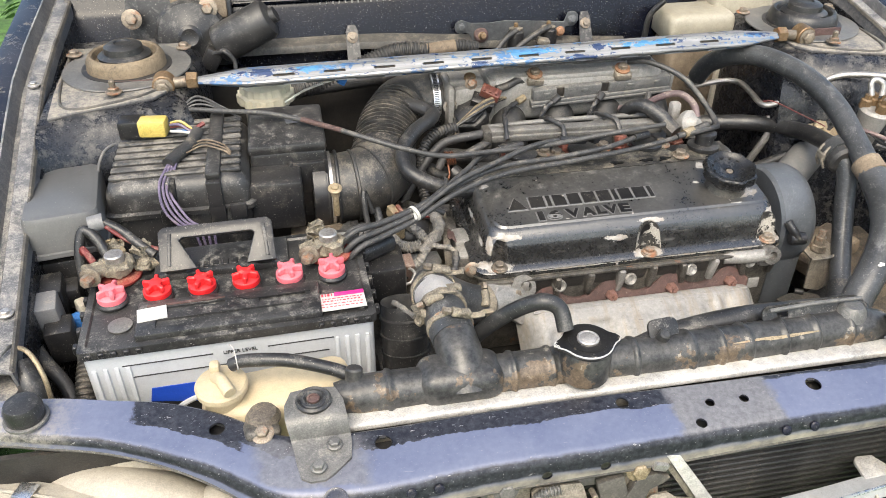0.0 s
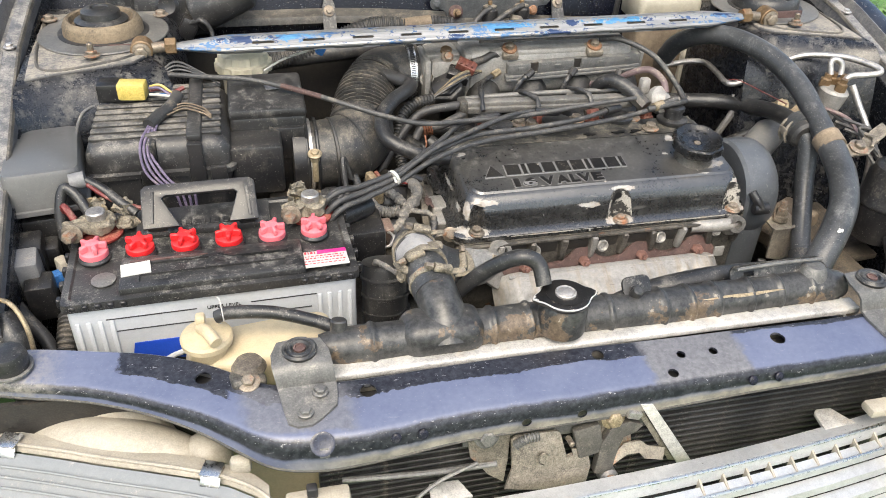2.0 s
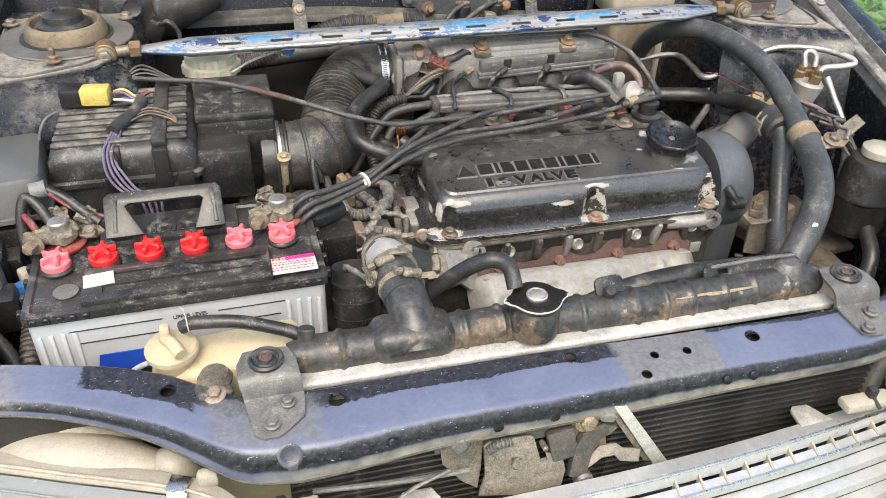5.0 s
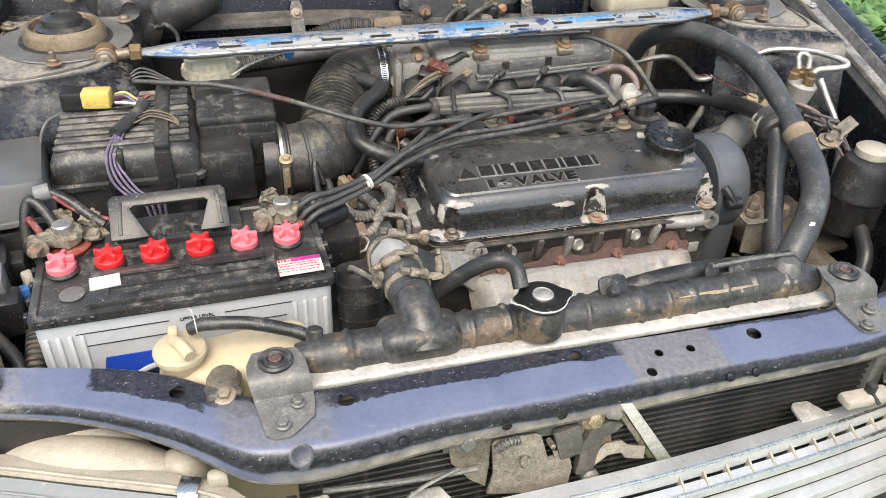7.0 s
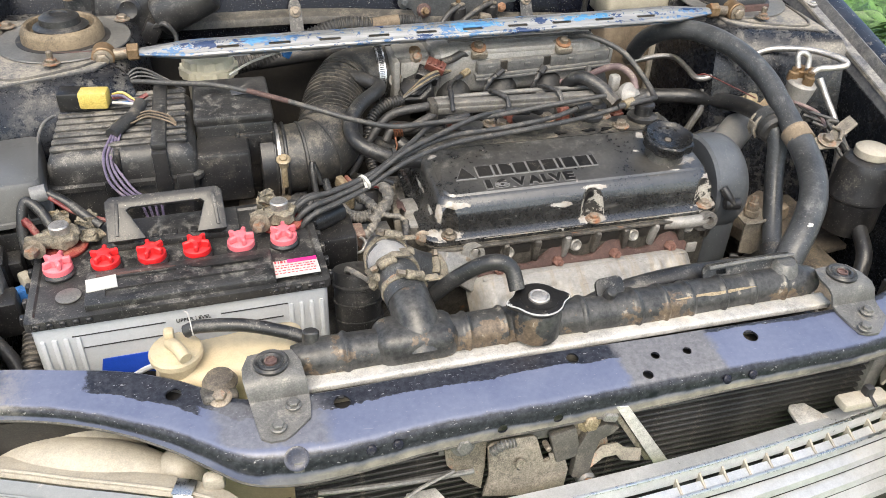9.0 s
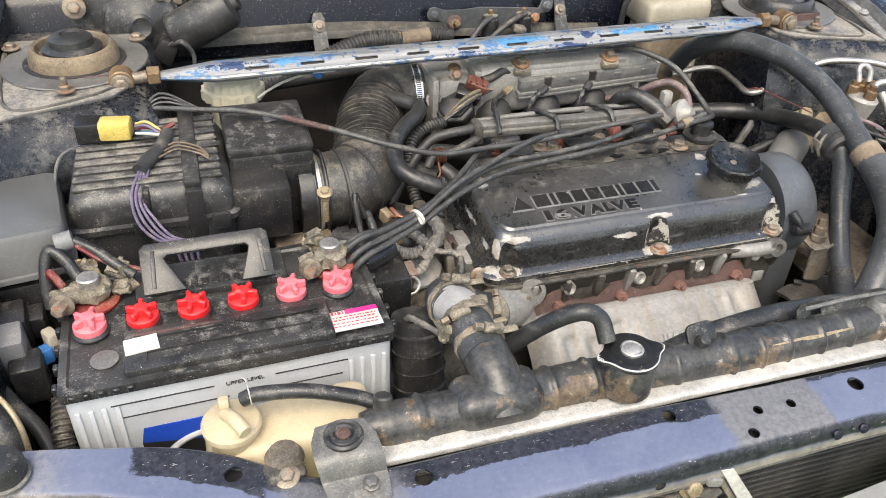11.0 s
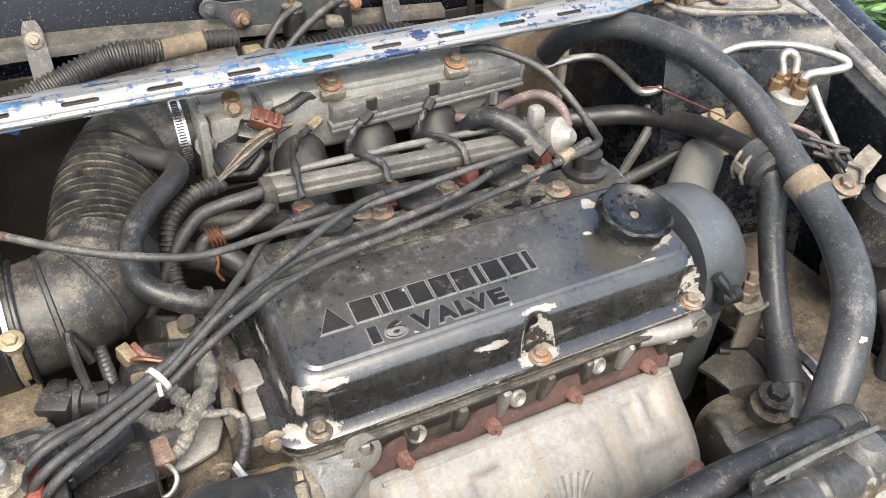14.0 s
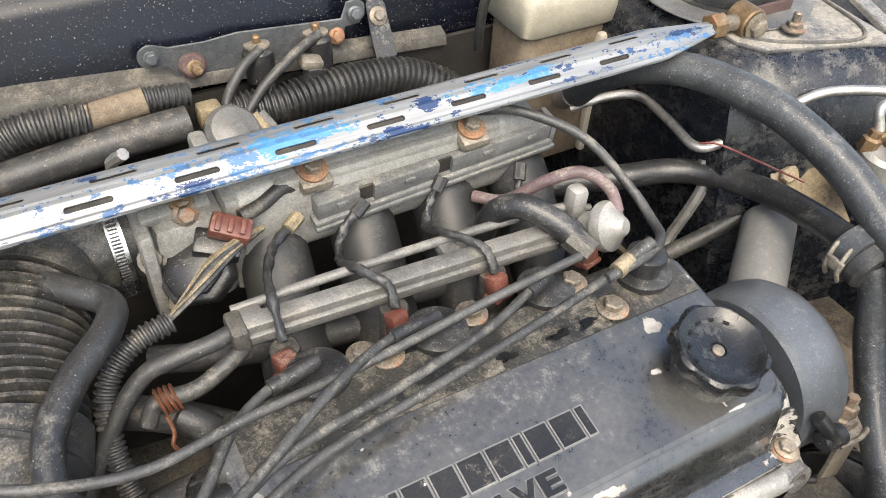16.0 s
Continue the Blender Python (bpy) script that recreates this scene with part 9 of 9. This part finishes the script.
part("bracket", slab([[(0.530, 0.502, 0.744), (0.548, 0.512, 0.746), (0.572, 0.508, 0.744)], [(0.534, 0.484, 0.738), (0.556, 0.482, 0.738), (0.577, 0.490, 0.738)], [(0.535, 0.482, 0.690), (0.556, 0.480, 0.685), (0.578, 0.488, 0.685)]], 0.003), "tan", mt, "folded tan steel bracket")
part("side_web", slab([[(0.578, 0.490, 0.740), (0.573, 0.520, 0.746)], [(0.578, 0.490, 0.68), (0.573, 0.525, 0.68)]], 0.003), "tan", mt)
part("front_lip", tube([(0.533, 0.483, 0.739), (0.556, 0.481, 0.740), (0.578, 0.489, 0.740)], 0.0022, 8), "tan", mt)
part("stud", lathe([(0.011, 0), (0.011, 0.008), (0.008, 0.009), (0.008, 0.02), (0.005, 0.021), (0.005, 0.03)], (0.550, 0.498, 0.743), (0.05, 0.1, 1), 6), "bolt", mt)
part("arm", box((0.60, 0.55, 0.70), (0.10, 0.06, 0.025), 0.006, (0, -10, 20)), "grit", mt)
pump = thing("steering_pump", (0.52, 0.42, 0.6), "oily dark steering pump and belt pulley", "pump")
part("body", lumpy(box((0.512, 0.415, 0.625), (0.085, 0.070, 0.065), 0.014), 0.006, 9, 2, 45), "oily", pump)
plate = slab([[(0.500, 0.487, 0.672), (0.505, 0.468, 0.674), (0.511, 0.450, 0.670), (0.513, 0.445, 0.655)], [(0.522, 0.492, 0.675), (0.524, 0.470, 0.675), (0.528, 0.448, 0.671), (0.530, 0.440, 0.658)],
              [(0.545, 0.492, 0.675), (0.548, 0.468, 0.674), (0.548, 0.442, 0.671), (0.548, 0.436, 0.660)], [(0.562, 0.484, 0.674), (0.562, 0.465, 0.673), (0.560, 0.446, 0.670), (0.560, 0.440, 0.662)]], 0.005)
part("plate", plate, "oily", pump, "dark pressed bracket plate")
part("plate_slot", tube([(0.530, 0.492, 0.6785), (0.540, 0.487, 0.6785)], 0.004, 10), "ink_and_shade", pump)
part("cast_barrel", lathe([(0.026, 0), (0.030, 0.003), (0.030, 0.022), (0.026, 0.024), (0.026, 0.045)], (0.508, 0.452, 0.632), (-0.1, -1, 0.1), 28), "mud", pump, "muddy cast barrel")
part("front_plate", prism([(-0.028, -0.03), (-0.008, -0.04), (0.02, -0.03), (0.024, 0.006), (0.004, 0.024), (-0.022, 0.018)], 0, 0.006, pose(0.494, 0.424, 0.628, 72, 0, 8), bev=0.0015), "oily", pump)
part("front_bolt", hexbolt((0.489, 0.418, 0.645), (-0.2, -1, 0.3), 0.0075, 0.008, 1.5), "oily", pump)
part("front_bolt", hexbolt((0.505, 0.415, 0.615), (-0.2, -1, 0.3), 0.0075, 0.008, 1.5), "oily", pump)
part("standing_tab", slab([[(0.524, 0.405, 0.628), (0.530, 0.406, 0.655), (0.538, 0.408, 0.672)], [(0.540, 0.403, 0.628), (0.545, 0.404, 0.650), (0.549, 0.406, 0.668)]], 0.003), "mud", pump)
part("side_pipe", tube([(0.532, 0.416, 0.660), (0.55, 0.413, 0.663), (0.572, 0.410, 0.664), (0.585, 0.408, 0.655)], 0.009, 12), "mud", pump)
part("fitting", lathe([(0.018, -0.03), (0.018, 0), (0.0205, 0.002), (0.0205, 0.006), (0.012, 0.008)], (0.528, 0.414, 0.672), (0, -0.1, 1), 24), "mud", pump)
part("fitting_nut", lathe([(0.0115, 0), (0.0115, 0.014), (0.009, 0.016)], (0.528, 0.413, 0.679), (0, -0.1, 1), 6), "alu_dark", pump)
part("cap_flange", lathe([(0.017, 0), (0.017, 0.003), (0.012, 0.004)], (0.528, 0.4135, 0.6905), (0, -0.1, 1), 24), "alu_dark", pump)
part("hex_head", lathe([(0.010, 0), (0.010, 0.009), (0.0085, 0.0105)], (0.528, 0.413, 0.694), (0, -0.1, 1), 6), "alu_dark", pump)
part("pulley", lathe([(0.080, 0), (0.0925, 0.001), (0.0935, 0.004), (0.0885, 0.006), (0.0885, 0.016), (0.0935, 0.018), (0.0925, 0.022), (0.080, 0.022), (0.078, 0.012), (0.03, 0.012)], (0.572, 0.436, 0.607), (1, 0, 0), 44), "steel", pump, "steel belt pulley")
part("belt", lathe([(0.089, 0.0065), (0.0945, 0.0065), (0.0945, 0.0155), (0.089, 0.0155)], (0.572, 0.436, 0.607), (1, 0, 0), 44), "rubber", pump)
part("bolt", hexbolt((0.47, 0.40, 0.615), (0, -1, 0.3), 0.009), "alu_dark", pump)

# ---- front end ----
latch = thing("hood_latch", (0.1, 0.165, 0.7), "tan dusty hood latch with hook, spring and bolts", "hood latch")
part("back_panel", carve(box((0.097, 0.186, 0.757), (0.196, 0.003, 0.042), 0.001, (-8, 2, 0)), join(cyl((0.058, 0.21, 0.769), 0.0048, 0.06, (0, -1, 0), bev=0), cyl((0.1155, 0.21, 0.769), 0.0048, 0.06, (0, -1, 0), bev=0))), "bracket", latch, "grey hanging steel panel")


def sheet(outline, y, thick, tilt):
    """An upright steel plate in the plane across the car at y."""
    zc = sum(z for x, z in outline) / len(outline)
    return prism([(x, z - zc) for x, z in outline], 0, thick, Matrix.Translation((0, y, zc)) @ pose(0, 0, 0, 90 - tilt, 0, 0), bev=0.0008)


left_ear = part("mount_ear", sheet([(0.002, 0.757), (0.006, 0.768), (0.016, 0.772), (0.030, 0.768), (0.046, 0.750), (0.044, 0.72), (0.040, 0.694), (0.024, 0.706), (0.005, 0.731)], 0.180, 0.003, 12), "tan", latch, "tan mounting ear with its bolt")
part("bolt", hexbolt((0.020, 0.176, 0.758), (0, -0.95, 0.3), 0.0085, washer=1.5), "bracket", left_ear)
right_ear = part("mount_ear", sheet([(0.133, 0.754), (0.138, 0.766), (0.148, 0.771), (0.162, 0.765), (0.174, 0.744), (0.178, 0.716), (0.168, 0.704), (0.155, 0.706), (0.142, 0.728)], 0.180, 0.003, 12), "tan", latch, "mounting ear beside the hook")
part("bolt", hexbolt((0.152, 0.176, 0.757), (0, -0.95, 0.3), 0.0085, washer=1.5), "zinc", right_ear)
face = part("latch_plate", carve(sheet([(0.046, 0.748), (0.052, 0.752), (0.094, 0.750), (0.100, 0.745), (0.106, 0.728), (0.126, 0.724), (0.130, 0.705), (0.124, 0.684), (0.080, 0.686), (0.038, 0.694), (0.046, 0.715)], 0.170, 0.004, 20),
     join(cyl((0.078, 0.2, 0.72), 0.0035, 0.08, (0, -1, 0), bev=0), box((0.104, 0.172, 0.735), (0.007, 0.04, 0.03), 0.0, (0, -14, 0)))), "tan", latch, "tan centre plate with a slot")
part("boss", lathe([(0.006, 0), (0.0055, 0.002), (0.003, 0.002)], (0.078, 0.163, 0.728), (0, -0.95, 0.3), 16), "tan", face)
part("guide_block", box((0.127, 0.172, 0.735), (0.028, 0.010, 0.034), 0.002, (-15, -12, 0)), "flange_grime", latch, "dark guide block")
part("stop_pin", cyl((0.105, 0.174, 0.741), 0.003, 0.014, (0, -1, 0.2), 10), "bolt", latch)
part("spring", ribbed([(0.048, 0.168, 0.748), (0.058, 0.166, 0.757), (0.070, 0.166, 0.758)], 0.005, 0.003, 0.35, 10), "bracket", latch)
hook = part("hook", prism([(0.004, -0.004), (0.010, 0.022), (0.016, 0.038), (0.030, 0.043), (0.037, 0.049), (0.022, 0.056), (0.004, 0.053), (-0.008, 0.034), (-0.014, 0.0)], 0, 0.010, Matrix.Translation((0.147, 0.166, 0.697)) @ pose(0, 0, 0, 76, 0, 0), bev=0.001), "flange_grime", latch, "dark worn hook")
part("pivot", lathe([(0.010, -0.004), (0.010, 0.006), (0.0075, 0.009)], (0.150, 0.160, 0.690), (0, -1, 0.2), 20), "bracket", hook)
part("pivot_nut", lathe([(0.0065, 0), (0.0065, 0.005), (0.004, 0.006)], (0.150, 0.152, 0.692), (0, -1, 0.2), 6), "bolt", hook)
part("lever", slab([[(0.140, 0.160, 0.700), (0.155, 0.160, 0.704), (0.168, 0.160, 0.716), (0.182, 0.160, 0.716), (0.190, 0.160, 0.705), (0.212, 0.160, 0.698)], [(0.140, 0.166, 0.709), (0.155, 0.166, 0.712), (0.166, 0.166, 0.727), (0.184, 0.166, 0.727), (0.194, 0.166, 0.717), (0.214, 0.166, 0.710)]], 0.003), "tan", latch)
rod = thing("brace_strut", (0.21, 0.165, 0.70), "pale steel brace strut under the crossmember", "brace")
part("strut", sheet([(0.177, 0.774), (0.191, 0.772), (0.252, 0.680), (0.234, 0.681)], 0.172, 0.004, 5), "flange", rod)
part("strut_edge", sheet([(0.171, 0.770), (0.178, 0.770), (0.234, 0.681), (0.225, 0.684)], 0.176, 0.003, 5), "tan", rod)
part("clip", box((0.172, 0.172, 0.762), (0.016, 0.008, 0.009), 0.002, (0, 20, 0)), "steel", rod)
cabl = thing("release_cable", (-0.03, 0.17, 0.72), "grey hood release cable with tie tails", "cable")
part("cable", tube([(-0.12, 0.18, 0.722), (-0.05, 0.172, 0.724), (0.0, 0.168, 0.726), (0.03, 0.166, 0.728)], 0.003, 8), "bracket", cabl)
part("tie_tail", tube([(0.01, 0.165, 0.735), (-0.03, 0.16, 0.722), (-0.06, 0.155, 0.70)], 0.002, 6), "bracket", cabl)

grille = thing("grille", (0.35, 0.12, 0.62), "silver chrome-edged front grille seen from above", "grille")


def g_line(x, dy, dz):
    u = (x - 0.02) / 0.6
    return (x, 0.142 + 0.05 * max(0, u) ** 2.2 + dy, 0.702 + dz)


xs = [-0.1 + 0.05 * i for i in range(17)]
part("top_rail", slab([[g_line(x, 0.006, -0.012) for x in xs], [g_line(x, 0.004, 0.0) for x in xs], [g_line(x, -0.012, 0.002) for x in xs], [g_line(x, -0.016, -0.004) for x in xs], [g_line(x, -0.017, -0.014) for x in xs]], 0.002), "silver", grille, "pale silver top rail")
for k in range(4):
    part("slat", slab([[g_line(x, -0.022 - 0.012 * k, -0.012 - 0.016 * k) for x in xs], [g_line(x, -0.034 - 0.012 * k, -0.014 - 0.016 * k) for x in xs], [g_line(x, -0.036 - 0.012 * k, -0.022 - 0.016 * k) for x in xs]], 0.002), "silver", grille)
for i in range(12):
    x = 0.24 + 0.028 * i
    p, q, r = g_line(x, -0.0165, -0.006), g_line(x, -0.0345, -0.0135), g_line(x, -0.0165, -0.022)
    part("rib", slab([[p, q], [r, r]], 0.0022), "cream_pale", grille, "pale plastic wedge rib")
part("rail_bead", tube([g_line(x, -0.014, 0.001) for x in xs], 0.0018, 8), "chrome", grille, "bright edge of the top rail")
part("slat_bead", tube([g_line(x, -0.034, -0.0125) for x in xs], 0.0020, 8), "chrome", grille, "bright edge of the first slat")
for outline in ([(-0.038, 0.152), (-0.036, 0.174), (-0.006, 0.174), (0.004, 0.152)], [(0.404, 0.160), (0.407, 0.184), (0.412, 0.189), (0.430, 0.188), (0.445, 0.162)]):
    part("tab", prism(outline, 0.699, 0.7035, bev=0.0012), "flange", grille, "pale plastic tab")


def headlight(sgn):
    hl = thing("headlight", (CX + sgn * 0.47, 0.2, 0.62), "cream-backed headlight with a clear lens and chrome clips", "headlight", "headlights")
    def q(x, y, z):
        return (CX + sgn * (CX - x), y, z) if sgn < 0 else (2 * CX - x, y, z)
    for c, r, turn in (((-0.332, 0.262, 0.712), (0.102, 0.034, 0.042), 20), ((-0.335, 0.285, 0.710), (0.062, 0.030, 0.042), 14), ((-0.248, 0.238, 0.708), (0.028, 0.026, 0.036), 30)):
        bm = bmesh.new()
        bmesh.ops.create_uvsphere(bm, u_segments=36, v_segments=18, radius=1.0)
        bm.transform(pose(*q(*c), 0, 0, sgn * turn) @ Matrix.Diagonal((*r, 1)))
        part("bowl", bm, "cream_pale", hl, "cream plastic back shell", smooth=60)
    st = [(-0.47, 0.277), (-0.44, 0.266), (-0.415, 0.257), (-0.376, 0.242), (-0.337, 0.226), (-0.295, 0.210), (-0.252, 0.193), (-0.222, 0.178), (-0.200, 0.162), (-0.188, 0.148)]
    part("shelf", slab([[q(x, y + 0.030, 0.722) for x, y in st], [q(x, y + 0.024, 0.742) for x, y in st], [q(x, y + 0.012, 0.7455) for x, y in st], [q(x, y + 0.002, 0.7455) for x, y in st], [q(x, y, 0.741) for x, y in st]], 0.003), "cream_pale", hl)
    part("shelf_ridge", tube([q(x, y + 0.004, 0.747) for x, y in st], 0.0018, 8), "cream_pale", hl)
    lens = part("lens", slab([[q(x, y - 0.001, 0.7405) for x, y in st], [q(x, y - 0.004, 0.7435) for x, y in st], [q(x, y - 0.018, 0.7415) for x, y in st], [q(x, y - 0.022, 0.739) for x, y in st], [q(x, y - 0.045, 0.7335) for x, y in st], [q(x, y - 0.066, 0.718) for x, y in st], [q(x, y - 0.078, 0.68) for x, y in st], [q(x, y - 0.082, 0.60) for x, y in st]], 0.003), "glass", hl, "clear fluted lens")
    for d, z in ((0.020, 0.7422), (0.030, 0.7395), (0.040, 0.737), (0.050, 0.7328)):
        part("flute", tube([q(x, y - d, z) for x, y in st], 0.0014, 6), "glass", lens)
    for x, y in ((-0.424, 0.258), (-0.238, 0.186)):
        part("clip", join(box(q(x, y + 0.008, 0.7495), (0.019, 0.018, 0.002), 0.0008, (0, 0, 20 * sgn)), box(q(x - 0.002, y - 0.004, 0.746), (0.019, 0.002, 0.010), 0.0008, (-35, 0, 20 * sgn))), "chrome", hl, "bright steel clip")
    for x, y in ((-0.412, 0.290), (-0.378, 0.292)):
        part("peg", box(q(x, y, 0.752), (0.008, 0.008, 0.036), 0.002), "cream_pale", hl)
    part("corner_lug", box(q(-0.212, 0.196, 0.748), (0.020, 0.014, 0.018), 0.005), "cream_pale", hl)
    tie = part("tie_block", box(q(-0.150, 0.160, 0.738), (0.010, 0.010, 0.014), 0.002), "ink_and_shade", hl, "black cable tie")
    part("tie_strap", box(q(-0.150, 0.150, 0.733), (0.004, 0.016, 0.003), 0.001, (20, 0, 0)), "ink_and_shade", tie)
    part("end_tab", box(q(-0.145, 0.158, 0.728), (0.06, 0.02, 0.012), 0.004), "cream_pale", hl)


headlight(-1)
headlight(1)

# wires by the fender corner
for pts, r, mtl in (([(-0.455, 0.46, 0.78), (-0.43, 0.42, 0.775), (-0.405, 0.39, 0.755), (-0.395, 0.36, 0.72), (-0.395, 0.34, 0.68)], 0.0075, "rubber_dusty"),
                    ([(-0.435, 0.375, 0.81), (-0.425, 0.36, 0.80), (-0.42, 0.345, 0.77), (-0.42, 0.33, 0.72)], 0.014, "rubber"),
                    ([(-0.45, 0.39, 0.825), (-0.425, 0.375, 0.83), (-0.408, 0.352, 0.815), (-0.405, 0.34, 0.77)], 0.0025, "zinc"),
                    ([(-0.46, 0.35, 0.82), (-0.445, 0.365, 0.835), (-0.44, 0.385, 0.83), (-0.445, 0.40, 0.80)], 0.0018, "bracket")):
    w = thing("corner_wire", pts[1], "dusty wiring beside the battery at the fender corner", "wire", "corner wires")
    part("wire", tube(pts, r, 10), mtl, w)
w = thing("corner_conduit", (-0.385, 0.36, 0.75), "grey ribbed conduit beside the battery", "conduit")
part("conduit", ribbed([(-0.388, 0.42, 0.77), (-0.388, 0.385, 0.755), (-0.385, 0.36, 0.72), (-0.385, 0.345, 0.67)], 0.0105, 0.0055, 0.2), "rubber_dusty", w)
w = thing("battery_cable", (-0.38, 0.51, 0.85), "black and red battery cables with a grey sleeve", "cable")
part("cable", tube([(-0.36, 0.502, 0.848), (-0.372, 0.515, 0.866), (-0.385, 0.522, 0.872), (-0.392, 0.512, 0.85), (-0.392, 0.5, 0.82)], 0.0062, 10), "rubber", w)
part("red_core", tube([(-0.376, 0.497, 0.845), (-0.385, 0.505, 0.858), (-0.388, 0.51, 0.85)], 0.004, 8), "redwire", w)
part("grey_sleeve", tube([(-0.378, 0.528, 0.876), (-0.362, 0.53, 0.878)], 0.0095, 12), "greylid", w)
part("cable", tube([(-0.362, 0.528, 0.877), (-0.345, 0.522, 0.868), (-0.325, 0.508, 0.855), (-0.31, 0.50, 0.845)], 0.0055, 10), "rubber", w)
part("red_wire", tube([(-0.36, 0.522, 0.875), (-0.335, 0.512, 0.858), (-0.30, 0.503, 0.848)], 0.0025, 8), "redwire", w)
